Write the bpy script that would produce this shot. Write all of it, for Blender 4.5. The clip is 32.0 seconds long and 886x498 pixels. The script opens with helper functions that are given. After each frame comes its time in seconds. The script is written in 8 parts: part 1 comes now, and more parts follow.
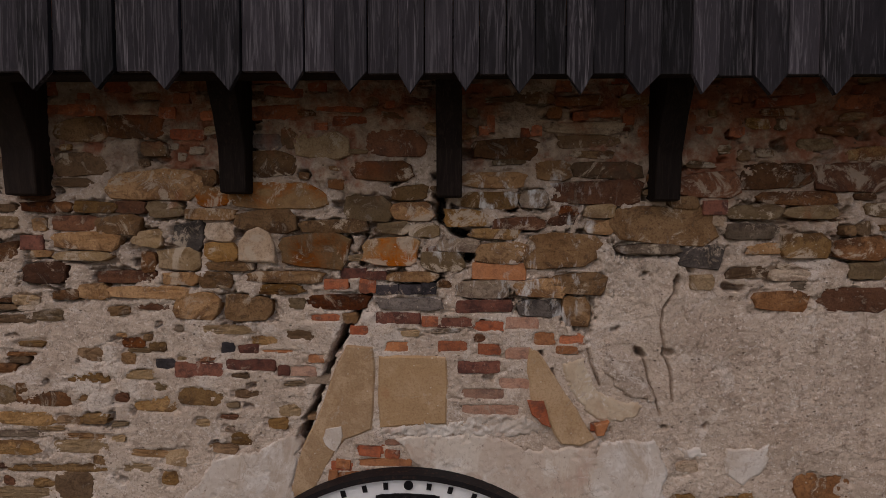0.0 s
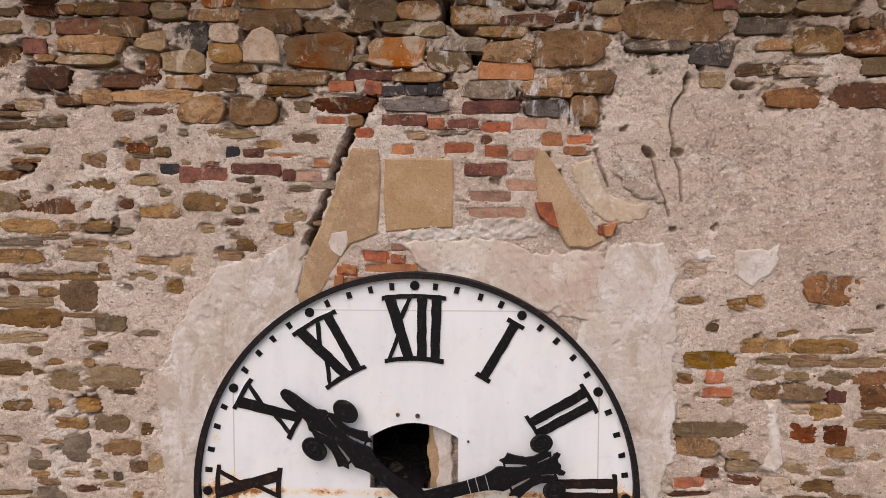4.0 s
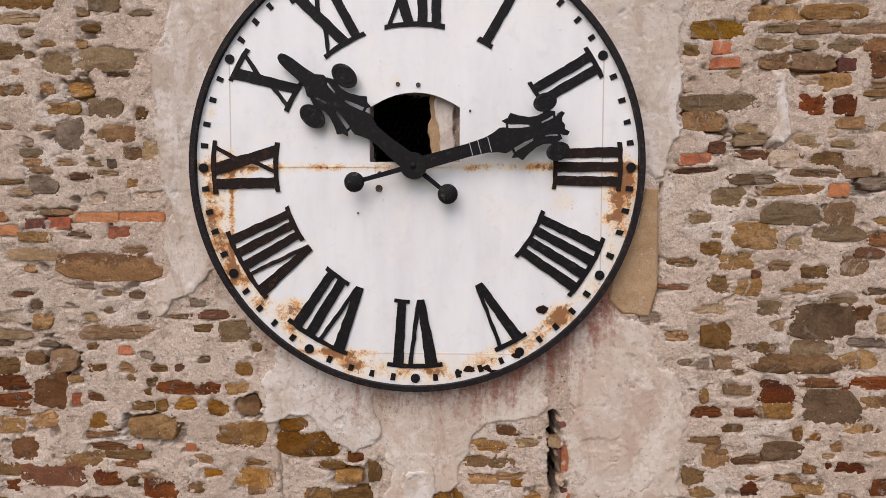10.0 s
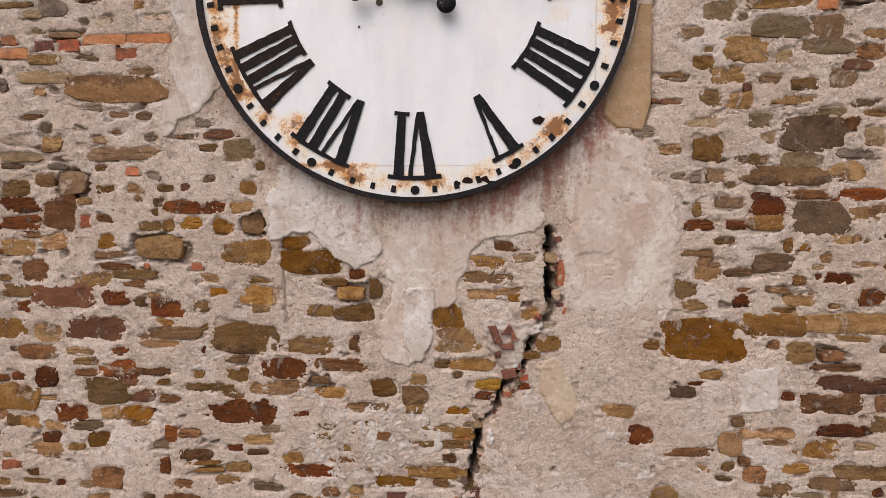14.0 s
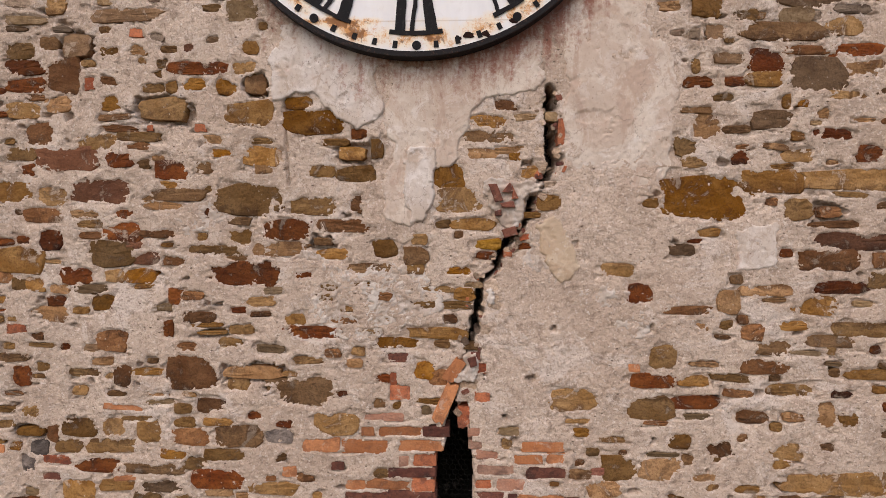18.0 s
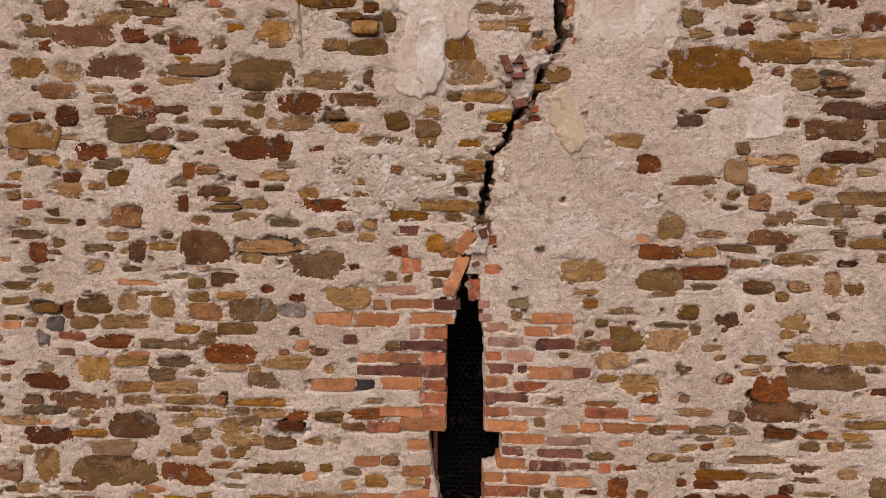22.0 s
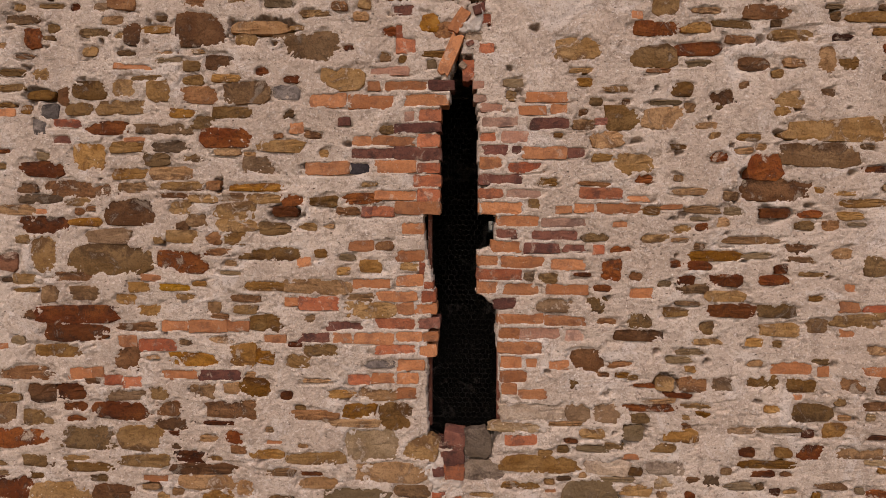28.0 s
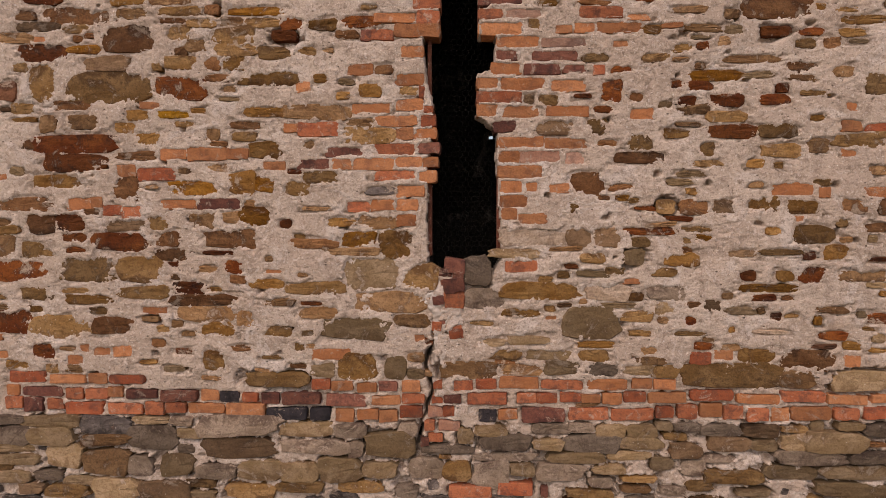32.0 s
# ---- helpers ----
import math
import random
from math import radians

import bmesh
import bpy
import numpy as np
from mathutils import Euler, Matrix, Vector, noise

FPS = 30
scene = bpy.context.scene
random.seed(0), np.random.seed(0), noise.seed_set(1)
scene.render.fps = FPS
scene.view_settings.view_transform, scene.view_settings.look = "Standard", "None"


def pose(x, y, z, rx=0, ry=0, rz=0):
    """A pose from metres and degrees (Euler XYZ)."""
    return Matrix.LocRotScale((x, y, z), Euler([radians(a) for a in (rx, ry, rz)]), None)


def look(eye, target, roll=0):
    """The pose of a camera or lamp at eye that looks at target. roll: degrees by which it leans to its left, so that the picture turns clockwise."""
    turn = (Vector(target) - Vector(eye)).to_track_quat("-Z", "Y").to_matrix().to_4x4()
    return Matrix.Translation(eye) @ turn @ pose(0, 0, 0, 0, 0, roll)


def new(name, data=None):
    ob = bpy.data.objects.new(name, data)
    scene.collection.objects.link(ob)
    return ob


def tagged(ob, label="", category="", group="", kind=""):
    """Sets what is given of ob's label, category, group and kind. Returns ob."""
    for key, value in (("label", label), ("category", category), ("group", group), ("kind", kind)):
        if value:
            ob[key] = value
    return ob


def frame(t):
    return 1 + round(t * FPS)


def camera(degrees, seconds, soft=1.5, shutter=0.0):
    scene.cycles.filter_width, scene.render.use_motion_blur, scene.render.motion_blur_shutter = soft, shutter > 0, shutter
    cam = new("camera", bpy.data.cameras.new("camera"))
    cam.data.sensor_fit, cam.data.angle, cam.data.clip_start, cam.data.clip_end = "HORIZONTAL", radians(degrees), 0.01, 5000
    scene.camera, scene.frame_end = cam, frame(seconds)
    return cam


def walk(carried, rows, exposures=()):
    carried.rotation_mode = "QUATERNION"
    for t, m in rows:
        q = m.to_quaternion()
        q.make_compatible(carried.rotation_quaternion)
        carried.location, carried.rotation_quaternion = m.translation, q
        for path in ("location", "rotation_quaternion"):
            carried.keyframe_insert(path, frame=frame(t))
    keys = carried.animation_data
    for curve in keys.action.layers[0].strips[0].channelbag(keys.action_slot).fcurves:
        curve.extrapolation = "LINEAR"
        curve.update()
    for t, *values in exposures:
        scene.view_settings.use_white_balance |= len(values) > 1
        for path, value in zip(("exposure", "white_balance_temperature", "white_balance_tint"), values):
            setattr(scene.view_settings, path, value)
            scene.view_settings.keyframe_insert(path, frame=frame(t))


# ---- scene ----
cam = camera(76.3, 32.0, soft=0.5)
PATH = [
    (0, (-0.002, -3.419, 2.315), (-0.065, -1.422, 2.228), 0.1),
    (0.5, (0.011, -3.417, 2.176), (-0.057, -1.42, 2.086), 0.0),
    (1, (-0.001, -3.414, 2.03), (-0.069, -1.417, 1.936), 0.0),
    (1.5, (-0.018, -3.421, 1.889), (-0.084, -1.424, 1.8), 0.0),
    (2, (-0.019, -3.419, 1.771), (-0.089, -1.422, 1.671), 0.1),
    (2.5, (-0.029, -3.425, 1.649), (-0.099, -1.429, 1.548), 0.0),
    (3, (-0.034, -3.429, 1.506), (-0.105, -1.433, 1.409), 0.1),
    (3.5, (-0.028, -3.437, 1.376), (-0.1, -1.441, 1.276), 0.1),
    (5.5, (-0.016, -3.44, 0.774), (-0.086, -1.444, 0.67), 0.1),
    (6, (-0.016, -3.434, 0.62), (-0.085, -1.438, 0.515), 0.0),
    (6.5, (-0.023, -3.43, 0.481), (-0.093, -1.434, 0.375), 0.0),
    (7, (-0.034, -3.422, 0.34), (-0.1, -1.426, 0.228), 0.0),
    (7.5, (-0.038, -3.415, 0.201), (-0.104, -1.42, 0.087), 0.0),
    (8, (-0.053, -3.414, 0.043), (-0.12, -1.418, -0.069), -0.0),
    (8.5, (-0.054, -3.419, -0.106), (-0.122, -1.423, -0.215), 0.0),
    (9, (-0.044, -3.427, -0.257), (-0.109, -1.431, -0.369), 0.1),
    (9.5, (-0.034, -3.442, -0.395), (-0.102, -1.447, -0.508), 0.1),
    (10, (-0.03, -3.462, -0.557), (-0.098, -1.466, -0.666), 0.1),
    (10.5, (-0.023, -3.478, -0.685), (-0.091, -1.483, -0.796), 0.0),
    (11, (-0.007, -3.498, -0.825), (-0.077, -1.502, -0.935), 0.0),
    (11.5, (0.0, -3.516, -0.949), (-0.069, -1.521, -1.062), 0.0),
    (12, (0.005, -3.537, -1.097), (-0.065, -1.541, -1.208), 0.0),
    (12.5, (0.003, -3.553, -1.237), (-0.066, -1.557, -1.345), -0.0),
    (13, (-0.001, -3.568, -1.367), (-0.07, -1.572, -1.477), -0.0),
    (13.5, (-0.009, -3.582, -1.486), (-0.079, -1.586, -1.594), -0.0),
    (14, (-0.012, -3.6, -1.596), (-0.084, -1.605, -1.709), -0.0),
    (14.5, (-0.014, -3.621, -1.701), (-0.083, -1.625, -1.813), -0.0),
    (15, (-0.017, -3.641, -1.799), (-0.087, -1.646, -1.917), -0.0),
    (15.5, (-0.024, -3.662, -1.903), (-0.093, -1.667, -2.019), -0.0),
    (17.5, (-0.01, -3.678, -2.325), (-0.08, -1.683, -2.437), -0.0),
    (18, (-0.016, -3.676, -2.423), (-0.088, -1.681, -2.538), -0.0),
    (18.5, (-0.024, -3.676, -2.516), (-0.099, -1.681, -2.63), -0.0),
    (19, (-0.043, -3.688, -2.618), (-0.114, -1.693, -2.732), -0.1),
    (19.5, (-0.056, -3.704, -2.707), (-0.129, -1.708, -2.821), -0.0),
    (20, (-0.076, -3.726, -2.805), (-0.147, -1.73, -2.918), -0.0),
    (20.5, (-0.071, -3.747, -2.894), (-0.145, -1.752, -3.009), 0.0),
    (21, (-0.071, -3.763, -3.0), (-0.143, -1.767, -3.111), -0.0),
    (21.5, (-0.074, -3.768, -3.094), (-0.147, -1.772, -3.206), -0.0),
    (22, (-0.08, -3.767, -3.198), (-0.152, -1.772, -3.311), -0.0),
    (22.5, (-0.069, -3.765, -3.305), (-0.145, -1.77, -3.416), 0.0),
    (23, (-0.063, -3.757, -3.413), (-0.136, -1.761, -3.527), 0.0),
    (23.5, (-0.052, -3.748, -3.515), (-0.127, -1.753, -3.63), -0.0),
    (24, (-0.06, -3.747, -3.626), (-0.134, -1.751, -3.742), 0.0),
    (24.5, (-0.068, -3.752, -3.728), (-0.14, -1.757, -3.849), -0.0),
    (25, (-0.059, -3.758, -3.835), (-0.133, -1.763, -3.962), -0.1),
    (25.5, (-0.053, -3.767, -3.958), (-0.13, -1.772, -4.077), -0.0),
    (27.5, (-0.039, -3.842, -4.416), (-0.117, -1.847, -4.536), -0.0),
    (28, (-0.033, -3.845, -4.541), (-0.11, -1.85, -4.663), -0.0),
    (28.5, (-0.025, -3.851, -4.67), (-0.103, -1.856, -4.789), -0.1),
    (29, (-0.023, -3.853, -4.808), (-0.098, -1.858, -4.93), -0.0),
    (29.5, (-0.022, -3.851, -4.938), (-0.098, -1.856, -5.06), -0.1),
    (30, (-0.024, -3.853, -5.088), (-0.101, -1.858, -5.208), -0.1),
    (30.5, (-0.022, -3.86, -5.219), (-0.1, -1.865, -5.34), -0.1),
    (31, (-0.037, -3.87, -5.367), (-0.109, -1.875, -5.489), -0.0),
    (31.5, (-0.032, -3.879, -5.516), (-0.107, -1.884, -5.631), -0.1),
    (32, (-0.027, -3.897, -5.647), (-0.106, -1.902, -5.772), -0.1),
]
SHIFT = (0.29, 0.30, 10.28)
EXPOSURES = [(0.0, -0.8, 6500, 12), (0.3, -0.1, 6500, 12), (0.5, 0.2, 6500, 13), (4.0, 0.24, 6450, 12), (8.0, 0.26, 6340, 10), (15.0, 0.22, 6400, 11), (20.0, 0.2, 6760, 13), (24.0, 0.16, 6960, 14.5), (32.0, -0.02, 7080, 17.5)]
walk(cam, [(t, pose(*SHIFT) @ look(eye, target, roll)) for t, eye, target, roll in PATH], EXPOSURES)

# ---- world and light ----
world = bpy.data.worlds.new("overcast_sky")
scene.world = world
world.use_nodes = True
wn = world.node_tree.nodes
sky = wn.new("ShaderNodeTexSky")
sky.sky_type = "NISHITA"
sky.sun_disc = False
sky.sun_elevation, sky.sun_rotation = radians(50), radians(199)
sky.air_density, sky.dust_density, sky.ozone_density = 1.0, 3.0, 0.6
wn["Background"].inputs["Strength"].default_value = 0.15
world.node_tree.links.new(sky.outputs["Color"], wn["Background"].inputs["Color"])

sun_data = bpy.data.lights.new("sun", "SUN")
sun_data.energy, sun_data.angle, sun_data.color = 1.12, radians(60), (1.0, 0.94, 0.872)
sun = new("sun", sun_data)
sun.matrix_world = look((-4, -11.5, 23.5), (0, 0, 9))


# ---- materials ----
class Graph:
    """A short hand for node materials in world-size coordinates."""

    def __init__(self, name, rough=0.9, metal=0.0, spec=0.3):
        self.mat = bpy.data.materials.new(name)
        self.mat.use_nodes = True
        self.tree = self.mat.node_tree
        self.bsdf = self.tree.nodes["Principled BSDF"]
        self.bsdf.inputs["Metallic"].default_value = metal
        self.bsdf.inputs["Specular IOR Level"].default_value = spec
        self.put(self.bsdf.inputs["Roughness"], rough)
        self.pos = self.tree.nodes.new("ShaderNodeNewGeometry").outputs["Position"]

    def put(self, socket, value):
        if isinstance(value, bpy.types.NodeSocket):
            self.tree.links.new(value, socket)
        elif isinstance(value, tuple) and len(value) == 3 and socket.type == "RGBA":
            socket.default_value = (*value, 1)
        else:
            socket.default_value = value

    def local(self):
        return self.tree.nodes.new("ShaderNodeTexCoord").outputs["Object"]

    def stretch(self, scale, vector=None):
        n = self.tree.nodes.new("ShaderNodeMapping")
        n.inputs["Scale"].default_value = scale
        self.put(n.inputs["Vector"], vector or self.pos)
        return n.outputs["Vector"]

    def noise(self, scale, detail=4.0, rough=0.6, vector=None, warp=0.0):
        n = self.tree.nodes.new("ShaderNodeTexNoise")
        self.put(n.inputs["Vector"], vector or self.pos)
        n.inputs["Scale"].default_value, n.inputs["Detail"].default_value = scale, detail
        n.inputs["Roughness"].default_value, n.inputs["Distortion"].default_value = rough, warp
        return n.outputs["Fac"]

    def voronoi(self, scale, vector=None, feature="F1"):
        n = self.tree.nodes.new("ShaderNodeTexVoronoi")
        n.feature = feature
        self.put(n.inputs["Vector"], vector or self.pos)
        n.inputs["Scale"].default_value = scale
        return n.outputs["Distance"]

    def bent(self, scale, amount, stretch=(1, 1, 1)):
        """The position, shaken by noise, for cracks that do not run straight."""
        n = self.tree.nodes.new("ShaderNodeTexNoise")
        self.put(n.inputs["Vector"], self.pos)
        n.inputs["Scale"].default_value, n.inputs["Detail"].default_value, n.inputs["Roughness"].default_value = scale, 6.0, 0.65
        m = self.tree.nodes.new("ShaderNodeVectorMath")
        m.operation = "MULTIPLY_ADD"
        self.put(m.inputs[0], n.outputs["Color"])
        m.inputs[1].default_value = (amount, amount, amount)
        self.put(m.inputs[2], self.pos)
        return self.stretch(stretch, m.outputs[0])

    def ramp(self, value, lo, hi, a=0.0, b=1.0):
        n = self.tree.nodes.new("ShaderNodeMapRange")
        self.put(n.inputs["Value"], value)
        for key, v in (("From Min", lo), ("From Max", hi), ("To Min", a), ("To Max", b)):
            n.inputs[key].default_value = v
        return n.outputs["Result"]

    def math(self, kind, a, b=0.0, c=0.0):
        n = self.tree.nodes.new("ShaderNodeMath")
        n.operation = kind
        for s, v in zip(n.inputs, (a, b, c)):
            self.put(s, v)
        return n.outputs[0]

    def mix(self, fac, a, b, blend="MIX"):
        n = self.tree.nodes.new("ShaderNodeMix")
        n.data_type, n.blend_type = "RGBA", blend
        self.put(n.inputs[0], fac)
        self.put(n.inputs[6], a)
        self.put(n.inputs[7], b)
        return n.outputs[2]

    def split(self, vector=None):
        n = self.tree.nodes.new("ShaderNodeSeparateXYZ")
        self.put(n.inputs[0], vector or self.pos)
        return n.outputs

    def chance(self):
        """A number for each object, and one for each loose piece of a joined mesh."""
        a = self.tree.nodes.new("ShaderNodeObjectInfo").outputs["Random"]
        b = self.tree.nodes.new("ShaderNodeNewGeometry").outputs["Random Per Island"]
        return self.math("FRACT", self.math("ADD", a, b))

    def shade(self, value, light, depth=1.0, hue=0.5):
        n = self.tree.nodes.new("ShaderNodeHueSaturation")
        n.inputs["Saturation"].default_value, n.inputs["Hue"].default_value = depth, hue
        self.put(n.inputs["Value"], light)
        self.put(n.inputs["Color"], value)
        return n.outputs[0]

    def done(self, color, height=None, strength=0.5, depth=0.01):
        self.put(self.bsdf.inputs["Base Color"], color)
        if height is not None:
            n = self.tree.nodes.new("ShaderNodeBump")
            n.inputs["Strength"].default_value, n.inputs["Distance"].default_value = strength, depth
            self.put(n.inputs["Height"], height)
            self.put(self.bsdf.inputs["Normal"], n.outputs["Normal"])
        return self.mat


def stone_material(name, a, b, dark, grain=1.0, film=1.0, spread=(0.42, 1.12)):
    """Weathered field stone: each one runs from one tone to another, with clouded stains, a film of lime and a fine grain."""
    g = Graph(name, 0.92, 0.0, 0.2)
    r = g.chance()
    up = g.split(g.local())[2]
    drift = g.math("MULTIPLY", g.math("MULTIPLY", g.ramp(up, -0.5, 0.5, -1, 1), g.ramp(g.math("FRACT", g.math("MULTIPLY", r, 13.7)), 0, 1, -1, 1)), 0.16)
    cloud = g.math("ADD", g.noise(5.5, 5, 0.6, None, 0.7), drift)
    c = g.mix(g.ramp(g.math("ADD", cloud, g.math("MULTIPLY", r, 0.16)), 0.46, 0.70), a, b)
    c = g.mix(g.ramp(g.math("ADD", g.noise(7, 8, 0.68, None, 0.9), drift), 0.51, 0.62, 0, 0.85 * grain), c, dark)
    c = g.mix(g.ramp(g.noise(22, 8, 0.74, None, 0.4), 0.55, 0.62, 0, 0.6 * grain), c, dark)
    c = g.mix(g.ramp(g.noise(7, 9, 0.75, None, 0.9), 0.57, 0.62, 0, 0.75 * film), c, (0.47, 0.375, 0.30))
    c = g.mix(g.ramp(g.noise(80, 4, 0.7), 0.50, 0.64, 0, 0.5), c, dark)
    c = g.mix(g.math("MULTIPLY", g.ramp(g.voronoi(22), 0.08, 0.12, 0.7 * film, 0), g.ramp(g.noise(5, 3), 0.5, 0.54)), c, (0.60, 0.51, 0.43))
    c = g.shade(c, g.ramp(g.math("FRACT", g.math("MULTIPLY", r, 7.31)), 0, 1, *spread), 1.20, 0.499)
    # white lime runs on the stones above the arch
    p = g.split()
    dx, dz = g.math("SUBTRACT", p[0], 0.6), g.math("SUBTRACT", p[2], 12.42)
    far = g.math("SQRT", g.math("ADD", g.math("MULTIPLY", dx, dx), g.math("MULTIPLY", dz, dz)))
    runs = g.ramp(g.noise(7, 5, 0.66, g.stretch((1.5, 1, 0.6)), 0.4), 0.55, 0.66, 0, 0.85)
    c = g.mix(g.math("MULTIPLY", runs, g.ramp(far, 0.4, 0.7, 1, 0)), c, (0.66, 0.62, 0.6))
    c = g.mix(g.math("MULTIPLY", g.ramp(g.noise(4.4, 9, 0.74, None, 0.8), 0.55, 0.60, 0, 0.8), g.ramp(p[2], 12.0, 12.3, 0, film)), c, (0.50, 0.385, 0.29))
    # soot and smoke red by the gallery, with its shade painted in
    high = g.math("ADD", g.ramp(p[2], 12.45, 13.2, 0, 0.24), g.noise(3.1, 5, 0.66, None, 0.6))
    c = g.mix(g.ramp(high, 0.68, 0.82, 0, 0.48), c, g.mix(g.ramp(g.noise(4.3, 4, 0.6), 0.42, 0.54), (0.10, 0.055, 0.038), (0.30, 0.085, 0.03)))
    h = g.math("ADD", g.math("ADD", g.noise(11, 7, 0.66, None, 0.2), g.math("MULTIPLY", g.noise(60, 4, 0.6), 0.2)), g.noise(4.5, 2, 0.5))
    return g.done(c, h, 1.0 * grain, 0.024)


def rust_below_dial(g, c):
    """Rust that has run from the iron rim on to the wall."""
    p = g.split()
    x, z = p[0], g.math("SUBTRACT", p[2], 10.0)
    r = g.math("SQRT", g.math("ADD", g.math("MULTIPLY", x, x), g.math("MULTIPLY", z, z)))
    near = g.math("MULTIPLY", g.ramp(r, 1.20, 1.62, 0.30, 0), g.math("MULTIPLY", g.ramp(z, -0.2, -0.7), g.ramp(x, -0.6, 0.6, 0.55, 1.0)))
    runs = g.math("ADD", g.math("MULTIPLY", g.noise(8, 5, 0.7, g.stretch((1.6, 1, 0.28)), 0.3), 0.6), g.math("MULTIPLY", g.noise(42, 4, 0.7), 0.4))
    return g.mix(g.ramp(g.math("ADD", runs, near), 0.63, 0.78, 0, 0.85), c, (0.27, 0.095, 0.065))


def mortar_material(name, base, light, dark, grit=1.0, clay=False):
    """Lime mortar: a soft sandy skin, washed-out pale patches, brown damp, a few pebbles and pits."""
    g = Graph(name, 0.95, 0.0, 0.15)
    c = g.mix(g.ramp(g.noise(1.3, 5, 0.6), 0.42, 0.6), base, light)
    c = g.mix(g.ramp(g.noise(5, 9, 0.72, None, 0.8), 0.50, 0.59, 0, 0.6), c, dark)
    c = g.mix(g.ramp(g.noise(2.6, 9, 0.72, None, 1.0), 0.54, 0.60, 0, 0.6), c, (0.63, 0.53, 0.47))
    c = g.mix(g.ramp(g.noise(17, 8, 0.74, None, 0.5), 0.54, 0.61, 0, 0.6 * grit), c, (0.27, 0.19, 0.142))
    c = g.mix(g.ramp(g.noise(70, 5, 0.75), 0.55, 0.62, 0, 0.55 * grit), c, (0.20, 0.14, 0.105))
    c = g.mix(g.ramp(g.noise(48, 5, 0.72), 0.56, 0.63, 0, 0.6 * grit), c, (0.68, 0.58, 0.51))
    # hair cracks in a few places
    hair = g.math("MULTIPLY", g.ramp(g.voronoi(3.4, g.bent(4.0, 0.35, (1, 1, 1.6)), "DISTANCE_TO_EDGE"), 0.0, 0.009, 1, 0), g.ramp(g.noise(1.9, 3), 0.52, 0.56))
    c = g.mix(g.math("MULTIPLY", hair, 0.6), c, (0.16, 0.11, 0.085))
    pebbles = g.math("MULTIPLY", g.ramp(g.voronoi(21), 0.07, 0.12, 0.9, 0), g.ramp(g.noise(6, 3), 0.5, 0.56))
    c = g.mix(pebbles, c, (0.70, 0.63, 0.57))
    pits = g.math("MULTIPLY", g.ramp(g.voronoi(15, g.stretch((1, 1, 1.7))), 0.09, 0.13, 1, 0), g.ramp(g.noise(4.5, 5, 0.65), 0.48, 0.52))
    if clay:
        # brown clay mortar and soot in the topmost courses, gallery shade painted in too
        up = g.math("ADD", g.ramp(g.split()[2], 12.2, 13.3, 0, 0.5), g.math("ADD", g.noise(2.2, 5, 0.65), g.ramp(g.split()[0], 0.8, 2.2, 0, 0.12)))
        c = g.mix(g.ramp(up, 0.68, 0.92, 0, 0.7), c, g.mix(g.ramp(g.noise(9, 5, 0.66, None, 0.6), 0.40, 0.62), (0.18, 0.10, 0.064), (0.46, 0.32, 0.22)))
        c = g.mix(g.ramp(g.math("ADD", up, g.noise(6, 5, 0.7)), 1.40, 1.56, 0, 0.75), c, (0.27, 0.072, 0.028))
        c = rust_below_dial(g, c)
    c = g.mix(g.math("MULTIPLY", pits, 0.8), c, (0.12, 0.08, 0.06))
    h = g.math("ADD", g.noise(16, 6, 0.58), g.math("MULTIPLY", g.noise(80, 4, 0.6), 0.4 * grit))
    h = g.math("SUBTRACT", h, g.math("MULTIPLY", pits, 0.35))
    return g.done(c, h, 1.0, 0.017)


def plaster_material(name, base, light, stain):
    g = Graph(name, 0.93, 0.0, 0.15)
    c = g.mix(g.ramp(g.noise(2.4, 5, 0.62, g.stretch((1.4, 1, 0.7)), 0.8), 0.42, 0.6), base, light)
    c = g.mix(g.ramp(g.noise(3.4, 9, 0.7, g.stretch((1.2, 1, 0.6)), 1.2), 0.51, 0.59, 0, 0.8), c, stain)
    c = g.mix(g.ramp(g.noise(6.5, 9, 0.74, None, 0.7), 0.55, 0.59, 0, 0.5), c, (0.70, 0.63, 0.585))
    c = g.mix(g.ramp(g.noise(45, 6, 0.74), 0.56, 0.63, 0, 0.5), c, (0.34, 0.26, 0.22))
    c = g.mix(g.ramp(g.noise(12, 9, 0.76, None, 0.6), 0.57, 0.62, 0, 0.6), c, (0.40, 0.30, 0.245))
    c = g.mix(g.ramp(g.noise(7, 8, 0.76, g.stretch((1, 1, 0.5)), 0.5), 0.57, 0.65, 0, 0.28), c, (0.50, 0.28, 0.21))
    c = g.mix(g.math("MULTIPLY", g.ramp(g.voronoi(17), 0.06, 0.09, 0.8, 0), g.ramp(g.noise(3, 4), 0.48, 0.52)), c, (0.20, 0.14, 0.115))
    c = g.mix(g.ramp(g.noise(1.9, 8, 0.7, None, 1.4), 0.50, 0.53, 0, 0.4), c, stain)
    crack = g.ramp(g.voronoi(2.2, g.bent(3.0, 0.4), "DISTANCE_TO_EDGE"), 0.0, 0.007, 1, 0)
    crack = g.math("MULTIPLY", crack, g.ramp(g.noise(1.7, 3), 0.50, 0.55))
    c = g.mix(g.math("MULTIPLY", crack, 0.6), c, (0.2, 0.16, 0.13))
    c = rust_below_dial(g, c)
    h = g.math("ADD", g.noise(7, 8, 0.68, g.stretch((1, 1, 0.8)), 0.6), g.math("MULTIPLY", g.noise(60, 4, 0.6), 0.14))
    return g.done(c, h, 0.6, 0.014)


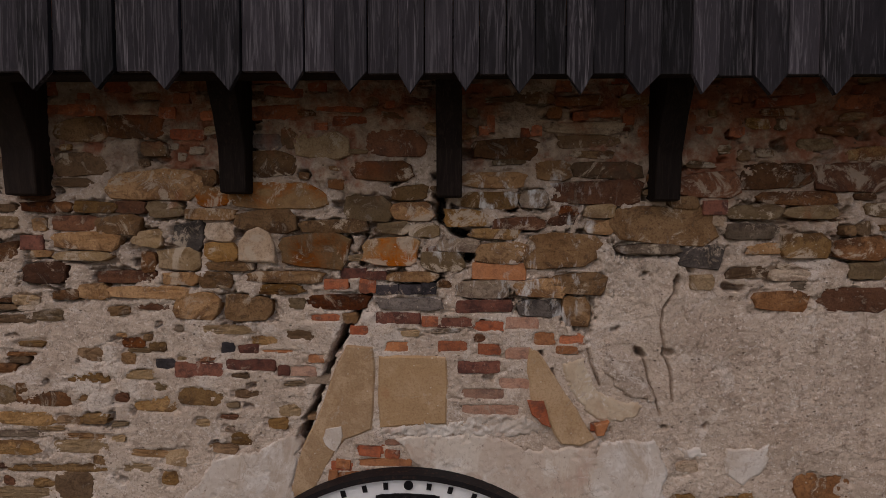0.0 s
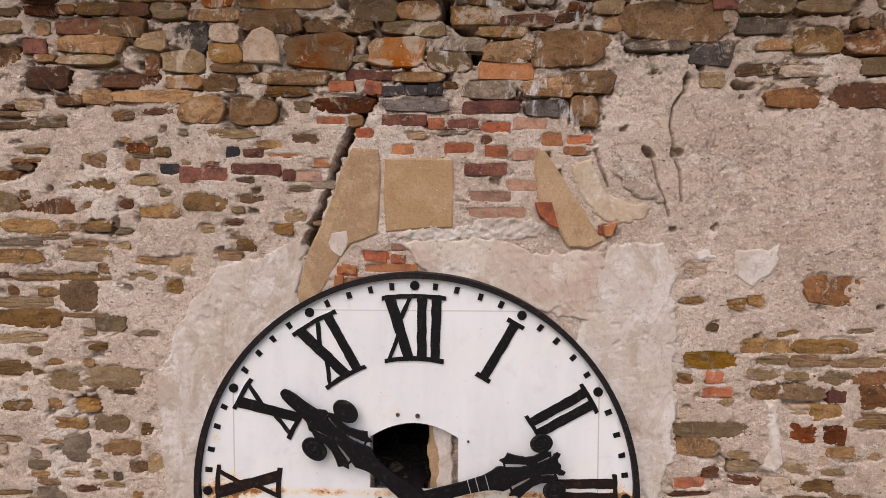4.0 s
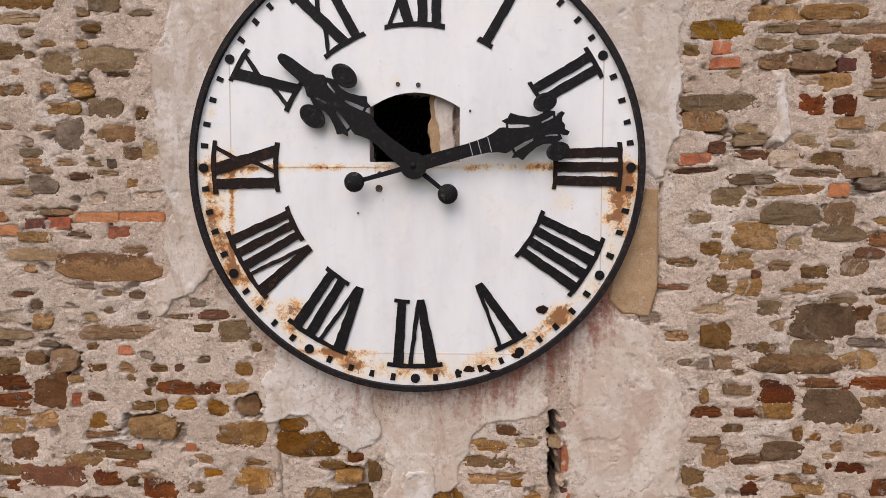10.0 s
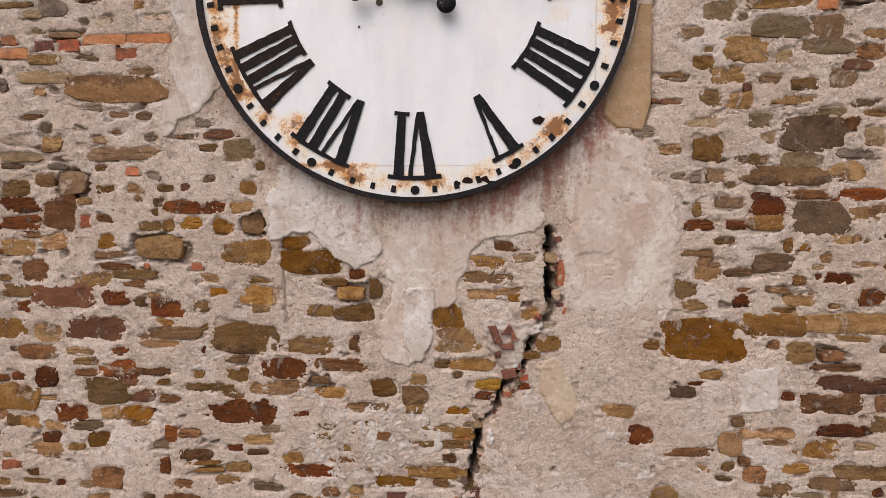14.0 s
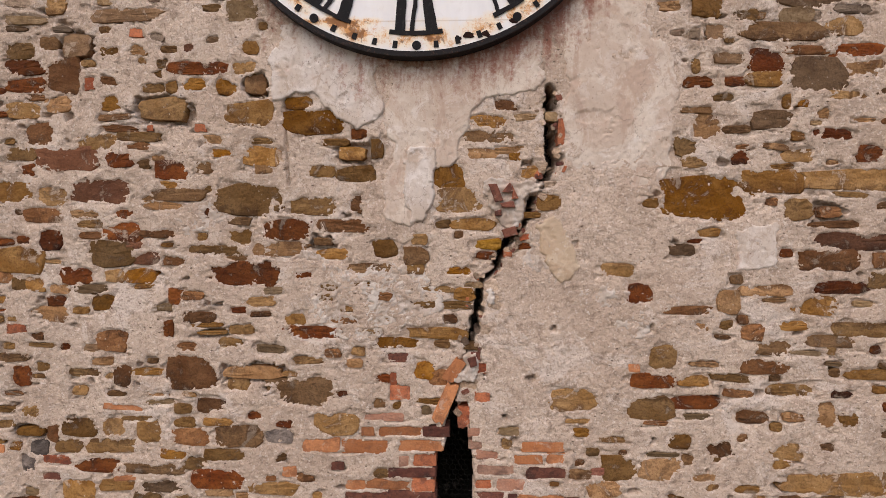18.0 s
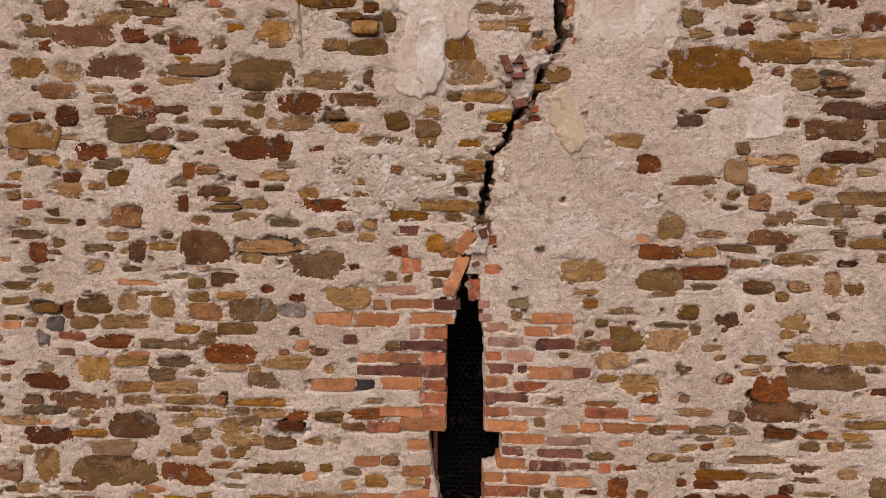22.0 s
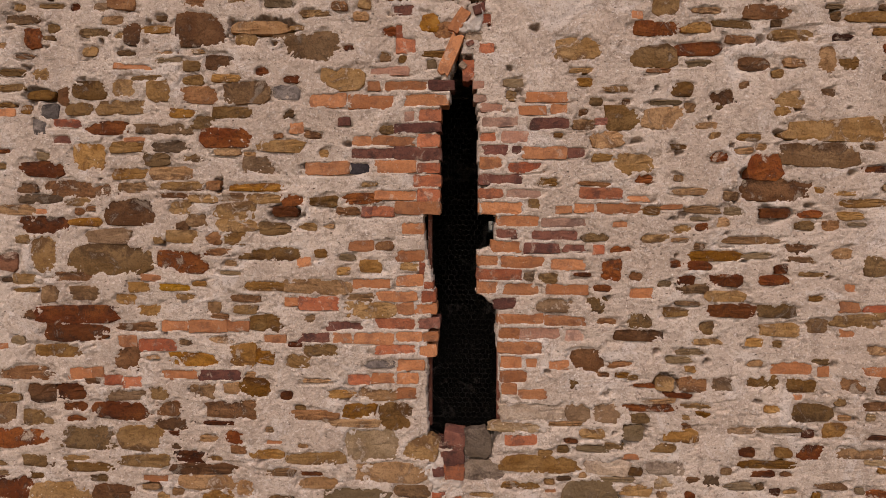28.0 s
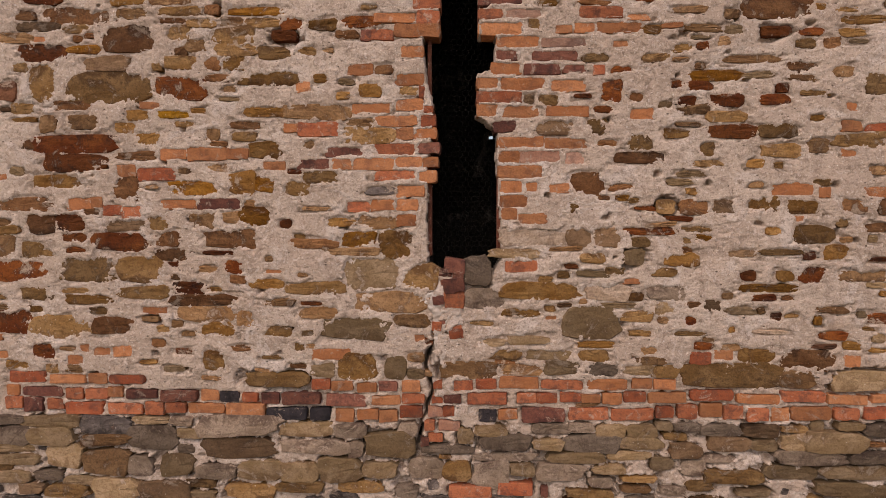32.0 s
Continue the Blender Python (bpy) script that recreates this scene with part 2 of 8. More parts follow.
def brick_material(name, a, b, soot):
    g = Graph(name, 0.9, 0.0, 0.2)
    r = g.chance()
    c = g.mix(g.ramp(g.math("ADD", g.noise(12, 4, 0.6), g.math("MULTIPLY", r, 0.4)), 0.5, 0.85), a, b)
    c = g.mix(g.ramp(g.noise(11, 8, 0.72), 0.50, 0.60, 0, 0.65), c, soot)
    c = g.mix(g.ramp(g.noise(13, 9, 0.75, None, 0.7), 0.57, 0.62, 0, 0.6), c, (0.46, 0.34, 0.26))
    c = g.mix(g.ramp(g.noise(90, 3, 0.6), 0.48, 0.70, 0, 0.45), c, soot)
    c = g.shade(c, g.ramp(g.math("FRACT", g.math("MULTIPLY", r, 5.7)), 0, 1, 0.66, 1.14))
    h = g.math("ADD", g.noise(24, 4, 0.55), g.math("MULTIPLY", g.noise(85, 2, 0.5), 0.3))
    return g.done(c, h, 0.7, 0.011)


def wood_material(name, a, b, streak):
    g = Graph(name, 0.85, 0.0, 0.12)
    r = g.chance()
    shifted = g.tree.nodes.new("ShaderNodeVectorMath")
    shifted.operation = "ADD"
    g.put(shifted.inputs[0], g.pos)
    spread = g.tree.nodes.new("ShaderNodeCombineXYZ")
    g.put(spread.inputs[2], g.math("MULTIPLY", r, 31.0))
    g.put(spread.inputs[0], g.math("MULTIPLY", r, 7.0))
    g.put(shifted.inputs[1], spread.outputs[0])
    v = shifted.outputs[0]
    grain = g.noise(55, 6, 0.65, g.stretch((1, 1, 0.05), v), 1.2)
    big = g.noise(9, 4, 0.6, g.stretch((1, 1, 0.18), v), 2.0)
    c = g.mix(g.ramp(g.math("ADD", big, g.math("MULTIPLY", r, 0.5)), 0.45, 1.05), a, b)
    c = g.mix(g.ramp(grain, 0.5, 0.75, 0, 0.75), c, streak)
    c = g.shade(c, g.ramp(g.math("FRACT", g.math("MULTIPLY", r, 9.7)), 0, 1, 0.5, 1.5))
    return g.done(c, g.math("ADD", grain, g.math("MULTIPLY", big, 0.4)), 0.6, 0.006)


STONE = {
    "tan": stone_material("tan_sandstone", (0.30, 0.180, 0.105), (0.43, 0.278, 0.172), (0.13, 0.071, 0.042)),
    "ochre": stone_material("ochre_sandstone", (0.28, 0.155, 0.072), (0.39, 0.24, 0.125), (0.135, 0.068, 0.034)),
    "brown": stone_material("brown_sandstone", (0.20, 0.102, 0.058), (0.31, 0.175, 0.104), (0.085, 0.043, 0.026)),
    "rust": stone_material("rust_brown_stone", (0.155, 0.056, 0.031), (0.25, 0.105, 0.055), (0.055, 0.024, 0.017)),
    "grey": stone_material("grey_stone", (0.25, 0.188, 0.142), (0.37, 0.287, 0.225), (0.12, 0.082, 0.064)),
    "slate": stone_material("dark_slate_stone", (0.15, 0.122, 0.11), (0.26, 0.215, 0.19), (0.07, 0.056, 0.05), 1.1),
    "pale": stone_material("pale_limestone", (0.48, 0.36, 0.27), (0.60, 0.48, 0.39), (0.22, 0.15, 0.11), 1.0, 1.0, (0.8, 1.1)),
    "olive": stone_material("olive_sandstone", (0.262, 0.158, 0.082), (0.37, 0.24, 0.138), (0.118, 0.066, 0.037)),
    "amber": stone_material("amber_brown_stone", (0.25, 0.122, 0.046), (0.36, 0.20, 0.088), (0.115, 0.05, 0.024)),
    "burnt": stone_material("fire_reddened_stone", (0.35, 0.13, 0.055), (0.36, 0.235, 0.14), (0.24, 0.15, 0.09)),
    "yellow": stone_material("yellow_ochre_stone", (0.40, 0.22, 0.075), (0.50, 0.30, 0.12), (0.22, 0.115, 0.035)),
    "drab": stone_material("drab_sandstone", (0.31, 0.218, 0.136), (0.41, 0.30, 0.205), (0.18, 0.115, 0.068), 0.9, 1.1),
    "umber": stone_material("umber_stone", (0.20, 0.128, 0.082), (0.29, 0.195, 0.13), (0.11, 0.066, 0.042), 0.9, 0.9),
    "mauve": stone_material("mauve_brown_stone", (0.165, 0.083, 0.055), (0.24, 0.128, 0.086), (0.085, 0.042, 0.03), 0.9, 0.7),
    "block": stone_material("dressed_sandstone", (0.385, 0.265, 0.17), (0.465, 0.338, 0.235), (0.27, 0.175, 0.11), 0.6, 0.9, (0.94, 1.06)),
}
BRICK = {
    "red": brick_material("red_brick", (0.33, 0.085, 0.036), (0.45, 0.15, 0.07), (0.11, 0.05, 0.038)),
    "orange": brick_material("orange_brick", (0.40, 0.148, 0.058), (0.48, 0.20, 0.088), (0.22, 0.09, 0.048)),
    "plum": brick_material("overfired_brick", (0.14, 0.05, 0.036), (0.25, 0.095, 0.062), (0.04, 0.022, 0.02)),
    "pink": brick_material("pink_brick", (0.38, 0.18, 0.115), (0.47, 0.27, 0.19), (0.18, 0.1, 0.08)),
    "black": brick_material("vitrified_black_brick", (0.03, 0.025, 0.028), (0.07, 0.055, 0.058), (0.012, 0.01, 0.01)),
}
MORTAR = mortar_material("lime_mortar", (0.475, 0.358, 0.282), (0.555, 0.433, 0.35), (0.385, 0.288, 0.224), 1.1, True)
LIME = plaster_material("crumbling_lime", (0.48, 0.395, 0.335), (0.57, 0.50, 0.45), (0.37, 0.28, 0.22))
TAN_PLASTER = plaster_material("tan_plaster", (0.50, 0.385, 0.28), (0.57, 0.455, 0.345), (0.43, 0.30, 0.20))
COARSE = mortar_material("coarse_render", (0.46, 0.343, 0.272), (0.52, 0.40, 0.322), (0.31, 0.225, 0.172), 1.3)
PLASTER = plaster_material("lime_plaster", (0.54, 0.445, 0.38), (0.63, 0.555, 0.51), (0.43, 0.33, 0.26))
PINK_PLASTER = plaster_material("pink_stained_plaster", (0.54, 0.435, 0.36), (0.61, 0.515, 0.44), (0.45, 0.325, 0.255))
BOARD_WOOD = wood_material("weathered_dark_boards", (0.012, 0.010, 0.011), (0.036, 0.030, 0.035), (0.15, 0.132, 0.142))
BEAM_WOOD = wood_material("dark_beam_wood", (0.010, 0.006, 0.005), (0.022, 0.014, 0.011), (0.04, 0.026, 0.02))


def plain_metal(name, base, rough, speck, amount):
    g = Graph(name, rough, 0.0, 0.12)
    c = g.mix(g.ramp(g.noise(35, 6, 0.7), 0.55, 0.75, 0, amount), base, speck)
    c = g.mix(g.ramp(g.noise(6, 4, 0.6), 0.4, 0.7, 0, 0.35), c, (base[0] * 2.2, base[1] * 1.9, base[2] * 1.8))
    return g.done(c, g.noise(60, 5, 0.6), 0.25, 0.004)


BLACK_PAINT = plain_metal("black_painted_iron", (0.007, 0.006, 0.007), 0.6, (0.09, 0.078, 0.072), 0.45)
RIM_PAINT = plain_metal("black_rim_iron", (0.012, 0.010, 0.011), 0.6, (0.13, 0.062, 0.038), 0.9)
WIRE = plain_metal("dark_galvanised_wire", (0.013, 0.012, 0.012), 0.6, (0.015, 0.01, 0.008), 0.4)
HOLE_RUST = plain_metal("rusted_through_iron", (0.018, 0.008, 0.006), 0.9, (0.09, 0.03, 0.012), 0.6)


# invented earth tone for the unseen ground, chosen for warm bounce on the wall
def bounce_ground_material():
    g = Graph("bounce_ground_earth", 0.95, 0.0, 0.15)
    c = g.mix(g.ramp(g.noise(0.7, 5, 0.65), 0.4, 0.62), (0.17, 0.145, 0.095), (0.22, 0.185, 0.13))
    c = g.mix(g.ramp(g.noise(2.6, 6, 0.7, None, 0.6), 0.56, 0.66, 0, 0.6), c, (0.11, 0.12, 0.05))
    c = g.mix(g.ramp(g.noise(60, 4, 0.7), 0.45, 0.65, 0, 0.5), c, (0.16, 0.12, 0.08))
    return g.done(c, g.noise(45, 5, 0.7), 1.0, 0.03)


EARTH = bounce_ground_material()
# near-black colour paints in the shade inside the tower, seen through openings and cracks
INNER = mortar_material("shade_dark_inner_masonry", (0.05, 0.042, 0.036), (0.07, 0.058, 0.05), (0.03, 0.025, 0.02), 0.3)


def part(name, bm, material, parent, label=""):
    """Links a bmesh as one mesh object under a thing or a part."""
    me = bpy.data.meshes.new(name)
    bm.to_mesh(me)
    bm.free()
    if material is not None:
        me.materials.append(material)
    ob = new(name, me)
    ob.parent = parent
    return tagged(ob, label)


def box(bm, x0, x1, y0, y1, z0, z1, bevel=0.0, m=None):
    vs = [bm.verts.new((x, y, z)) for x in (x0, x1) for y in (y0, y1) for z in (z0, z1)]
    fs = [bm.faces.new([vs[i] for i in f]) for f in ((0, 1, 3, 2), (4, 6, 7, 5), (0, 4, 5, 1), (2, 3, 7, 6), (0, 2, 6, 4), (1, 5, 7, 3))]
    if bevel:
        es = {e for f in fs for e in f.edges}
        out = bmesh.ops.bevel(bm, geom=list(es), offset=bevel, segments=1, affect="EDGES")
        vs = list({v for f in out["faces"] for v in f.verts})
    if m is not None:
        bmesh.ops.transform(bm, matrix=m, verts=vs)
    return vs


def prism(bm, outline, y0, y1, m=None):
    """An outline of (x, z) given depth from y0 (front) to y1 (back)."""
    a = [bm.verts.new((x, y0, z)) for x, z in outline]
    b = [bm.verts.new((x, y1, z)) for x, z in outline]
    n = len(a)
    fs = [bm.faces.new(a)]
    fs += [bm.faces.new((a[i], b[i], b[(i + 1) % n], a[(i + 1) % n])) for i in range(n)]
    bmesh.ops.recalc_face_normals(bm, faces=fs)
    if m is not None:
        bmesh.ops.transform(bm, matrix=m, verts=a + b)
    return a + b


def smooth(ob):
    ob.data.shade_smooth()
    return ob


# ---- noise on arrays ----
def lattice(i, j, seed):
    n = (i * 374761393 + j * 668265263 + seed * 974634777) & 0x7FFFFFFF
    n = ((n ^ (n >> 13)) * 1274126177) & 0x7FFFFFFF
    return ((n ^ (n >> 16)) & 0xFFFF) / 65535.0


def value_noise(x, z, scale, seed):
    x, z = np.asarray(x, float) * scale + 500.0, np.asarray(z, float) * scale + 500.0
    i, j = np.floor(x).astype(np.int64), np.floor(z).astype(np.int64)
    u, v = x - i, z - j
    u, v = u * u * (3 - 2 * u), v * v * (3 - 2 * v)
    a = lattice(i, j, seed) * (1 - u) + lattice(i + 1, j, seed) * u
    b = lattice(i, j + 1, seed) * (1 - u) + lattice(i + 1, j + 1, seed) * u
    return a * (1 - v) + b * v


def fbm(x, z, scale, octaves, seed, gain=0.55):
    total, amp, norm = 0.0, 1.0, 0.0
    for k in range(octaves):
        total = total + amp * value_noise(x, z, scale * 2 ** k, seed + k * 17)
        norm += amp
        amp *= gain
    return total / norm - 0.5


def along(px, pz, line):
    """Distance from points to a bent line."""
    best = np.full(np.shape(px), 1e9)
    for (x0, z0), (x1, z1) in zip(line, line[1:]):
        dx, dz = x1 - x0, z1 - z0
        t = np.clip(((px - x0) * dx + (pz - z0) * dz) / (dx * dx + dz * dz), 0, 1)
        best = np.minimum(best, np.hypot(px - x0 - t * dx, pz - z0 - t * dz))
    return best


def inside(px, pz, poly):
    hit = np.zeros(np.shape(px), bool)
    for (x0, z0), (x1, z1) in zip(poly, poly[1:] + poly[:1]):
        if z0 != z1:
            cross = ((z0 > pz) != (z1 > pz)) & (px < (x1 - x0) * (pz - z0) / (z1 - z0) + x0)
            hit ^= cross
    return hit


# ---- the tower ----
# the loophole in the shaft and the hole behind the dial, as (x, z)
SLIT = [(0.17, 6.58), (0.20, 6.72), (0.30, 6.73), (0.31, 6.60), (0.335, 6.42), (0.345, 5.75), (0.45, 5.74), (0.45, 5.56), (0.34, 5.50), (0.34, 5.24), (0.46, 5.16), (0.49, 4.36),
        (0.44, 4.25), (0.03, 4.25), (0.02, 4.80), (0.06, 5.31), (0.01, 5.53), (0.0, 5.75), (0.09, 5.77), (0.10, 6.42), (0.16, 6.45)]
EYE_HOLE = [(-0.26, 9.92), (0.17, 9.92), (0.17, 10.44), (-0.26, 10.44)]
# cracks: bent line, half width, depth
CRACKS = [
    ([(0.78, 8.61), (0.77, 8.51), (0.78, 8.39), (0.77, 8.26), (0.81, 8.14), (0.77, 8.10), (0.70, 8.01), (0.68, 7.93), (0.64, 7.81), (0.57, 7.75), (0.50, 7.66), (0.48, 7.57), (0.46, 7.52), (0.39, 7.49), (0.37, 7.44), (0.37, 7.34), (0.35, 7.27), (0.33, 7.19), (0.32, 7.11), (0.31, 7.03), (0.27, 6.94), (0.23, 6.83), (0.20, 6.73), (0.23, 6.58)], 0.020, 0.2),
    ([(0.78, 8.53), (0.79, 8.39), (0.79, 8.26), (0.81, 8.17)], 0.034, 0.19),
    ([(0.37, 7.39), (0.37, 7.29), (0.34, 7.16)], 0.024, 0.19),
    ([(-0.36, 12.01), (-0.39, 11.93), (-0.43, 11.85), (-0.47, 11.74), (-0.52, 11.61), (-0.57, 11.47), (-0.62, 11.35)], 0.022, 0.22),
    ([(0.17, 12.73), (0.19, 12.63), (0.25, 12.57), (0.30, 12.54), (0.34, 12.45), (0.33, 12.40)], 0.026, 0.2),
    ([(1.48, 12.30), (1.44, 12.19), (1.40, 12.13), (1.39, 12.04), (1.41, 11.90), (1.45, 11.79), (1.46, 11.62)], 0.0055, 0.05),
    ([(1.49, 12.29), (1.46, 12.22)], 0.018, 0.09),
    ([(1.29, 11.88), (1.31, 11.81), (1.34, 11.70), (1.37, 11.62), (1.39, 11.54)], 0.0048, 0.05),
    ([(1.27, 11.90), (1.29, 11.87)], 0.016, 0.1),
    ([(0.99, 11.90), (1.03, 11.78), (1.06, 11.70)], 0.0055, 0.05),
    ([(-0.23, 12.27), (-0.24, 12.19), (-0.29, 12.11), (-0.34, 12.02)], 0.022, 0.15),
    ([(-0.25, 12.54), (-0.25, 12.45), (-0.27, 12.37)], 0.010, 0.1),
    ([(0.04, 4.12), (0.08, 3.97), (0.06, 3.79), (-0.01, 3.64), (0.05, 3.49), (-0.03, 3.23), (-0.06, 3.07)], 0.014, 0.16),
    ([(0.05, 3.68), (0.09, 3.57)], 0.03, 0.1),
    ([(1.12, 12.67), (1.08, 12.55)], 0.024, 0.13),
    ([(1.48, 12.48), (1.52, 12.42), (1.56, 12.35)], 0.02, 0.09),
    ([(1.355, 9.92), (1.352, 9.6), (1.355, 9.34), (1.31, 9.2)], 0.007, 0.06),
    ([(-0.79, 8.57), (-0.78, 8.05)], 0.007, 0.04),
    ([(2.16, 6.24), (2.23, 6.21)], 0.022, 0.08),
    ([(1.97, 6.00), (2.04, 5.96)], 0.024, 0.08),
]


def mortar_level(x, z):
    """The lie of the whole wall, without its fine relief."""
    return 0.045 * fbm(x, z, 0.9, 3, 3) + 0.012 * fbm(x, z, 5, 2, 11)


def rough_zone(z):
    """1 in the topmost and the lowest courses, where the joints are washed out, 0 in the pointed wall between."""
    return np.clip((z - 12.0) / 0.25, 0, 1) + np.clip((3.62 - z) / 0.15, 0, 1)


def mortar_skin(x, z):
    """How far the mortar's skin lies from the wall's plane (towards -y is proud)."""
    y = mortar_level(x, z) - 0.004 + 0.013 * fbm(x, z, 8, 3, 12) + 0.012 * fbm(x, z, 28, 3, 29, 0.75)
    y = y + rough_zone(z) * (0.006 + 0.03 * fbm(x, z, 7, 3, 13) + 0.022 * fbm(x, z, 20, 4, 14, 0.75))
    wobble, jag = 0.030 * fbm(x, z, 14, 3, 71), 0.042 * fbm(x, z, 22, 3, 72, 0.7)
    for line, half, deep in CRACKS:
        bend = 1.0 if half > 0.01 else 0.3
        d = along(x + bend * (wobble + jag), z + bend * (wobble - jag), line) + 0.7 * half * fbm(x, z, 5, 2, 73)
        y = y + deep * np.clip(1.25 - d / half, 0, 1) ** 0.7
    return y


LAID = []


def mortar_depth(x, z):
    """The mortar with the ragged openings in which its stones and bricks show."""
    y = mortar_skin(x, z)
    rag = 0.062 * fbm(x, z, 8, 2, 55) + 0.078 * fbm(x, z, 26, 4, 57, 0.8)
    seam = np.clip(7.0 * fbm(x, z, 6, 3, 58), 0, 1)
    xs, zs = x[0], z[:, 0]
    open_to = np.zeros_like(y)
    for px, pz, w, h, square, sunk, feather in LAID:
        i0, i1 = np.searchsorted(xs, (px - w * 0.62 - 0.02, px + w * 0.62 + 0.02))
        j0, j1 = np.searchsorted(zs, (pz - h * 0.62 - 0.02, pz + h * 0.62 + 0.02))
        if i1 <= i0 or j1 <= j0:
            continue
        part_of = (slice(j0, j1), slice(i0, i1))
        luck = math.sin(px * 91.7 + pz * 37.3)
        blocky = 3.65 > pz or pz > 12.0
        e, odd = 8.0 if square else 4.6 + 2.2 * luck + 2.5 * blocky, 0.45 if blocky else 1.0
        a, b = w * 0.5 - (0.004 if square else -0.002), h * 0.5 - (0.0045 if square else -0.002)
        u, v = (x[part_of] - px) / a, (z[part_of] - pz) / b
        if not square:
            # broken corners and slanting beds
            v = v * (1 + odd * 0.34 * math.sin(px * 53.1) * u) + odd * 0.14 * math.sin(pz * 71.9) * u
            u = u + odd * 0.18 * math.sin(pz * 29.3 + px * 17.7) * v
            v = v + odd * 0.22 * math.sin(px * 23.9 + pz * 11.3) * (u * u - 0.3)
        q = (np.abs(u) ** e + np.abs(v) ** e) ** (1 / e)
        inner = (1 - q) * min(a, b) + rag[part_of] * (0.34 if square else 1.0) * min(1.0, b / 0.045)
        t = np.clip(inner / feather + 0.5, 0, 1)
        under = 0.026 * np.exp(-((inner + 0.008) / 0.0045) ** 2) * np.clip(-v, 0, 1) * seam[part_of]
        open_to[part_of] = np.maximum(open_to[part_of], np.maximum(t * t * (3 - 2 * t) * sunk, under))
    return y + open_to


def grid_lines(stops):
    """Rising coordinates: (start, step) ... (end, 0)."""
    out = []
    for (a, step), (b, _) in zip(stops, stops[1:]):
        n = max(1, round((b - a) / step))
        out += [a + (b - a) * k / n for k in range(n)]
    return np.array(out + [stops[-1][0]])


def sheet(name, xs, zs, depth, material, holes=(), parent=None):
    gx, gz = np.meshgrid(xs, zs)
    gy = depth(gx, gz)
    co = np.stack([gx, gy, gz], -1).reshape(-1, 3)
    nx, nz = len(xs), len(zs)
    i = np.arange(nx - 1)[None, :] + np.arange(nz - 1)[:, None] * nx
    quads = np.stack([i, i + 1, i + nx + 1, i + nx], -1).reshape(-1, 4)
    gone = (gy - mortar_level(gx, gz)).ravel() > 0.125
    for poly in holes:
        gone |= inside(gx.ravel() + 0.03 * fbm(gx, gz, 12, 3, 8).ravel(), gz.ravel() + 0.03 * fbm(gx, gz, 12, 3, 9).ravel(), poly)
    co[gone, 1] += 0.13
    quads = quads[~gone[quads].all(1)]
    me = bpy.data.meshes.new(name)
    me.vertices.add(len(co))
    me.vertices.foreach_set("co", co.ravel())
    me.loops.add(quads.size)
    me.loops.foreach_set("vertex_index", quads.ravel().astype(np.int32))
    me.polygons.add(len(quads))
    me.polygons.foreach_set("loop_start", np.arange(0, quads.size, 4, dtype=np.int32))
    me.update()
    me.validate()
    me.materials.append(material)
    me.shade_smooth()
    ob = new(name, me)
    ob.parent = parent
    return ob


STAGES = []
for name, z0, z1, label in (("wall_base", 0.0, 4.3, "lower tower wall of rubble stone above slate courses"),
                            ("wall_shaft", 4.3, 6.62, "tower wall of rubble stone and brick around a loophole"),
                            ("wall_middle", 6.62, 9.0, "cracked tower wall of rubble stone below the clock"),
                            ("wall_clock_stage", 9.0, 11.4, "rubble stone tower wall behind the clock"),
                            ("wall_upper", 11.4, 14.0, "patched rubble stone tower wall under the timber gallery")):
    stage = tagged(new(name), label, "wall", "", "structure")
    STAGES.append((z0, z1, stage))
wall_front = STAGES[1][2]

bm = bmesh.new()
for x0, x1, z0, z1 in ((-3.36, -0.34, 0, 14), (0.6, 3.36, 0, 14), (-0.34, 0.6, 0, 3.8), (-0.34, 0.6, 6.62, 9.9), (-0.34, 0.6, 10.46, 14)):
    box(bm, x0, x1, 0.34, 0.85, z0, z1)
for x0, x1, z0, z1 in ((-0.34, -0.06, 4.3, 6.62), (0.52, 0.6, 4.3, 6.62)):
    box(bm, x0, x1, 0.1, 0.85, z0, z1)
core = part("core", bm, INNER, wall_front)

for name, (x0, x1, y0, y1) in {"wall_west": (-3.43, -2.6, 0.85, 4.02), "wall_east": (2.6, 3.43, 0.85, 4.02)}.items():
    bm = bmesh.new()
    box(bm, x0, x1, y0, y1, 0, 14)
    # a quoin strip that closes the corner in front of the core
    box(bm, min(x0, 3.37) if x0 < 0 else 3.37, -3.37 if x0 < 0 else x1, 0.03, y0, 0, 14)
    tagged(part(name, bm, MORTAR, None), "plain mortared side wall of the tower", "wall", "", "structure")
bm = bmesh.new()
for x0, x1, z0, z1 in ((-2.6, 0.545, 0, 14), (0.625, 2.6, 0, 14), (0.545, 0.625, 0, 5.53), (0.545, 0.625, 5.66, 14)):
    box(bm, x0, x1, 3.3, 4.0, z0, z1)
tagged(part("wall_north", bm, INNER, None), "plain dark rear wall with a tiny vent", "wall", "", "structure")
bm = bmesh.new()
box(bm, -3.4, 3.4, -0.0, 4.0, 14.0, 14.2)
tagged(part("ceiling", bm, BEAM_WOOD, None), "dark wooden tower ceiling", "ceiling", "", "structure")

# ground sheet out of view, added to throw light up under the gallery
xs = grid_lines([(-1500, 250), (-30, 3), (30, 250), (1500, 0)])
gx, gy = np.meshgrid(xs, xs)
bm = bmesh.new()
rows = [[bm.verts.new((x, y, -0.02 + (0.12 * float(fbm(x, y, 0.2, 2, 5)) if max(abs(x), abs(y)) < 29 else 0))) for x in xs] for y in xs]
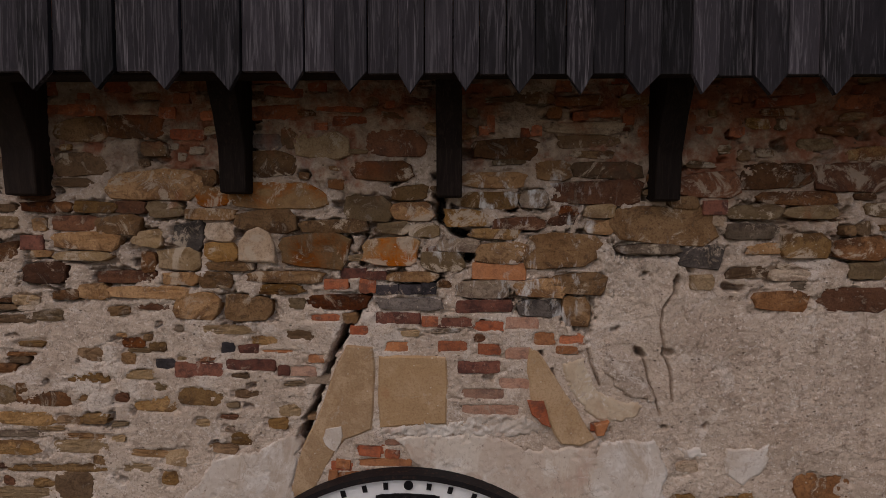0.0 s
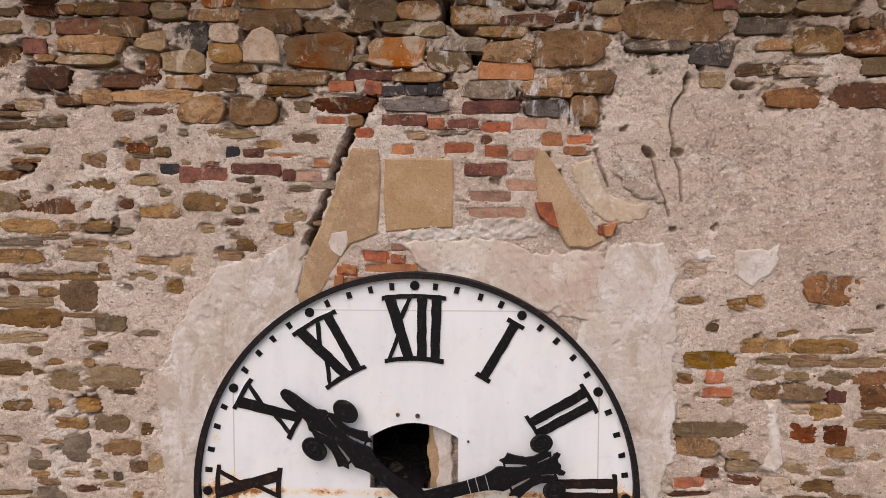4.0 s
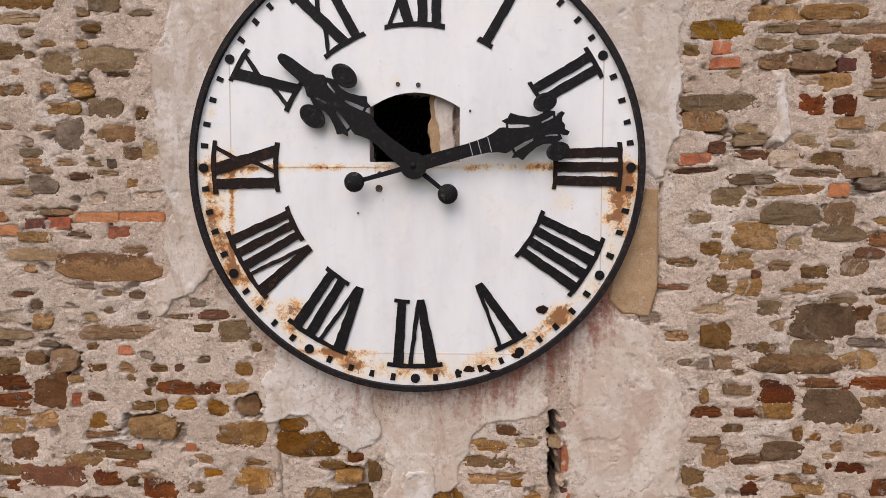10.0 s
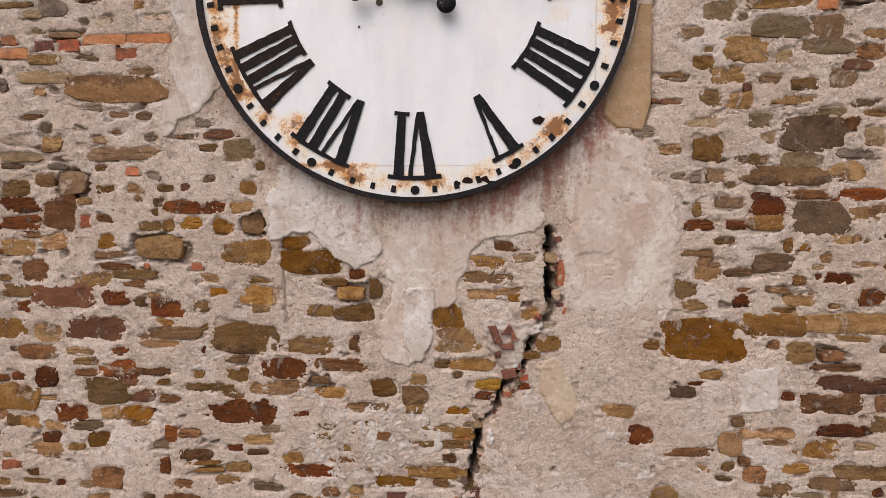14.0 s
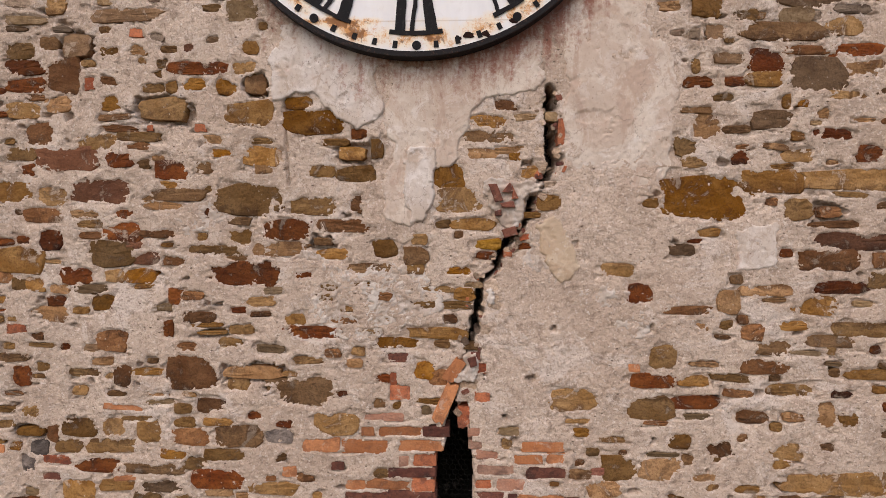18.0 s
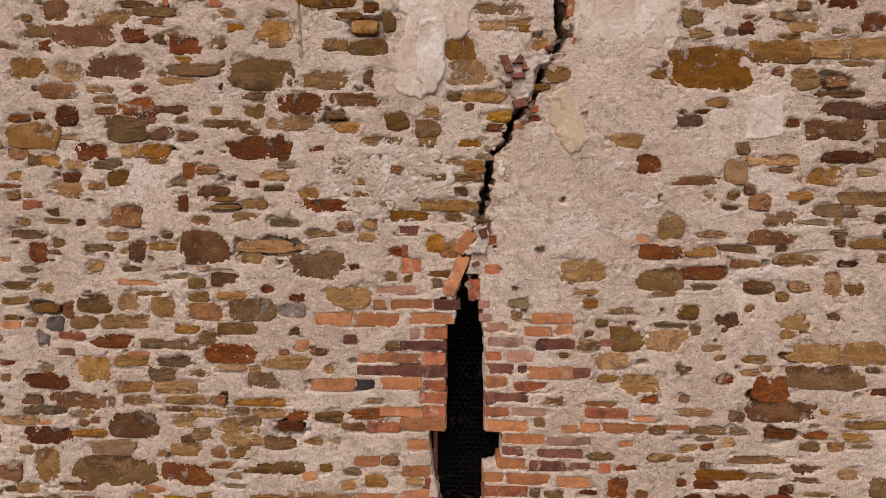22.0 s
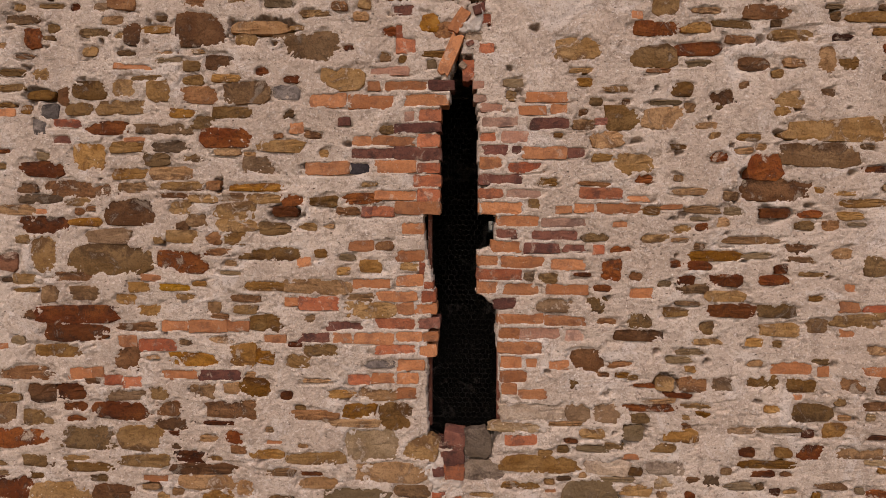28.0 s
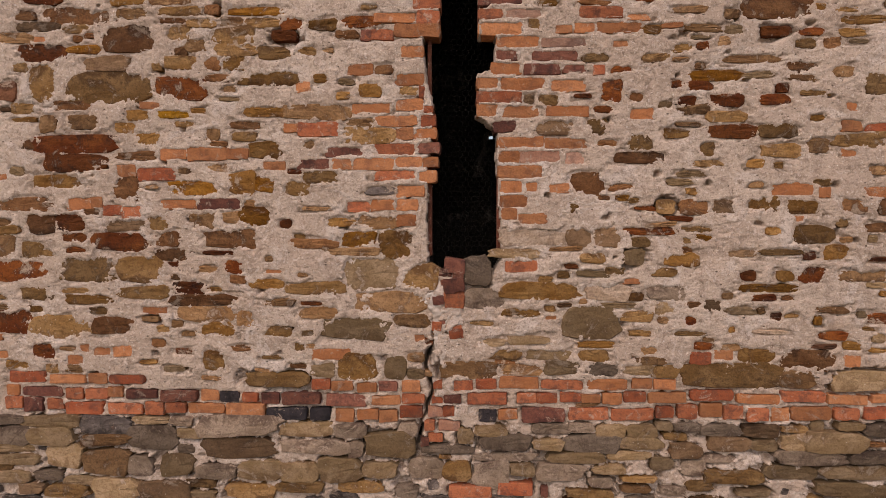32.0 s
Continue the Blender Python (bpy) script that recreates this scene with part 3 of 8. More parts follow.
for r0, r1 in zip(rows, rows[1:]):
    for i in range(len(xs) - 1):
        bm.faces.new((r0[i], r0[i + 1], r1[i + 1], r1[i]))
tagged(part("ground", bm, EARTH, None), "unseen earth-toned ground sheet, added to bounce light up the tower", "ground", "", "structure")


# ---- the timber gallery above ----
gallery = tagged(new("timber_gallery"), "overhanging gallery clad in dark weathered boards with pointed ends", "gallery")
BOARD_EDGES = [-2.36, -2.21, -2.06, -1.92, -1.76, -1.61, -1.46, -1.31, -1.15, -1.0, -0.85, -0.72, -0.56, -0.43, -0.29, -0.14, 0.0, 0.12, 0.25, 0.37, 0.49, 0.62, 0.76, 0.88,
               1.02, 1.18, 1.32, 1.44, 1.59, 1.74, 1.88, 2.02, 2.17, 2.32, 2.47, 2.62, 2.77]
rng = random.Random(4)
for k, (x0, x1) in enumerate(zip(BOARD_EDGES, BOARD_EDGES[1:])):
    bm = bmesh.new()
    pointed = k % 2 == 0
    z, y = 13.285 - 0.006 * (x0 + x1) + rng.uniform(-0.006, 0.006), -0.52 + rng.uniform(-0.012, 0.0) - (0.014 if pointed else 0)
    a, b, mid = x0 + 0.003, x1 - 0.003, (x0 + x1) / 2 + rng.uniform(-0.012, 0.012)
    shape = [(a, 15.3), (b, 15.3), (b, z), (mid, z - 0.088), (a, z)] if pointed else [(a, 15.3), (b, 15.3), (b, z), (a, z)]
    prism(bm, shape, y, y + 0.028)
    part("board", bm, BOARD_WOOD, gallery)
bm = bmesh.new()
box(bm, -2.6, 2.9, -0.47, -0.33, 13.30, 13.46, 0.008)
part("sill_beam", bm, BEAM_WOOD, gallery)
bm = bmesh.new()
box(bm, -2.6, 2.9, -0.47, 0.0, 13.47, 13.51)
part("floor_boarding", bm, BEAM_WOOD, gallery)
bm = bmesh.new()
box(bm, -2.6, 2.9, -0.5, 0.0, 15.3, 15.36)
part("top_rail", bm, BEAM_WOOD, gallery)
for x in (-2.6, 2.88):
    bm = bmesh.new()
    box(bm, x - 0.02, x + 0.02, -0.5, 0.02, 13.4, 15.3)
    part("end_boarding", bm, BOARD_WOOD, gallery)


def brace(x, z, width):
    """A knee brace that leans out from the wall, with a rounded foot."""
    bm = bmesh.new()
    side = [(-0.02, z), (-0.105, z + 0.004), (-0.115, z + 0.10), (-0.125, z + 0.25), (-0.19, z + 0.42), (-0.34, z + 0.72), (-0.34, z + 0.85), (0.05, z + 0.85), (0.05, z + 0.02)]
    a = [bm.verts.new((x - width / 2, y, h)) for y, h in side]
    b = [bm.verts.new((x + width / 2, y, h)) for y, h in side]
    n = len(a)
    fs = [bm.faces.new(a), bm.faces.new(b[::-1])] + [bm.faces.new((a[(i + 1) % n], a[i], b[i], b[(i + 1) % n])) for i in range(n)]
    bmesh.ops.recalc_face_normals(bm, faces=bm.faces)
    bmesh.ops.bevel(bm, geom=[e for e in bm.edges if len(e.link_faces) == 2], offset=0.006, segments=1, affect="EDGES")
    return bm


for x, z, w in ((-2.115, 12.75, 0.18), (-0.94, 12.76, 0.145), (0.225, 12.74, 0.135), (1.375, 12.72, 0.135)):
    part("brace", brace(x, z, w), BEAM_WOOD, gallery)


# ---- the clock ----
CLOCK = Vector((0.0, -0.085, 10.0))
clock = tagged(new("tower_clock"), "large round white enamelled iron tower clock with rust stains", "clock")
clock.location = CLOCK


def face_material():
    """White paint on sheet iron, rusting along the seams and the lower edge."""
    g = Graph("white_clock_paint", 0.42, 0.0, 0.45)
    v = g.local()
    s = g.split(v)
    x, z = s[0], s[2]
    r = g.math("SQRT", g.math("ADD", g.math("MULTIPLY", x, x), g.math("MULTIPLY", z, z)))

    def bump_at(value, centre, width):
        d = g.math("DIVIDE", g.math("SUBTRACT", value, centre), width)
        return g.math("POWER", 2.718, g.math("MULTIPLY", g.math("MULTIPLY", d, d), -1.0))

    def spot(cx, cz, size, gain):
        dx, dz = g.math("SUBTRACT", x, cx), g.math("SUBTRACT", z, cz)
        d = g.math("SQRT", g.math("ADD", g.math("MULTIPLY", dx, dx), g.math("MULTIPLY", dz, dz)))
        return g.math("MULTIPLY", bump_at(d, 0.0, size), gain)

    seam = g.math("MULTIPLY", bump_at(z, 0.0, 0.028), g.ramp(r, 0.2, 1.0, 0.40, 0.62))
    lower = g.math("MULTIPLY", bump_at(r, 1.13, 0.07), g.ramp(z, 0.25, -0.1, 0.0, 0.5))
    left = g.math("MULTIPLY", bump_at(x, -1.01, 0.018), g.ramp(z, 0.15, -0.05, 0.1, 0.55))
    foot = g.math("MULTIPLY", bump_at(z, -1.02, 0.02), g.ramp(x, 0.3, -0.5, 0.05, 0.4))
    field = g.math("ADD", g.math("ADD", seam, lower), g.math("ADD", left, foot))
    for cx, cz, size, gain in ((-1.02, -0.02, 0.11, 0.5), (-0.66, -0.78, 0.075, 0.5), (0.82, -0.80, 0.06, 0.6), (1.1, -0.2, 0.12, 0.32), (1.13, -0.52, 0.08, 0.55),
                               (0.78, -0.16, 0.1, 0.35), (-1.05, -0.4, 0.1, 0.35), (0.05, -0.68, 0.03, 0.3), (0.12, -1.17, 0.07, 0.5), (-0.1, 0.46, 0.04, 0.35),
                               (1.14, -0.08, 0.07, 0.25), (1.13, -0.34, 0.07, 0.3), (1.06, -0.45, 0.06, 0.25), (0.98, -0.70, 0.07, 0.35), (-1.13, -0.28, 0.06, 0.4), (-1.02, -0.58, 0.06, 0.4),
                               (-0.92, -0.74, 0.05, 0.4), (-0.35, -1.12, 0.05, 0.4), (-0.80, -0.25, 0.05, 0.3), (1.12, 0.33, 0.05, 0.3), (-1.12, 0.30, 0.04, 0.3)):
        field = g.math("ADD", field, spot(cx, cz, size, gain))
    grime = g.noise(20, 7, 0.72, v, 0.6)
    flecks = g.math("ADD", g.math("MULTIPLY", g.noise(18, 6, 0.68, v, 0.3), 0.55), g.math("MULTIPLY", g.noise(95, 5, 0.7, v), 0.45))
    field = g.math("MULTIPLY", field, g.ramp(g.noise(5, 4, 0.6, v, 0.6), 0.38, 0.6, 0.5, 1.55))
    rust = g.ramp(g.math("ADD", flecks, g.math("MULTIPLY", field, 0.30)), 0.635, 0.76, 0, 0.95)
    halo = g.ramp(g.math("ADD", g.math("MULTIPLY", g.noise(9, 5, 0.65, g.stretch((1.6, 1, 0.8), v)), 0.7), field), 0.50, 0.95, 0, 0.75)
    clean = g.mix(g.ramp(g.noise(3.2, 5, 0.6, g.stretch((1.5, 1, 0.5), v)), 0.4, 0.7), (0.76, 0.73, 0.735), (0.68, 0.65, 0.66))
    streaks = g.ramp(g.noise(14, 5, 0.6, g.stretch((1, 1, 0.07), v)), 0.5, 0.75, 0, 0.14)
    clean = g.mix(g.math("MULTIPLY", streaks, g.ramp(z, 0.0, -0.25)), clean, (0.55, 0.48, 0.47))
    clean = g.mix(g.ramp(g.noise(3.4, 7, 0.68, v, 0.6), 0.50, 0.64, 0, 0.5), clean, (0.79, 0.735, 0.68))
    clean = g.mix(g.ramp(g.noise(8, 7, 0.72, v, 0.4), 0.56, 0.66, 0, 0.25), clean, (0.58, 0.52, 0.50))
    specks = g.ramp(g.voronoi(9, v), 0.035, 0.05, 0.5, 0)
    clean = g.mix(specks, clean, (0.45, 0.33, 0.25))
    upright = g.math("MULTIPLY", g.ramp(g.math("ABSOLUTE", g.math("SUBTRACT", g.math("ABSOLUTE", x), 1.01)), 0.002, 0.005, 0.6, 0), g.ramp(g.math("ABSOLUTE", z), 0.62, 0.64, 1, 0))
    level = g.ramp(g.math("ABSOLUTE", g.math("SUBTRACT", g.math("ABSOLUTE", z), 1.025)), 0.002, 0.005, 0.45, 0)
    clean = g.mix(g.math("MAXIMUM", upright, level), clean, (0.35, 0.27, 0.22))
    c = g.mix(halo, clean, (0.78, 0.62, 0.42))
    c = g.mix(rust, c, g.mix(g.noise(30, 4, 0.6, v), (0.42, 0.15, 0.035), (0.78, 0.40, 0.14)))
    c = g.mix(g.ramp(g.math("ADD", g.math("MULTIPLY", g.noise(34, 4, 0.6, v), 0.8), g.math("MULTIPLY", field, 0.4)), 0.69, 0.76, 0, 0.7), c, (0.12, 0.04, 0.018))
    g.put(g.bsdf.inputs["Roughness"], g.ramp(rust, 0, 1, 0.4, 0.9))
    return g.done(c, g.math("ADD", g.noise(2.2, 3, 0.5, v), g.math("MULTIPLY", rust, 0.12)), 0.25, 0.02)


FACE = face_material()


def disc_sheet(keep, name, lift):
    """A piece of the dial plate: the disc's strips, cut by a rule, with the arched hole left open."""
    bm = bmesh.new()
    n = 160
    top, bottom = keep
    edge = [(1.205 * math.sin(a), 1.205 * math.cos(a)) for a in (2 * math.pi * k / n for k in range(n))]

    def arch(x):
        return 0.318 + 0.082 * (1 - (x / 0.245) ** 2) if abs(x) < 0.245 else None

    xs = sorted({round(-1.2 + 0.02 * k, 3) for k in range(121)} | {-0.2451, -0.2449, 0.2449, 0.2451})
    for x0, x1 in zip(xs, xs[1:]):
        z0, z1 = (math.sqrt(max(0.0, 1.205 ** 2 - x * x)) for x in (x0, x1))
        lo0, hi0, lo1, hi1 = max(bottom, -z0), min(top, z0), max(bottom, -z1), min(top, z1)
        if hi0 - lo0 < 0.001 and hi1 - lo1 < 0.001:
            continue
        spans = [((lo0, hi0), (lo1, hi1))]
        if abs(x0 + x1) / 2 < 0.245 and top > 0.03 > -0.01 and bottom < 0.3 and top > 0.3:
            a0, a1 = arch(max(-0.2449, min(0.2449, x0))), arch(max(-0.2449, min(0.2449, x1)))
            spans = [((lo0, 0.028), (lo1, 0.028)), ((a0, hi0), (a1, hi1))]
        for (b0, t0), (b1, t1) in spans:
            if t0 - b0 < 0.0005 and t1 - b1 < 0.0005:
                continue
            vs = [bm.verts.new((x, y, z)) for y in (lift, lift + 0.005) for x, z in ((x0, b0), (x1, b1), (x1, t1), (x0, t0))]
            bm.faces.new(vs[:4])
            bm.faces.new(vs[7:3:-1])
            bm.faces.new((vs[0], vs[4], vs[5], vs[1]))
            bm.faces.new((vs[3], vs[2], vs[6], vs[7]))
    bmesh.ops.remove_doubles(bm, verts=bm.verts, dist=0.0002)
    part(name, bm, FACE, clock)


disc_sheet((0.0, -1.02), "lower_plate", 0.003)
disc_sheet((1.03, 0.0), "upper_plate", 0.0)
disc_sheet((1.21, 1.03), "top_plate", 0.002)
disc_sheet((-1.02, -1.21), "foot_plate", 0.0)


def ring(bm, r0, r1, y0, y1, n=128):
    loops = [[bm.verts.new((r * math.sin(2 * math.pi * k / n), y, r * math.cos(2 * math.pi * k / n))) for k in range(n)] for r, y in ((r0, y1), (r0, y0), (r1, y0), (r1, y1))]
    for a, b in zip(loops, loops[1:] + loops[:1]):
        for k in range(n):
            bm.faces.new((a[k], a[(k + 1) % n], b[(k + 1) % n], b[k]))
    bmesh.ops.recalc_face_normals(bm, faces=bm.faces)


bm = bmesh.new()
ring(bm, 1.203, 1.233, -0.028, 0.075)
smooth(part("rim", bm, RIM_PAINT, clock, "black iron rim band")).data.shade_flat()
bm = bmesh.new()
ring(bm, 1.17, 1.2, 0.02, 0.08, 96)
part("backing_ring", bm, RIM_PAINT, clock)


FLAKED = plain_metal("flaking_black_iron", (0.010, 0.009, 0.009), 0.6, (0.17, 0.155, 0.145), 0.85)
STAINED = plain_metal("rust_stained_black_paint", (0.012, 0.008, 0.007), 0.7, (0.11, 0.04, 0.016), 0.95)


def worn(points, rng, amount=0.0018):
    """An outline with small dents between its corners."""
    out = []
    for (x0, z0), (x1, z1) in zip(points, points[1:] + points[:1]):
        n = max(1, int(math.hypot(x1 - x0, z1 - z0) / 0.035))
        for k in range(n):
            t = k / n
            out.append((x0 + (x1 - x0) * t + rng.uniform(-amount, amount), z0 + (z1 - z0) * t + rng.uniform(-amount, amount)))
    return out


def numeral(text, angle, rng):
    """Painted iron numeral strokes, standing on the dial with their feet towards the centre."""
    ob = new("numeral")
    ob.parent = clock
    tagged(ob, "raised black roman numeral " + text)
    slim = 0.92 if text == "VIII" else 1.0
    widths = {"I": 0.073 * slim, "V": 0.15 * slim, "X": 0.155}
    total = sum(widths[c] for c in text)
    turn = pose(0, 0, 0, 0, angle, 0)
    foot, head = (0.725, 1.106) if text in ("IIII", "V", "VI", "VII", "VIII") else (0.75, 1.118)
    widen = {"IX": 1.13, "VI": 1.09, "VII": 1.07, "VIII": 1.06, "V": 1.02, "I": 1.0, "II": 1.02, "III": 1.03}.get(text, 1.05)
    fan = {"VIII": 0.12, "IIII": 0.11, "VII": 0.12, "VI": 0.14, "V": 0.1}.get(text, 0.04)

    def stroke(points, name="stroke"):
        bm = bmesh.new()
        points = [(x * widen * (1 + fan * (z - 0.93) / 0.18), z) for x, z in points]
        points = [(x, z - x * x / (2 * z)) for x, z in worn(points, rng, 0.0026)]
        prism(bm, points, -0.007 + rng.uniform(-0.001, 0.001), -0.0005, turn)
        part(name, bm, STAINED if text in ("VIII", "IX", "III") else BLACK_PAINT, ob)

    def serif(x0, x1, z0, z1):
        stroke([(x0, z0), (x1, z0), (x1, z1), (x0, z1)], "serif")

    x = -total / 2
    for c in text:
        w = widths[c]
        m = x + w / 2
        if c == "I":
            stroke([(m - 0.0255 * slim, foot + 0.02), (m + 0.0255 * slim, foot + 0.02), (m + 0.0245 * slim, head - 0.02), (m - 0.0245 * slim, head - 0.02)])
        elif c == "V":
            stroke([(m - 0.068, head - 0.02), (m - 0.012, head - 0.02), (m + 0.022, foot), (m - 0.022, foot)])
            stroke([(m + 0.046, head - 0.02), (m + 0.066, head - 0.02), (m + 0.024, foot), (m + 0.0, foot)])
        else:
            stroke([(m - 0.074, head - 0.02), (m - 0.018, head - 0.02), (m + 0.072, foot + 0.02), (m + 0.016, foot + 0.02)])
            stroke([(m + 0.046, head - 0.02), (m + 0.066, head - 0.02), (m + 0.01, (head + foot) / 2 + 0.03), (m - 0.01, (head + foot) / 2 + 0.05)])
            stroke([(m - 0.068, foot + 0.02), (m - 0.048, foot + 0.02), (m + 0.004, (head + foot) / 2 - 0.05), (m - 0.014, (head + foot) / 2 - 0.03)])
        x += w
    lead = 0.0 if text[0] != "V" else 0.0
    serif(-total / 2 - 0.012 + lead, total / 2 + 0.012, head - 0.024, head)
    # the foot serif runs under straight and crossed strokes, not under a V
    x = -total / 2
    run = []
    for c in text:
        if c != "V":
            run.append((x, x + widths[c]))
        x += widths[c]
    if run:
        serif(run[0][0] - 0.01, run[-1][1] + 0.01, foot, foot + 0.024)


rng = random.Random(12)
for k, text in enumerate(("XII", "I", "II", "III", "IIII", "V", "VI", "VII", "VIII", "IX", "X", "XI")):
    numeral(text, 30 * k + (1.1 if text == "V" else 0.0), rng)
for k in range(60):
    bm = bmesh.new()
    turn = pose(0, 0, 0, 0, 6 * k + rng.uniform(-0.4, 0.4), 0)
    if k % 5:
        prism(bm, worn([(-0.013, 1.143), (0.013, 1.143), (0.014, 1.181), (-0.014, 1.181)], rng, 0.002), -0.005, -0.0005, turn)
        part("minute_mark", bm, BLACK_PAINT, clock)
    else:
        prism(bm, [(0.026 * math.cos(a), 1.163 + 0.026 * math.sin(a)) for a in (2 * math.pi * j / 14 for j in range(14))], -0.006, -0.0005, turn)
        part("hour_dot", bm, BLACK_PAINT, clock)
# eaten-through spots at the lower edge
for cx, cz, w, h in ((0.70, -0.775, 0.05, 0.035), (0.30, -1.11, 0.06, 0.025), (0.40, -1.10, 0.035, 0.022), (0.56, -1.03, 0.05, 0.022), (0.44, -1.12, 0.05, 0.016), (0.24, -1.13, 0.03, 0.03)):
    bm = bmesh.new()
    w, h = w * 0.75, h * 0.8
    prism(bm, [(cx + w * rng.uniform(0.55, 1.15) * math.cos(a), cz + h * rng.uniform(0.65, 1.15) * math.sin(a)) for a in (2 * math.pi * j / 13 for j in range(13))], -0.0035, 0.0)
    part("rust_hole", bm, HOLE_RUST, clock, "dark rusted-through spot")


def ball(bm, c, r, flat=1.0):
    out = bmesh.ops.create_uvsphere(bm, u_segments=20, v_segments=12, radius=r)
    bmesh.ops.transform(bm, matrix=Matrix.Translation(c) @ Matrix.Diagonal((1, flat, 1, 1)), verts=out["verts"])


def blade(points, y, thick, angle, name, thing):
    """A cut-out of plate; the hand points along +z before it is turned."""
    bm = bmesh.new()
    prism(bm, points, y, y + thick, pose(0, 0, 0, 0, angle, 0))
    return part(name, bm, BLACK_PAINT, thing)


def mirrored(points):
    return points + [(-x, z) for x, z in reversed(points) if abs(x) > 1e-6]


hour = tagged(new("hour_hand"), "black iron hour hand with scrolls and a ball counterweight", "clock hand")
minute = tagged(new("minute_hand"), "black iron minute hand with scrolls and a ball counterweight", "clock hand")
# half of the cut plate: neck, shoulder, slit, leaf, second slit
BODY = [(0.037, 0.0), (0.034, 0.30), (0.040, 0.40), (0.052, 0.45), (0.068, 0.488), (0.064, 0.512), (0.052, 0.54), (0.037, 0.60), (0.031, 0.645), (0.043, 0.642), (0.057, 0.60), (0.070, 0.55),
        (0.081, 0.527), (0.100, 0.510), (0.106, 0.543), (0.128, 0.563), (0.104, 0.60), (0.081, 0.65), (0.075, 0.69), (0.080, 0.72), (0.093, 0.745), (0.072, 0.79), (0.058, 0.782), (0.046, 0.74),
        (0.041, 0.708), (0.031, 0.706), (0.036, 0.74), (0.046, 0.788)]
for hand, angle, y, knob_r, o in ((hour, -50.8, -0.06, 0.235, -0.137), (minute, 74.5, -0.088, 0.325, 0.0)):
    hand.location = CLOCK
    half = [(x + (0.015 * max(0.0, 1 - z / 0.45) if hand is hour else 0), z * (1 if z > 0.4 or not o else 0.7) + (o if z > 0.4 else 0)) for x, z in BODY]
    if hand is hour:
        half += [(0.069, 0.652), (0.072, 0.676), (0.045, 0.715), (0.037, 0.78), (0.034, 0.86), (0.028, 0.90), (0.016, 0.925)]
        top = [(0.0, 0.93)]
    else:
        half += [(0.058, 0.80), (0.064, 0.822), (0.05, 0.836), (0.03, 0.815)]
        top = [(0.008, 0.822), (-0.012, 0.812)]
    blade(half + top + [(-x, z) for x, z in reversed(half)], y, 0.014, angle, "blade", hand)
    spin = pose(0, 0, 0, 0, angle, 0)
    for side in (1, -1):
        for x0, x1, h0 in ((0.055, 0.088, 0.522), (0.04, 0.075, 0.772)):
            blade([(side * x, z + o) for x, z in ((x0, h0), (x1, h0 + 0.006), (x1, h0 + 0.018), (x0, h0 + 0.012))], y + 0.002, 0.011, angle, "stay", hand)
        cx, cz, rx, rz = (side * 0.137, 0.588, 0.056, 0.079) if hand is hour else (side * 0.132, 0.752, 0.05, 0.064)
        bm = bmesh.new()
        for k in range(46):
            ring4 = []
            for j in (k, k + 1):
                a = math.pi * (1.10 - 0.085 * j)
                outer = 1.0 - 0.0165 * j
                ring4.append([(cx + side * rx * f * math.cos(a), cz + rz * f * math.sin(a)) for f in (outer, outer - 0.24)])
            prism(bm, [ring4[0][0], ring4[1][0], ring4[1][1], ring4[0][1]], y - 0.003, y + 0.012, spin)
        bmesh.ops.remove_doubles(bm, verts=bm.verts, dist=0.0003)
        part("curl", bm, BLACK_PAINT, hand)
        bm = bmesh.new()
        prism(bm, [(cx + 0.96 * rx * math.cos(2 * math.pi * k / 28), cz + 0.96 * rz * math.sin(2 * math.pi * k / 28)) for k in range(28)], y, y + 0.013, spin)
        part("curl_plate", bm, FLAKED, hand, "worn black disc")
    blade([(-0.011, -knob_r), (0.011, -knob_r), (0.014, 0.0), (-0.014, 0.0)], y + 0.002, 0.012, angle, "tail", hand)
    bm = bmesh.new()
    ball(bm, pose(0, 0, 0, 0, angle, 0) @ Vector((0, y - 0.005, -knob_r)), 0.054, 0.6)
    smooth(part("counterweight", bm, FLAKED, hand, "flaking black ball"))
    bm = bmesh.new()
    prism(bm, [(0.07 * math.sin(2 * math.pi * k / 32), 0.07 * math.cos(2 * math.pi * k / 32)) for k in range(32)], y - 0.01, y + 0.016)
    part("hub_plate", bm, BLACK_PAINT, hand)
bm = bmesh.new()
ball(bm, (0, -0.101, 0), 0.016, 0.7)
smooth(part("pivot_pin", bm, WIRE, minute, "worn steel pivot pin"))
for z in (0.615, 0.66, 0.715):
    bm = bmesh.new()
    turn = pose(0, 0, 0, 0, 74.5, 0)
    box(bm, -0.04, 0.04, -0.091, -0.072, z - 0.30, z - 0.297, 0, turn)
    part("binding_wire", bm, plain_metal("bare_wire", (0.45, 0.45, 0.45), 0.4, (0.3, 0.3, 0.3), 0.3), minute, "thin pale binding wire")
bm = bmesh.new()
out = bmesh.ops.create_cone(bm, cap_ends=True, segments=20, radius1=0.05, radius2=0.05, depth=0.35)
bmesh.ops.transform(bm, matrix=pose(0, 0.09, 0, 90), verts=out["verts"])
part("arbor", bm, BLACK_PAINT, clock)
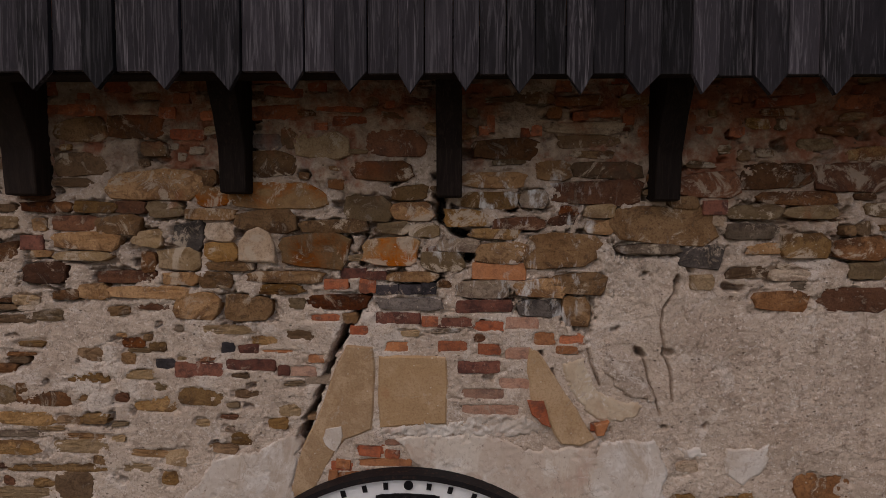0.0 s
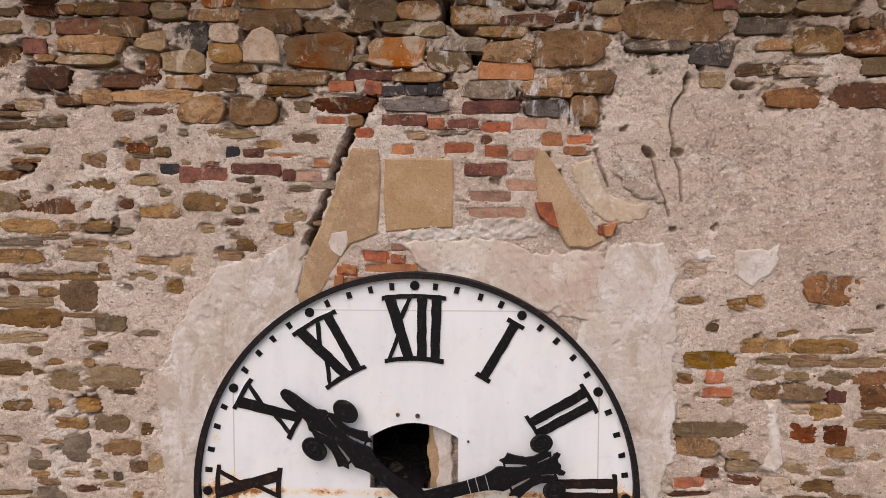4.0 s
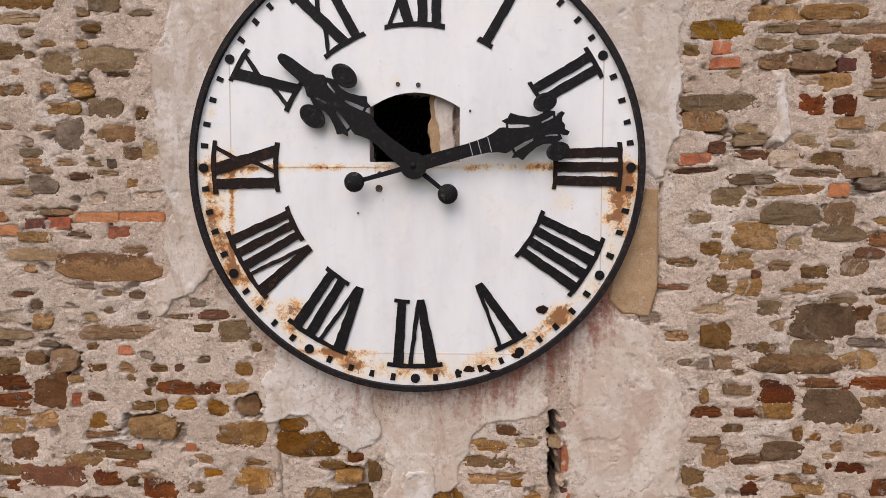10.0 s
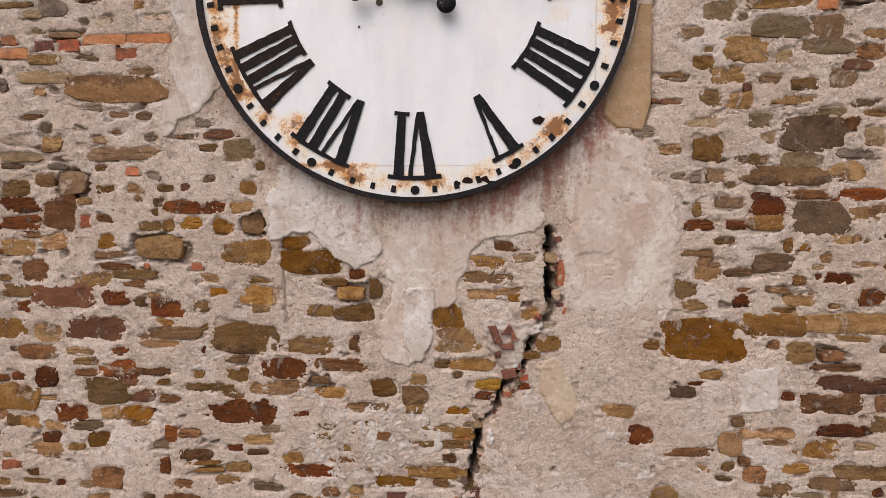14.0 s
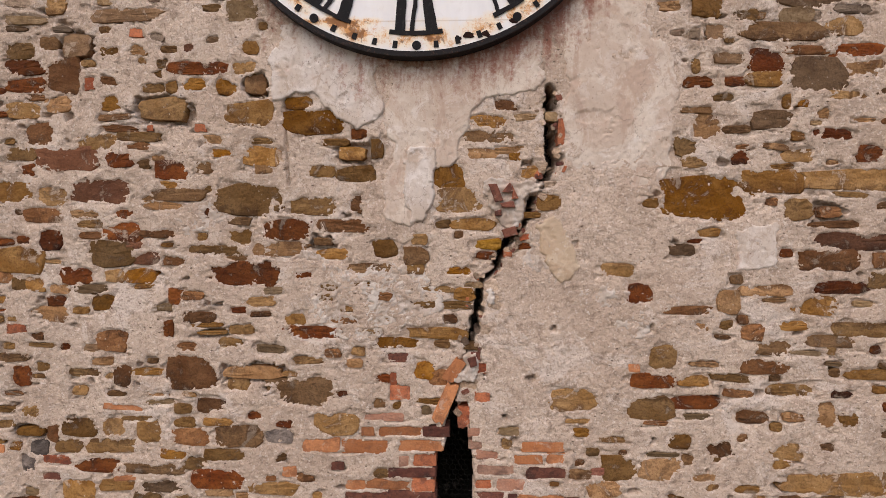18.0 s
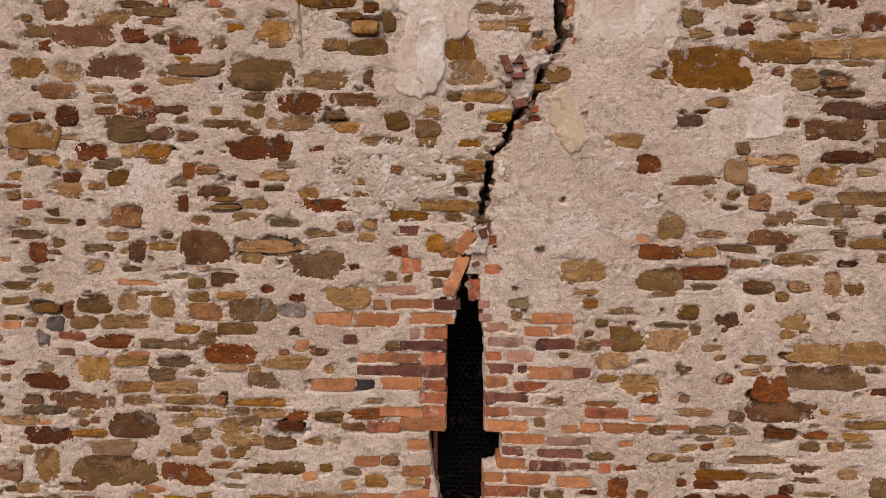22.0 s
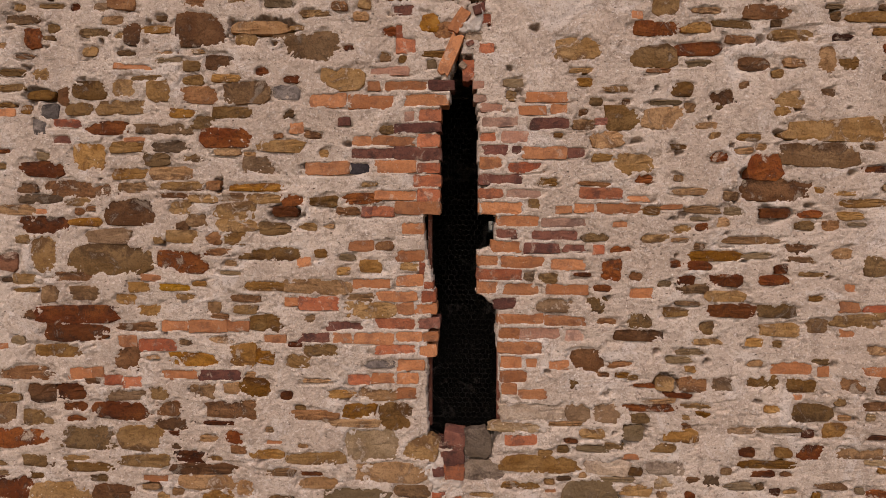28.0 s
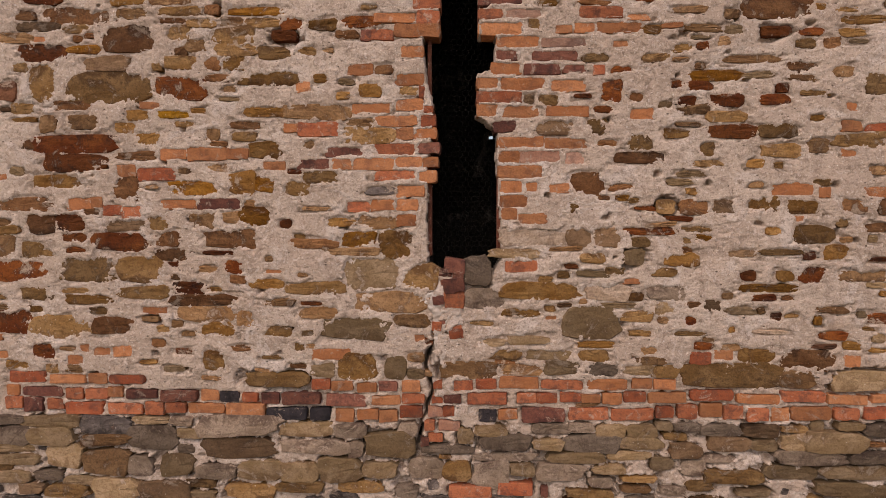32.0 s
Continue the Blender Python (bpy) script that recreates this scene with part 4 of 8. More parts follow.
for x, z, r in ((-0.195, -0.115, 0.02), (-0.19, -0.035, 0.014), (0.02, 0.44, 0.014), (-0.09, 0.445, 0.012), (0.30, 0.30, 0.007), (-0.31, -0.25, 0.006)):
    bm = bmesh.new()
    out = bmesh.ops.create_cone(bm, cap_ends=True, segments=14, radius1=r, radius2=r * 0.8, depth=0.012)
    bmesh.ops.transform(bm, matrix=pose(x, -0.004, z, 90), verts=out["verts"])
    bmesh.ops.inset_region(bm, faces=[f for f in bm.faces if len(f.verts) > 4], thickness=r * 0.35, depth=-0.004)
    part("bolt", bm, plain_metal("rusty_bolt", (0.07, 0.05, 0.04), 0.6, (0.1, 0.04, 0.02), 0.8), clock)


# ---- wire netting in the openings ----
def netting(name, poly, y, pitch, label):
    bm = bmesh.new()
    x0, x1 = min(p[0] for p in poly), max(p[0] for p in poly)
    z0, z1 = min(p[1] for p in poly), max(p[1] for p in poly)
    r = 0.0011
    zstep = pitch * 1.5

    def wire(a, b):
        (ax, az), (bx, bz) = a, b
        d = math.hypot(bx - ax, bz - az)
        nx, nz = -(bz - az) / d * r, (bx - ax) / d * r
        p = [(ax + nx, y, az + nz), (bx + nx, y, bz + nz), (bx, y - r * 1.6, bz), (ax, y - r * 1.6, az), (ax - nx, y, az - nz), (bx - nx, y, bz - nz)]
        v = [bm.verts.new(q) for q in p]
        bm.faces.new((v[0], v[1], v[2], v[3]))
        bm.faces.new((v[3], v[2], v[5], v[4]))

    rows = int((z1 - z0) / zstep) + 1
    cols = int((x1 - x0) / (pitch * 1.732)) + 1
    for j in range(rows):
        for i in range(cols):
            cx = x0 + (i + 0.5 * (j % 2)) * pitch * 1.732
            cz = z0 + j * zstep
            top, left, right = (cx, cz + pitch / 2), (cx - pitch * 0.866, cz + pitch), (cx + pitch * 0.866, cz + pitch)
            wire((cx, cz - pitch / 2), top)
            wire(top, left)
            wire(top, right)
    ob = tagged(part(name, bm, WIRE, None), label, "netting")
    return ob


netting("wire_netting", [(-0.06, 4.3), (0.52, 6.6)], 0.17, 0.022, "dark hexagonal wire netting behind the loophole")
netting("wire_netting", [(-0.3, 9.9), (0.26, 10.5)], 0.12, 0.022, "dark hexagonal wire netting behind the dial opening")


# ---- dressed stones and plaster round the clock ----
def torn(points, rng, step=0.03, amount=0.012):
    """An outline broken up like the edge of old plaster."""
    out = []
    for (x0, z0), (x1, z1) in zip(points, points[1:] + points[:1]):
        d = math.hypot(x1 - x0, z1 - z0)
        n = max(1, int(d / step))
        nx, nz = -(z1 - z0) / max(d, 1e-6), (x1 - x0) / max(d, 1e-6)
        for k in range(n):
            t = k / n
            x, z = x0 + (x1 - x0) * t, z0 + (z1 - z0) * t
            o = 3.2 * amount * float(fbm(x, z, 7, 3, 91)) + rng.uniform(-amount, amount) * 0.5
            out.append((x + nx * o, z + nz * o))
    return out


def slab(points, front, back, edge=0.006):
    """A flat piece with a broken outline, a narrow worn edge and a gently uneven face."""
    bm = bmesh.new()
    cx, cz = sum(p[0] for p in points) / len(points), sum(p[1] for p in points) / len(points)
    ring0 = [bm.verts.new((x, back, z)) for x, z in points]
    ring1 = [bm.verts.new((x, front + edge, z)) for x, z in points]
    n = len(points)
    inner = []
    for i in range(n):
        (xa, za), (xb, zb) = points[i - 1], points[(i + 1) % n]
        d = max(math.hypot(xb - xa, zb - za), 1e-6)
        s = area_sign(points)
        x, z = points[i]
        inner.append(bm.verts.new((x - s * (zb - za) / d * edge * 1.3, front, z + s * (xb - xa) / d * edge * 1.3)))
    for a, b in ((ring0, ring1), (ring1, inner)):
        for i in range(n):
            bm.faces.new((a[i], a[(i + 1) % n], b[(i + 1) % n], b[i]))
    bm.edges.ensure_lookup_table()
    edges = [bm.edges.get((inner[i], inner[(i + 1) % n])) for i in range(n)]
    bmesh.ops.triangle_fill(bm, use_beauty=True, edges=[e for e in edges if e])
    bmesh.ops.recalc_face_normals(bm, faces=bm.faces)
    if sum(f.normal.y * f.calc_area() for f in bm.faces) > 0:
        bmesh.ops.reverse_faces(bm, faces=bm.faces)
    return bm


def area_sign(points):
    return 1 if sum(x0 * z1 - x1 * z0 for (x0, z0), (x1, z1) in zip(points, points[1:] + points[:1])) > 0 else -1


def stage_at(z):
    for z0, z1, stage in STAGES:
        if z0 <= z < z1:
            return stage
    return STAGES[-1][2]


def z_low(points):
    return min(z for _, z in points)


rng = random.Random(21)
KEEP_CLEAR = []


def shell(points, lift, material, parent, label, fade=None, feather=0.03, crumble=0.0):
    """A coat of plaster that follows the wall, thinning out to a broken edge."""
    px, pz = [p[0] for p in points], [p[1] for p in points]
    xs, zs = np.arange(min(px) - 0.06, max(px) + 0.06, 0.008), np.arange(min(pz) - 0.06, max(pz) + 0.06, 0.008)
    gx, gz = np.meshgrid(xs, zs)
    d = along(gx, gz, points + points[:1]) * np.where(inside(gx, gz, points), 1, -1)
    size = min(1.0, 2.2 * min(max(px) - min(px), max(pz) - min(pz)))
    d = d + size * 0.12 * fbm(gx, gz, 4.5, 3, 90) + 0.060 * fbm(gx, gz, 17, 4, 92, 0.75)
    t = np.clip(d / feather, 0, 1)
    y = mortar_level(gx, gz) + lift * t + 0.04 * (1 - t) + 0.006 * fbm(gx, gz, 6, 3, 15) + 0.006 * fbm(gx, gz, 45, 2, 16)
    y = y + crumble * (0.5 * fbm(gx, gz, 14, 2, 18) + 1.4 * fbm(gx, gz, 42, 3, 19, 0.8))
    if fade:
        y = y + 0.03 * np.clip((fade[0] - gz) / (fade[0] - fade[1]), 0, 1)
    pock = np.clip((fbm(gx, gz, 9, 4, 77, 0.7) - 0.17) / 0.03, 0, 1)
    y = y + 0.006 * pock
    nx, nz = len(xs), len(zs)
    i = np.arange(nx - 1)[None, :] + np.arange(nz - 1)[:, None] * nx
    quads = np.stack([i, i + 1, i + nx + 1, i + nx], -1).reshape(-1, 4)
    quads = quads[(t.ravel()[quads] > 0).any(1)]
    used, quads = np.unique(quads, return_inverse=True)
    co = np.stack([gx, y, gz], -1).reshape(-1, 3)[used]
    me = bpy.data.meshes.new("plaster_patch")
    me.from_pydata(co.tolist(), [], quads.reshape(-1, 4).tolist())
    me.materials.append(material)
    me.shade_smooth()
    ob = new("plaster_patch", me)
    ob.parent = parent
    return tagged(ob, label)


for points, front, material, label in (
    ([(-0.66, 11.42), (-0.84, 11.35), (-1.07, 11.25), (-1.25, 11.09), (-1.39, 10.92), (-1.46, 10.72), (-1.50, 10.60), (-1.52, 10.44), (-1.49, 10.28), (-1.49, 10.03), (-1.44, 9.84), (-1.45, 9.58),
      (-1.41, 9.42), (-1.51, 9.34), (-1.49, 9.24), (-1.47, 9.17), (-1.38, 9.26), (-1.27, 9.28), (-1.18, 9.37), (-1.10, 9.48), (-0.99, 9.55), (-0.96, 10.75), (-0.85, 10.86), (-0.63, 11.01)],
     -0.015, PLASTER, "pale torn lime plaster"),
    ([(1.07, 11.40), (1.39, 11.42), (1.46, 11.2), (1.48, 10.90), (1.46, 10.73), (1.45, 10.57), (1.44, 10.30), (1.43, 10.04), (1.40, 9.92),
      (1.32, 9.89), (1.26, 9.93), (1.08, 9.99), (1.06, 10.61), (0.85, 10.76)], -0.015, PLASTER, "pale torn lime plaster"),
    ([(-0.14, 11.42), (0.31, 11.43), (0.79, 11.39), (1.06, 11.40), (1.06, 10.9), (0.66, 11.01), (0.09, 11.10), (0.01, 11.25)], -0.015, PINK_PLASTER, "pink-stained plaster above the dial"),
    ([(-0.81, 9.00), (-0.85, 8.83), (-0.87, 8.54), (-0.64, 8.57), (-0.53, 8.46), (-0.36, 8.39), (-0.25, 8.45), (-0.21, 8.51), (-0.22, 8.71), (-0.15, 8.74), (-0.15, 8.91), (-0.57, 9.03)],
     -0.018, PLASTER, "torn plaster below the dial"),
    ([(-0.19, 8.80), (0.21, 8.80), (0.74, 8.90), (0.80, 8.65), (0.76, 8.60), (0.67, 8.54), (0.41, 8.53), (0.34, 8.47), (0.28, 8.29), (0.23, 8.15), (0.11, 8.07), (0.09, 7.85), (-0.01, 7.74),
      (-0.25, 7.81), (-0.25, 8.08), (-0.19, 8.29)], -0.013, PINK_PLASTER, "stained plaster below the dial"),
    ([(0.79, 9.05), (0.93, 9.14), (1.07, 9.27), (1.18, 9.18), (1.37, 9.15), (1.39, 8.92), (1.46, 8.86), (1.51, 8.73), (1.52, 8.54), (1.52, 8.14), (1.44, 8.02), (1.28, 7.89), (1.15, 7.75),
      (0.92, 7.58), (0.73, 7.51), (0.67, 7.61), (0.88, 7.89), (0.84, 8.25), (0.84, 8.52), (0.83, 8.65)], -0.010, PINK_PLASTER, "stained plaster beside the crack"),
    ([(1.06, 12.02), (1.23, 11.90), (1.33, 11.72), (1.36, 11.62), (1.18, 11.63), (1.05, 11.76)], -0.018, COARSE, "grey plaster scrap"),
    ([(1.52, 12.2), (1.8, 12.06), (2.95, 12.06), (2.95, 11.3), (2.45, 11.27), (2.1, 11.3), (1.75, 11.5), (1.5, 11.6)], -0.006, COARSE, "coarse pitted render"),
    ([(1.44, 11.4), (1.62, 11.38), (1.70, 11.30), (1.52, 11.27)], -0.012, PLASTER, "smooth plaster scrap"),
    ([(1.76, 11.36), (2.03, 11.44), (2.02, 11.28), (1.86, 11.13), (1.70, 11.2)], -0.012, PLASTER, "smooth plaster scrap"),
    ([(1.84, 7.79), (2.13, 7.86), (2.16, 7.52), (1.85, 7.49)], -0.012, PLASTER, "smooth plaster scrap"),
    ([(1.92, 10.54), (2.03, 10.53), (2.03, 10.30), (2.06, 10.18), (2.00, 10.10), (1.92, 10.11), (1.95, 10.25)], -0.020, PLASTER, "smooth plaster scrap"),
    ([(-0.85, 7.60), (-0.61, 7.65), (-0.34, 7.57), (-0.06, 7.60), (0.18, 7.43), (0.21, 7.26), (-0.13, 7.19), (-0.34, 7.08), (-0.62, 7.18), (-0.75, 7.39)], -0.001, LIME, "crumbling whitish mortar"),
    ([(0.94, 7.44), (1.15, 7.48), (1.39, 7.41), (1.39, 7.17), (1.19, 7.07), (0.96, 7.10)], -0.001, LIME, "crumbling whitish mortar"),
    ([(0.66, 7.78), (0.88, 7.85), (0.93, 7.68), (0.90, 7.44), (0.72, 7.41), (0.63, 7.58)], -0.001, LIME, "crumbling whitish mortar"),
    ([(-1.51, 7.87), (-1.23, 7.98), (-1.16, 7.84), (-1.41, 7.73)], -0.001, LIME, "crumbling whitish mortar"),
    ([(-0.10, 8.28), (0.01, 8.31), (0.12, 8.29), (0.16, 8.18), (0.10, 8.05), (0.11, 7.90), (0.05, 7.80), (-0.06, 7.79), (-0.08, 7.91), (-0.12, 8.10)], -0.020, PLASTER, "pale plaster scrap with a crisp torn edge"),
    ([(0.38, 8.07), (0.45, 8.08), (0.69, 8.09), (0.77, 8.06), (0.75, 7.99), (0.65, 7.96), (0.64, 7.83), (0.59, 7.76), (0.50, 7.76), (0.47, 7.83), (0.42, 7.93)], -0.020, LIME, "crumbling whitish debris in the crack"),
    ([(0.40, 7.44), (0.46, 7.45), (0.48, 7.38), (0.46, 7.32), (0.41, 7.32)], -0.020, LIME, "crumbling whitish debris in the crack"),
    ([(0.28, 7.03), (0.35, 7.03), (0.38, 6.94), (0.35, 6.85), (0.25, 6.84), (0.20, 6.86), (0.26, 6.94)], -0.020, LIME, "crumbling whitish debris in the crack"),
    ([(0.67, 7.83), (0.82, 7.89), (0.89, 7.83), (0.93, 7.73), (0.99, 7.59), (1.00, 7.51), (0.93, 7.46), (0.86, 7.42), (0.79, 7.46), (0.74, 7.59), (0.69, 7.66)], -0.012, TAN_PLASTER, "smooth tan plaster scrap"),
    ([(0.79, 11.85), (0.98, 11.88), (1.02, 11.78), (1.06, 11.69), (1.18, 11.62), (1.28, 11.62), (1.28, 11.54), (1.13, 11.49), (0.99, 11.52), (0.90, 11.65)], -0.012, TAN_PLASTER, "tan plaster beside the leaning stone"),
    ([(-0.18, 11.45), (-0.01, 11.48), (0.21, 11.49), (0.40, 11.52), (0.65, 11.54), (0.79, 11.48), (0.78, 11.41), (0.53, 11.40), (-0.17, 11.40)], -0.010, LIME, "crumbling whitish mortar lip"),
    ([(-0.02, 4.11), (0.07, 4.14), (0.13, 4.07), (0.26, 4.05), (0.30, 3.98), (0.19, 3.94), (0.14, 3.83), (0.09, 3.65), (0.05, 3.65), (0.04, 3.83), (0.01, 3.98)], -0.003, LIME, "crumbling whitish debris below the loophole"),
):
    if "whitish" not in label:
        KEEP_CLEAR.append(points)
    shell(points, front, material, stage_at(points[0][1] - 0.2), label, (8.3, 7.6) if "beside the crack" in label else None, 0.012 if "crumbling" in label or ("torn" in label and z_low(points) < 9.3) else 0.03, 0.022 if "crumbling" in label else 0.014 if "pitted" in label else 0.0)
for points, front in (
    ([(-0.35, 11.92), (-0.20, 11.91), (-0.19, 11.83), (-0.20, 11.52), (-0.21, 11.44), (-0.28, 11.41), (-0.36, 11.38), (-0.42, 11.31), (-0.46, 11.23), (-0.52, 11.11), (-0.70, 10.99), (-0.65, 11.19), (-0.60, 11.35), (-0.53, 11.48), (-0.46, 11.66), (-0.40, 11.83)], -0.012),
    ([(-0.17, 11.86), (0.21, 11.86), (0.22, 11.71), (0.21, 11.48), (-0.17, 11.45)], -0.010),
    ([(0.67, 11.91), (0.72, 11.89), (0.84, 11.71), (0.93, 11.57), (1.00, 11.46), (1.04, 11.40), (0.96, 11.36), (0.85, 11.37), (0.81, 11.43), (0.76, 11.52), (0.68, 11.62), (0.66, 11.78)], -0.014),
    ([(1.09, 9.37), (1.22, 9.68), (1.27, 9.89), (1.34, 9.89), (1.345, 9.34), (1.30, 9.18), (1.15, 9.19), (1.08, 9.27)], -0.012),
    ([(-0.95, 12.39), (-0.95, 12.49), (-0.90, 12.56), (-0.84, 12.58), (-0.78, 12.55), (-0.75, 12.48), (-0.74, 12.38)], -0.03),
):
    KEEP_CLEAR.append(points)
    part("dressed_stone", slab(torn(points, rng, 0.05, 0.004), front, 0.08, 0.008), STONE["pale"] if points[0][1] > 12 else STONE["block"], stage_at(points[0][1]), "smooth tan sandstone block")
part("plaster_patch", slab(torn([(-0.47, 11.45), (-0.38, 11.46), (-0.37, 11.40), (-0.41, 11.32), (-0.47, 11.35), (-0.49, 11.39)], rng, 0.03, 0.008), -0.017, 0.0, 0.003), PLASTER, STAGES[-1][2], "scrap of pale plaster on the dressed stone")
# brick shards beside the leaning stone and in the crack
for kind, points in (("red", [(0.66, 11.62), (0.75, 11.62), (0.79, 11.47), (0.74, 11.49), (0.68, 11.55)]), ("orange", [(1.03, 11.49), (1.11, 11.51), (1.08, 11.43), (1.04, 11.43)]),
                     ("plum", [(0.42, 8.05), (0.47, 8.05), (0.51, 7.95), (0.46, 7.94)]), ("plum", [(0.50, 8.00), (0.55, 8.06), (0.57, 8.00)]), ("red", [(0.56, 8.05), (0.60, 7.96), (0.56, 7.96)]), ("plum", [(0.49, 7.94), (0.57, 7.95), (0.58, 7.91), (0.50, 7.91)]), ("plum", [(0.46, 7.89), (0.50, 7.90), (0.50, 7.86), (0.46, 7.86)]),
                     ("plum", [(0.50, 7.78), (0.58, 7.80), (0.60, 7.75), (0.52, 7.73)]), ("plum", [(0.30, 7.00), (0.35, 7.02), (0.36, 6.96), (0.32, 6.95)])):
    part("brick_shard", slab(torn(points, rng, 0.04, 0.003), -0.036, 0.05, 0.004), BRICK[kind], stage_at(points[0][1]))


# ---- rubble stones and bricks ----
def rubble_mesh(rng, square, depth, proud):
    """One stone of unit size: an uneven outline, a worn shoulder and a slightly domed face."""
    n = 13
    outline = []
    e = rng.uniform(4.0, 9.0)
    skew, taper = rng.uniform(-0.1, 0.1), rng.uniform(-0.22, 0.22)
    if square:
        n = 14
        cx, cz = rng.uniform(0.015, 0.05), rng.uniform(0.05, 0.2)
        outline = [(-0.5, -0.5 + cz), (-0.5, 0.5 - cz), (-0.5 + cx, 0.5), (-0.2, 0.5), (0.15, 0.5), (0.5 - cx, 0.5), (0.5, 0.5 - cz), (0.5, 0.0), (0.5, -0.5 + cz), (0.5 - cx, -0.5), (0.2, -0.5), (-0.05, -0.5), (-0.3, -0.5), (-0.5 + cx, -0.5)]
        outline = [(x + rng.uniform(-0.014, 0.014), z + rng.uniform(-0.06, 0.06)) for x, z in outline[::-1]]
    for k in range(0 if square else n):
        a = 2 * math.pi * (k + rng.uniform(-0.2, 0.2)) / n
        c, s = math.cos(a), math.sin(a)
        r = (abs(c) ** e + abs(s) ** e) ** (-1 / e) * (1 + rng.uniform(-0.13, 0.04))
        x, z = 0.5 * r * c, 0.5 * r * s
        outline.append((x + skew * z, z * (1 + taper * x * 2)))
    tilt, lean = rng.uniform(-0.006, 0.006), rng.uniform(-0.006, 0.006)
    verts, faces = [], []
    rings = ((depth, 1.0, 0.0), (-0.15 * proud, 1.0, 0.002), (-0.9 * proud, 0.955, 0.0012), (-proud, 0.6, 0.0012))
    if not square:
        rings = ((depth, 1.0, 0.0), (-0.15 * proud, 1.0, 0.002), (-0.85 * proud, 0.95, 0.0014), (-proud, 0.6, 0.0034))
    for y, k, rough in rings:
        for x, z in outline:
            verts.append((x * k, y + rng.uniform(-rough, rough) + (tilt * x + lean * z if y <= 0 else 0), z * k))
    verts.append((rng.uniform(-0.15, 0.15), -proud * rng.uniform(0.85, 1.2), rng.uniform(-0.1, 0.1)))
    for ring in (0, 1, 2):
        for k in range(n):
            a, b = ring * n + k, ring * n + (k + 1) % n
            faces.append((a, b, b + n, a + n))
    faces += [(3 * n + k, 3 * n + (k + 1) % n, 4 * n) for k in range(n)]
    return verts, faces


rng = random.Random(8)
SHAPES = {False: [rubble_mesh(rng, False, 0.06, 0.010) for _ in range(18)], True: [rubble_mesh(rng, True, 0.13, 0.010) for _ in range(10)]}
MESHES = {}


def piece_mesh(kind, index):
    key = (kind, index)
    if key not in MESHES:
        verts, faces = SHAPES[kind in BRICK][index]
        me = bpy.data.meshes.new("brick" if kind in BRICK else "stone")
        me.from_pydata(verts, [], faces)
        me.materials.append(BRICK[kind] if kind in BRICK else STONE[kind])
        me.shade_flat()
        MESHES[key] = me
    return MESHES[key]


def seat(x, z):
    return float(mortar_level(np.array(x), np.array(z)))


# which stones are mixed at each height: those of the clock stage are duller than those lower down, which are mixed with mauve and amber ones
DULLER = {"tan": ("drab", "tan", "olive"), "ochre": ("drab", "olive", "ochre"), "brown": ("umber", "brown", "drab"), "rust": ("umber", "brown", "rust"),
          "amber": ("ochre", "olive", "amber"), "grey": ("grey", "umber", "drab")}
UPPER = {"ochre": ("tan", "brown", "ochre", "drab"), "amber": ("tan", "brown", "drab"), "brown": ("brown", "umber", "tan", "mauve"), "grey": ("grey", "drab", "tan"), "yellow": ("ochre",)}
FOOT = {"slate": ("grey", "umber", "drab", "slate"), "grey": ("grey", "drab"), "orange": ("orange", "orange", "red"), "brown": ("drab", "umber", "olive"), "tan": ("tan", "drab", "grey"),
        "ochre": ("drab", "olive", "tan"), "olive": ("olive", "drab")}
PALER = {"brown": ("olive", "tan", "drab"), "tan": ("tan", "drab"), "olive": ("olive", "drab"), "ochre": ("olive", "tan", "ochre"), "grey": ("grey", "drab"), "amber": ("ochre", "olive")}
LOWER = {"tan": ("tan", "ochre", "tan"), "brown": ("brown", "rust", "brown", "olive"), "rust": ("rust", "rust", "mauve"), "grey": ("olive", "umber", "tan"), "ochre": ("ochre", "amber", "olive")}


def side_of_crack(x, z, w):
    """A stone cut by one of the open cracks keeps only its larger half: its new middle and width."""
    for k in (0, 3, 12):
        line, half, _ = CRACKS[k]
        for (x0, z0), (x1, z1) in zip(line, line[1:]):
            if min(z0, z1) <= z <= max(z0, z1) and z0 != z1:
                cut = x0 + (x1 - x0) * (z - z0) / (z1 - z0)
                if abs(cut - x) < w / 2 + half:
                    lo, hi = (x - w / 2, cut - half) if cut > x else (cut + half, x + w / 2)
                    return (lo + hi) / 2, hi - lo, True
    return x, w, False


